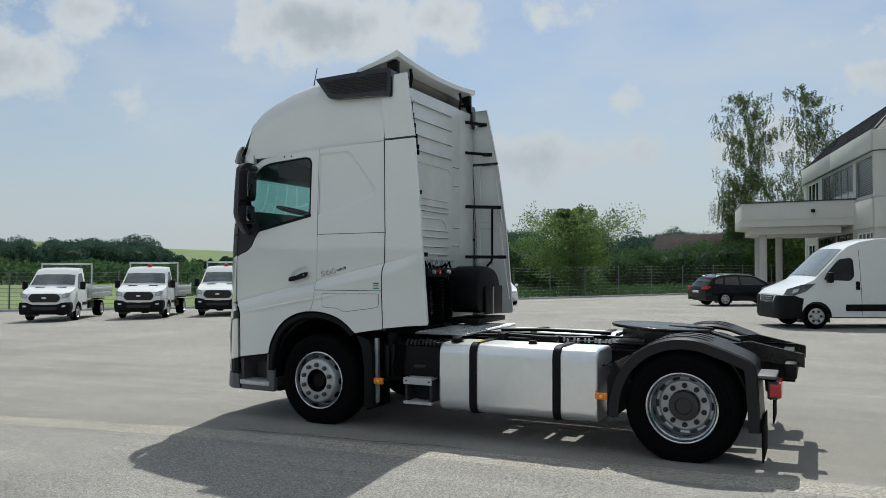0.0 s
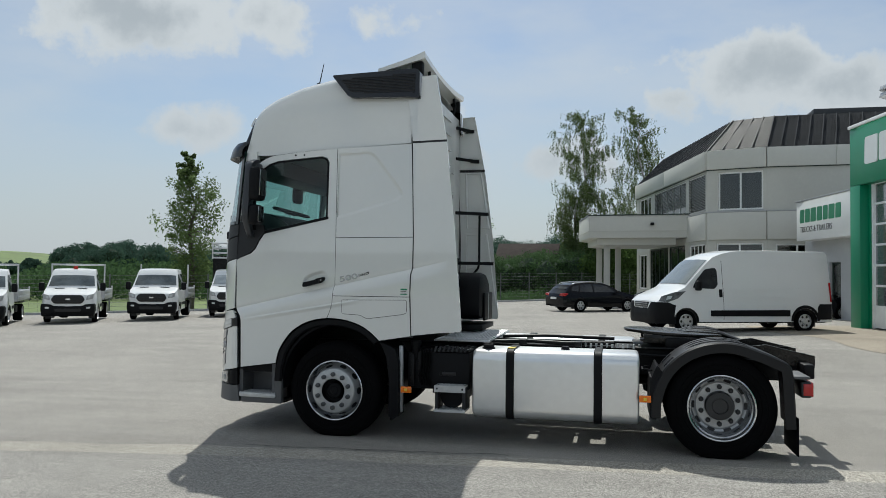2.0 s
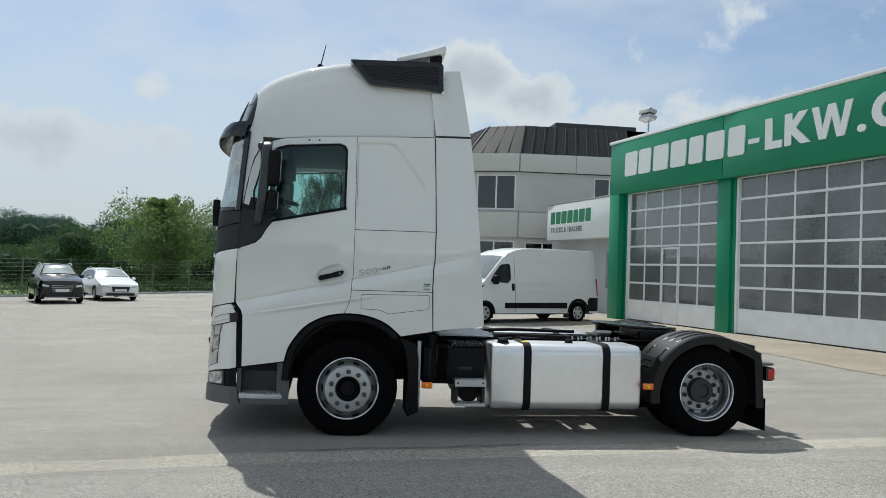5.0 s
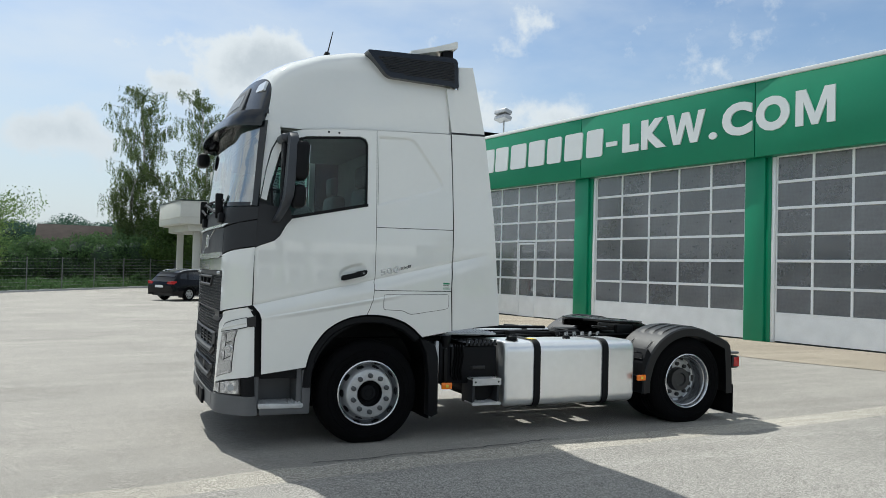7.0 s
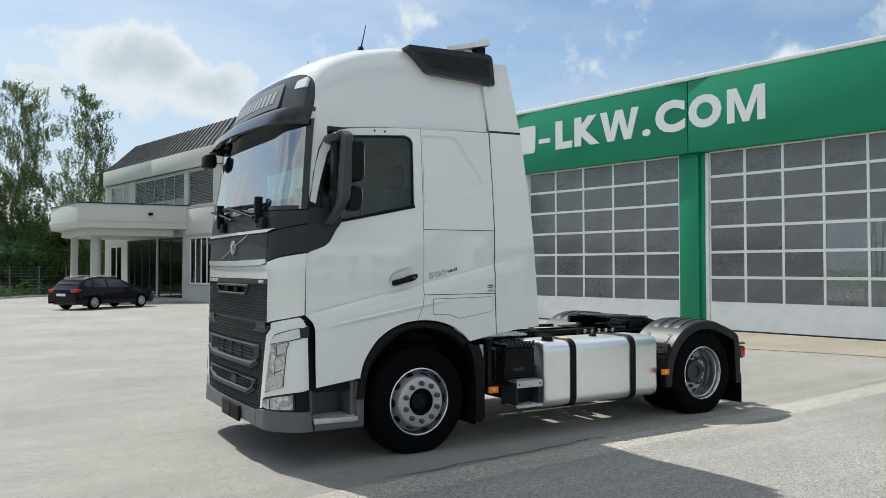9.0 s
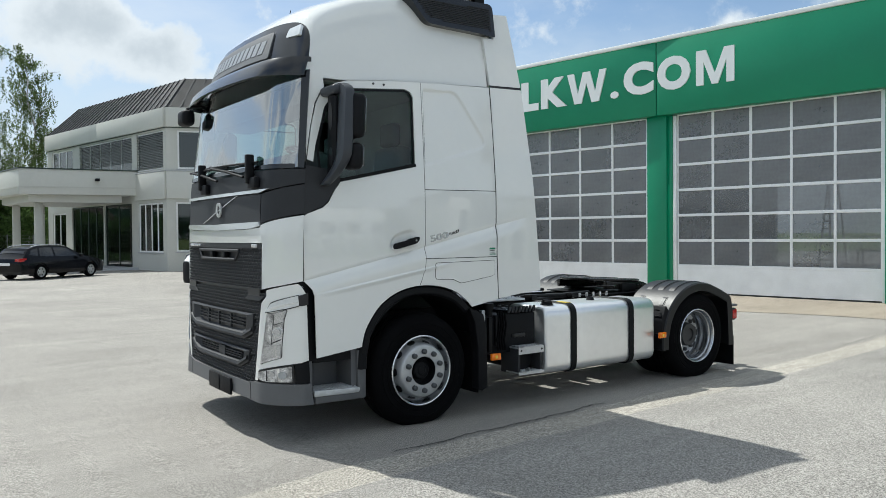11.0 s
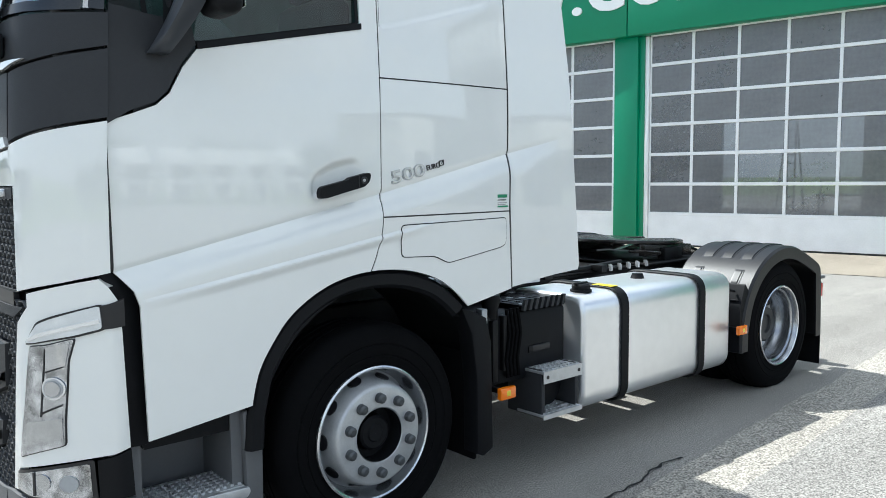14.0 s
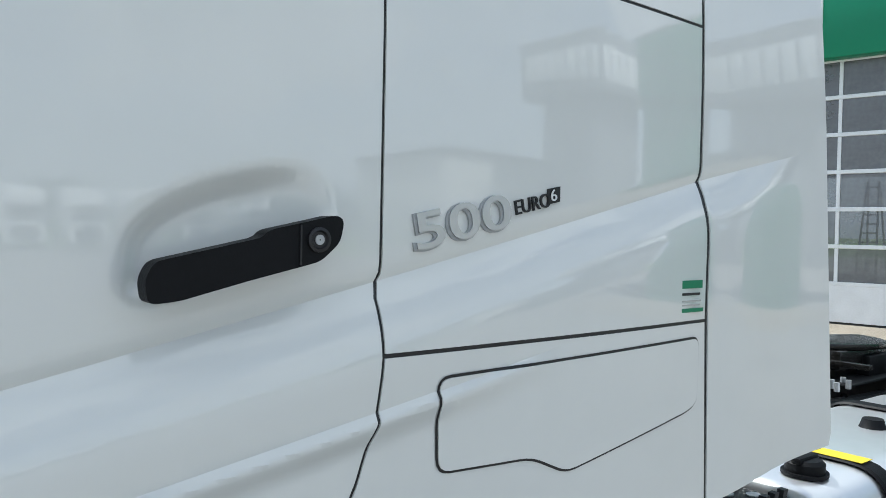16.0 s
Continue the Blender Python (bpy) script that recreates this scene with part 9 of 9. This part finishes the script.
def pickup(at, label, tall=False, double=False, beacon=True, group="white pick-ups"):
    end = 3.06 if double else 2.42
    top = [(0.08, 0.36), (0.0, 0.50), (0.0, 0.98), (0.06, 1.12), (0.20, 1.20), (0.82, 1.38), (1.08, 1.64), (1.38, 2.00), (1.52, 2.11), (1.9, 2.17), (end - 0.12, 2.16), (end, 2.06), (end, 0.55)]
    wins = [[(1.04, 1.36), (1.14, 1.56), (1.44, 1.94), (1.86, 1.97), (1.88, 1.30), (1.2, 1.28)]]
    if double:
        wins.append([(2.0, 1.30), (2.0, 1.97), (2.75, 1.95), (2.80, 1.32)])
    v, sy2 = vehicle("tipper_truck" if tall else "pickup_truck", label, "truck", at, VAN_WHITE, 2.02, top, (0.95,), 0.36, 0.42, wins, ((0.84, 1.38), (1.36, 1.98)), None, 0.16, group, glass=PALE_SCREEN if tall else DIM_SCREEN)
    part("front_bumper", prism(rounded([(-0.95, 0.30), (0.95, 0.30), (0.99, 0.60), (0.97, 0.80), (0.62, 0.78), (0.52, 0.72), (-0.52, 0.72), (-0.62, 0.78), (-0.97, 0.80), (-0.99, 0.60)], 0.05), "x", -0.06, 0.40, 0.05), BLACK_PL, v, "black front bumper")
    part("lower_intake", prism(rounded([(-0.45, 0.48), (0.45, 0.48), (0.50, 0.60), (-0.50, 0.60)], 0.03), "x", -0.075, -0.05), TEXT_DARK, v)
    hexa = rounded([(-0.50, 0.80), (0.50, 0.80), (0.62, 0.96), (0.50, 1.14), (-0.50, 1.14), (-0.62, 0.96)], 0.07)
    part("grille", prism(hexa, "x", -0.085, 0.1, 0.012), TEXT_DARK, v, "dark six-sided grille")
    for z in (0.88, 0.97, 1.06):
        part("grille_bar", boxes((-0.095, -0.08, -0.50, 0.50, z - 0.012, z + 0.012), bevel=0.004), GREY_PL, v)
    part("grille_badge", prism(rounded([(-0.09, 0.945), (0.09, 0.945), (0.09, 1.005), (-0.09, 1.005)], 0.028), "x", -0.105, -0.09), CHROME, v, "small oval badge")
    for s in (-1, 1):
        part("headlamp", prism(rounded([(s * 0.64, 0.94), (s * 0.90, 0.99), (s * 0.93, 1.20), (s * 0.70, 1.13)], 0.04), "x", -0.03, 0.26, 0.012), MID_GREY, v, "clear headlamp")
        part("headlamp_reflector", prism(rounded([(s * 0.70, 0.99), (s * 0.80, 1.01), (s * 0.81, 1.11), (s * 0.72, 1.09)], 0.03), "x", -0.036, 0.0, 0.004), LENS, v, "bright lamp reflector")
        part("fog_lamp", prism(rounded([(s * 0.68, 0.60), (s * 0.82, 0.61), (s * 0.82, 0.68), (s * 0.68, 0.67)], 0.02), "x", -0.07, -0.05), LENS, v)
        a, c = sorted((s * 1.04, s * 1.25))
        part("mirror", boxes((0.98, 1.13, a, c, 1.28, 1.62), bevel=0.05), BLACK_PL, v, "black door mirror")
        a, c = sorted((s * 0.24, s * 0.60))
        part("bonnet_vent", boxes((0.66, 0.78, a, c, 1.395, 1.41)), TEXT_DARK, v)
        part("door_trim", sheet([(0.99 + 0.45, 0.62), (end - 0.02, 0.62), (end - 0.02, 0.74), (0.99 + 0.45, 0.74)], lambda x, z, l=0, s=s: Vector((x, s * sy2(x, z, l), z)), 0.3, 0.01, lift=0.01), BLACK_PL, v, "black door rub strip")
        part("seat", boxes((1.55, 1.75, min(s * 0.22, s * 0.68), max(s * 0.22, s * 0.68), 1.1, 1.86), bevel=0.08), CAB_GREY, v)
    if beacon:
        q = lathe([(0.001, 2.31), (0.07, 2.29), (0.09, 2.26), (0.09, 2.19)], (1.8, 0, 0), "z", 16)
        part("beacon", q, BEACON, v, "red flashing beacon")
    b0, b1 = end + 0.14, 5.60
    for y in (-0.42, 0.34):
        part("frame_rail", boxes((end - 0.3, b1, y, y + 0.08, 0.55, 0.72)), TEXT_DARK, v)
    part("bed_floor", boxes((b0, b1, -1.0, 1.0, 0.86, 0.92)), BED_ALU, v)
    part("fuel_tank", boxes((end + 0.1, end + 0.8, -0.95, -0.45, 0.42, 0.70), bevel=0.04), BLACK_PL, v)
    for s in (-1, 1):
        car_wheel(v, 4.35, s * 0.97, 0.36, s, 0.34)
        a, c = sorted((s * 1.02, s * 1.06))
        part("rear_guard", boxes((3.92, 4.78, min(s * 0.62, s * 0.98), max(s * 0.62, s * 0.98), 0.76, 0.80), bevel=0.01), BLACK_PL, v)
        if not tall:
            for k in range(2):
                part("drop_side", boxes((b0, b1, a, c, 0.90 + k * 0.205, 1.095 + k * 0.205), bevel=0.012), BED_ALU, v, "aluminium drop side")
            part("rear_post", boxes((b1 - 0.05, b1, a, c + 0.01, 0.85, 1.42)), BED_ALU, v)
    if tall:
        part("box_wall", boxes((b0, b1, -1.06, -1.02, 0.94, 2.85)), CAR_BLACK, v, "tall black load body")
        part("box_wall", boxes((b0, b1, 1.02, 1.06, 0.94, 2.85)), CAR_BLACK, v)
        part("box_wall", boxes((b0, b0 + 0.04, -1.015, 1.015, 0.94, 2.85)), CAR_BLACK, v)
        for k in range(4):
            part("cage_rail", boxes((b0 - 0.10 - 0.02 * k, b0 - 0.04 - 0.02 * k, -1.08 + 0.02 * k, 1.08 - 0.02 * k, 2.72 + 0.235 * k, 2.80 + 0.235 * k), bevel=0.01), BED_ALU, v, "grey cage rail")
            part("cage_side", boxes((b0 - 0.04, b1, -1.10, -1.05, 2.72 + 0.235 * k, 2.80 + 0.235 * k), bevel=0.01), BED_ALU, v)
            part("cage_side", boxes((b0 - 0.04, b1, 1.05, 1.10, 2.72 + 0.235 * k, 2.80 + 0.235 * k), bevel=0.01), BED_ALU, v)
        for y in (-1.07, -0.36, 0.36, 1.07):
            q = bmesh.new()
            rod(q, (b0 - 0.03, y, 2.7), (b0 - 0.09, y, 3.52), 0.035, 6)
            part("cage_post", q, BED_ALU, v)
    else:
        hb = new("headboard")
        hb.parent = v
        part("board", boxes((b0, b0 + 0.05, -1.06, 1.06, 0.92, 1.5)), BED_ALU, hb, "grey headboard")
        for y in (-1.06, 1.0):
            part("rack_post", boxes((b0, b0 + 0.05, y, y + 0.06, 1.503, 2.40 if double else 2.32)), BED_ALU, hb)
        if not double:
            part("rack_bar", boxes((b0 - 0.02, b0 + 0.07, -1.06, 1.06, 2.323, 2.40), bevel=0.01), BED_ALU, hb)
        part("tailboard", boxes((b1, b1 + 0.03, -1.02, 1.02, 0.93, 1.31), bevel=0.008), BED_ALU, v)
    return v


def by_axle(axle, fwd, ahead=0.93, size=1.0):
    f = Vector(fwd).normalized()
    return placed((axle[0] + f.x * ahead, axle[1] + f.y * ahead), -f) @ Matrix.Scale(size, 4)


pickup(by_axle((-22.05, 13.9), (0.55, -0.84), 0.9, 0.94), "white drop-side pick-up truck with aluminium bed", beacon=False)
pickup(by_axle((-19.5, 16.1), (0.54, -0.84), 0.9, 0.94), "white drop-side pick-up truck with red roof beacon")
pickup(by_axle((-17.5, 18.4), (0.50, -0.87), 0.9, 0.94), "white drop-side pick-up truck with red beacon and rack")
pickup(by_axle((-15.4, 20.7), (0.40, -0.92), 0.9, 0.94), "white double-cab pick-up truck with drop-side bed", double=True, beacon=False)
pickup(by_axle((-13.75, 24.0), (0.40, -0.92), 0.9, 0.94), "white tipper truck with tall black caged body", tall=True, beacon=False, group="")


def estate(name, label, at, paint, L=4.72, W=1.83, H=1.44, r=0.325, suv=False, bar=True):
    k = H / 1.44
    top = [(0.08, 0.24), (0.0, 0.40), (0.01, 0.60), (0.10, 0.72), (0.35, 0.80), (1.0, 0.93), (1.32, 0.99), (1.95, 1.32), (2.30, 1.41), (3.0, 1.44), (3.75, 1.41), (4.2, 1.30), (4.50, 0.98), (4.66, 0.86), (4.72, 0.70), (4.68, 0.34)]
    if suv:
        top = [(0.08, 0.24), (0.0, 0.42), (0.0, 0.70), (0.08, 0.82), (0.35, 0.88), (0.95, 0.97), (1.20, 1.0), (1.80, 1.32), (2.15, 1.42), (2.9, 1.44), (3.8, 1.40), (4.35, 1.28), (4.60, 1.0), (4.70, 0.80), (4.72, 0.34)]
    top = [(x * L / 4.72, z * k) for x, z in top]
    wins = [[(1.62, 0.97), (2.05, 1.27), (2.35, 1.34), (2.85, 1.37), (2.88, 0.97)], [(2.95, 0.97), (2.95, 1.37), (3.6, 1.34), (3.72, 0.99)], [(3.80, 1.0), (3.70, 1.33), (4.10, 1.24), (4.22, 1.05)]]
    wins = [[(x * L / 4.72, z * k) for x, z in p] for p in wins]
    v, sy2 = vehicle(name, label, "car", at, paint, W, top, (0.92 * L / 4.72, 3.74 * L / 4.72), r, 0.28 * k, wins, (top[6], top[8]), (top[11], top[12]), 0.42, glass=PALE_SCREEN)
    part("grille", prism(rounded([(-0.34, 0.42 * k), (0.34, 0.42 * k), (0.42, 0.66 * k), (-0.42, 0.66 * k)], 0.05), "x", -0.065, 0.1, 0.01), TEXT_DARK, v, "dark grille")
    part("plate", boxes((-0.075, -0.06, -0.26, 0.26, 0.44 * k, 0.55 * k)), PAPER_W, v, "blank number plate")
    part("rear_plate", boxes((L + 0.02, L + 0.035, -0.26, 0.26, 0.62 * k, 0.73 * k)), PAPER_W, v, "blank number plate")
    for z in (0.46, 0.53, 0.60):
        part("grille_bar", boxes((-0.075, -0.06, -0.35 - (z - 0.42) * 0.3, 0.35 + (z - 0.42) * 0.3, (z - 0.006) * k, (z + 0.006) * k), bevel=0.003), CHROME if suv else GREY_PL, v)
    part("grille_frame", boxes((-0.078, -0.055, -0.42, 0.42, 0.655 * k, 0.675 * k), bevel=0.006), CHROME, v, "bright frame above the grille")
    part("bumper_lip", boxes((-0.055, 0.12, -0.66, 0.66, 0.215 * k, 0.245 * k), bevel=0.01), ALLOY if suv else paint, v, "bright lip below the bumper" if suv else "")
    part("intake", boxes((-0.05, 0.1, -0.62, 0.62, 0.26 * k, 0.36 * k), bevel=0.02), TEXT_DARK, v)
    for s in (-1, 1):
        part("headlamp", prism(rounded([(s * 0.44, 0.60 * k), (s * 0.76, 0.64 * k), (s * 0.74, 0.72 * k), (s * 0.48, 0.68 * k)], 0.02), "x", -0.03, 0.35, 0.01), LENS, v, "clear headlamp")
        part("tail_lamp", prism(rounded([(s * 0.48, 0.78 * k), (s * 0.80, 0.78 * k), (s * 0.80, 0.92 * k), (s * 0.50, 0.90 * k)], 0.02), "x", L - 0.32, L - 0.005, 0.01), RED, v, "red tail lamp")
        a, c = sorted((s * W / 2 * 0.97, s * W / 2 * 1.14))
        part("mirror", boxes((1.50, 1.66, a, c, 0.92 * k, 1.06 * k), bevel=0.04), paint, v)
        if bar:
            q = bmesh.new()
            tube(q, [(x * L / 4.72, s * W * 0.33, z * k + 0.04) for x, z in ((2.2, 1.37), (2.4, 1.43), (3.2, 1.45), (3.9, 1.38), (4.05, 1.33))], 0.016, 6)
            part("roof_rail", q, CHROME, v, "bright roof rail")
    return v


estate("suv", "dark graphite sport utility car facing the yard", by_axle((-11.3, 27.3), (0.42, -0.91), 0.87), CAR_DARK, 4.45, 1.84, 1.62, 0.36, suv=True)
estate("estate_car", "white estate car parked by the fence", by_axle((-9.9, 30.7), (0.47, -0.88)), VAN_WHITE, 4.9, 1.87, 1.46, 0.33)
estate("estate_car", "black estate car with bright roof rails by the entrance", placed((3.64, 33.96), (-0.8, -0.6)), CAR_BLACK, 4.72, 1.83, 1.44, 0.325)
estate("hatchback", "dark small car standing behind the van", placed((11.0, 28.3), (0.85, 0.5)), CAR_BLACK, 4.2, 1.78, 1.46, 0.31, bar=False)
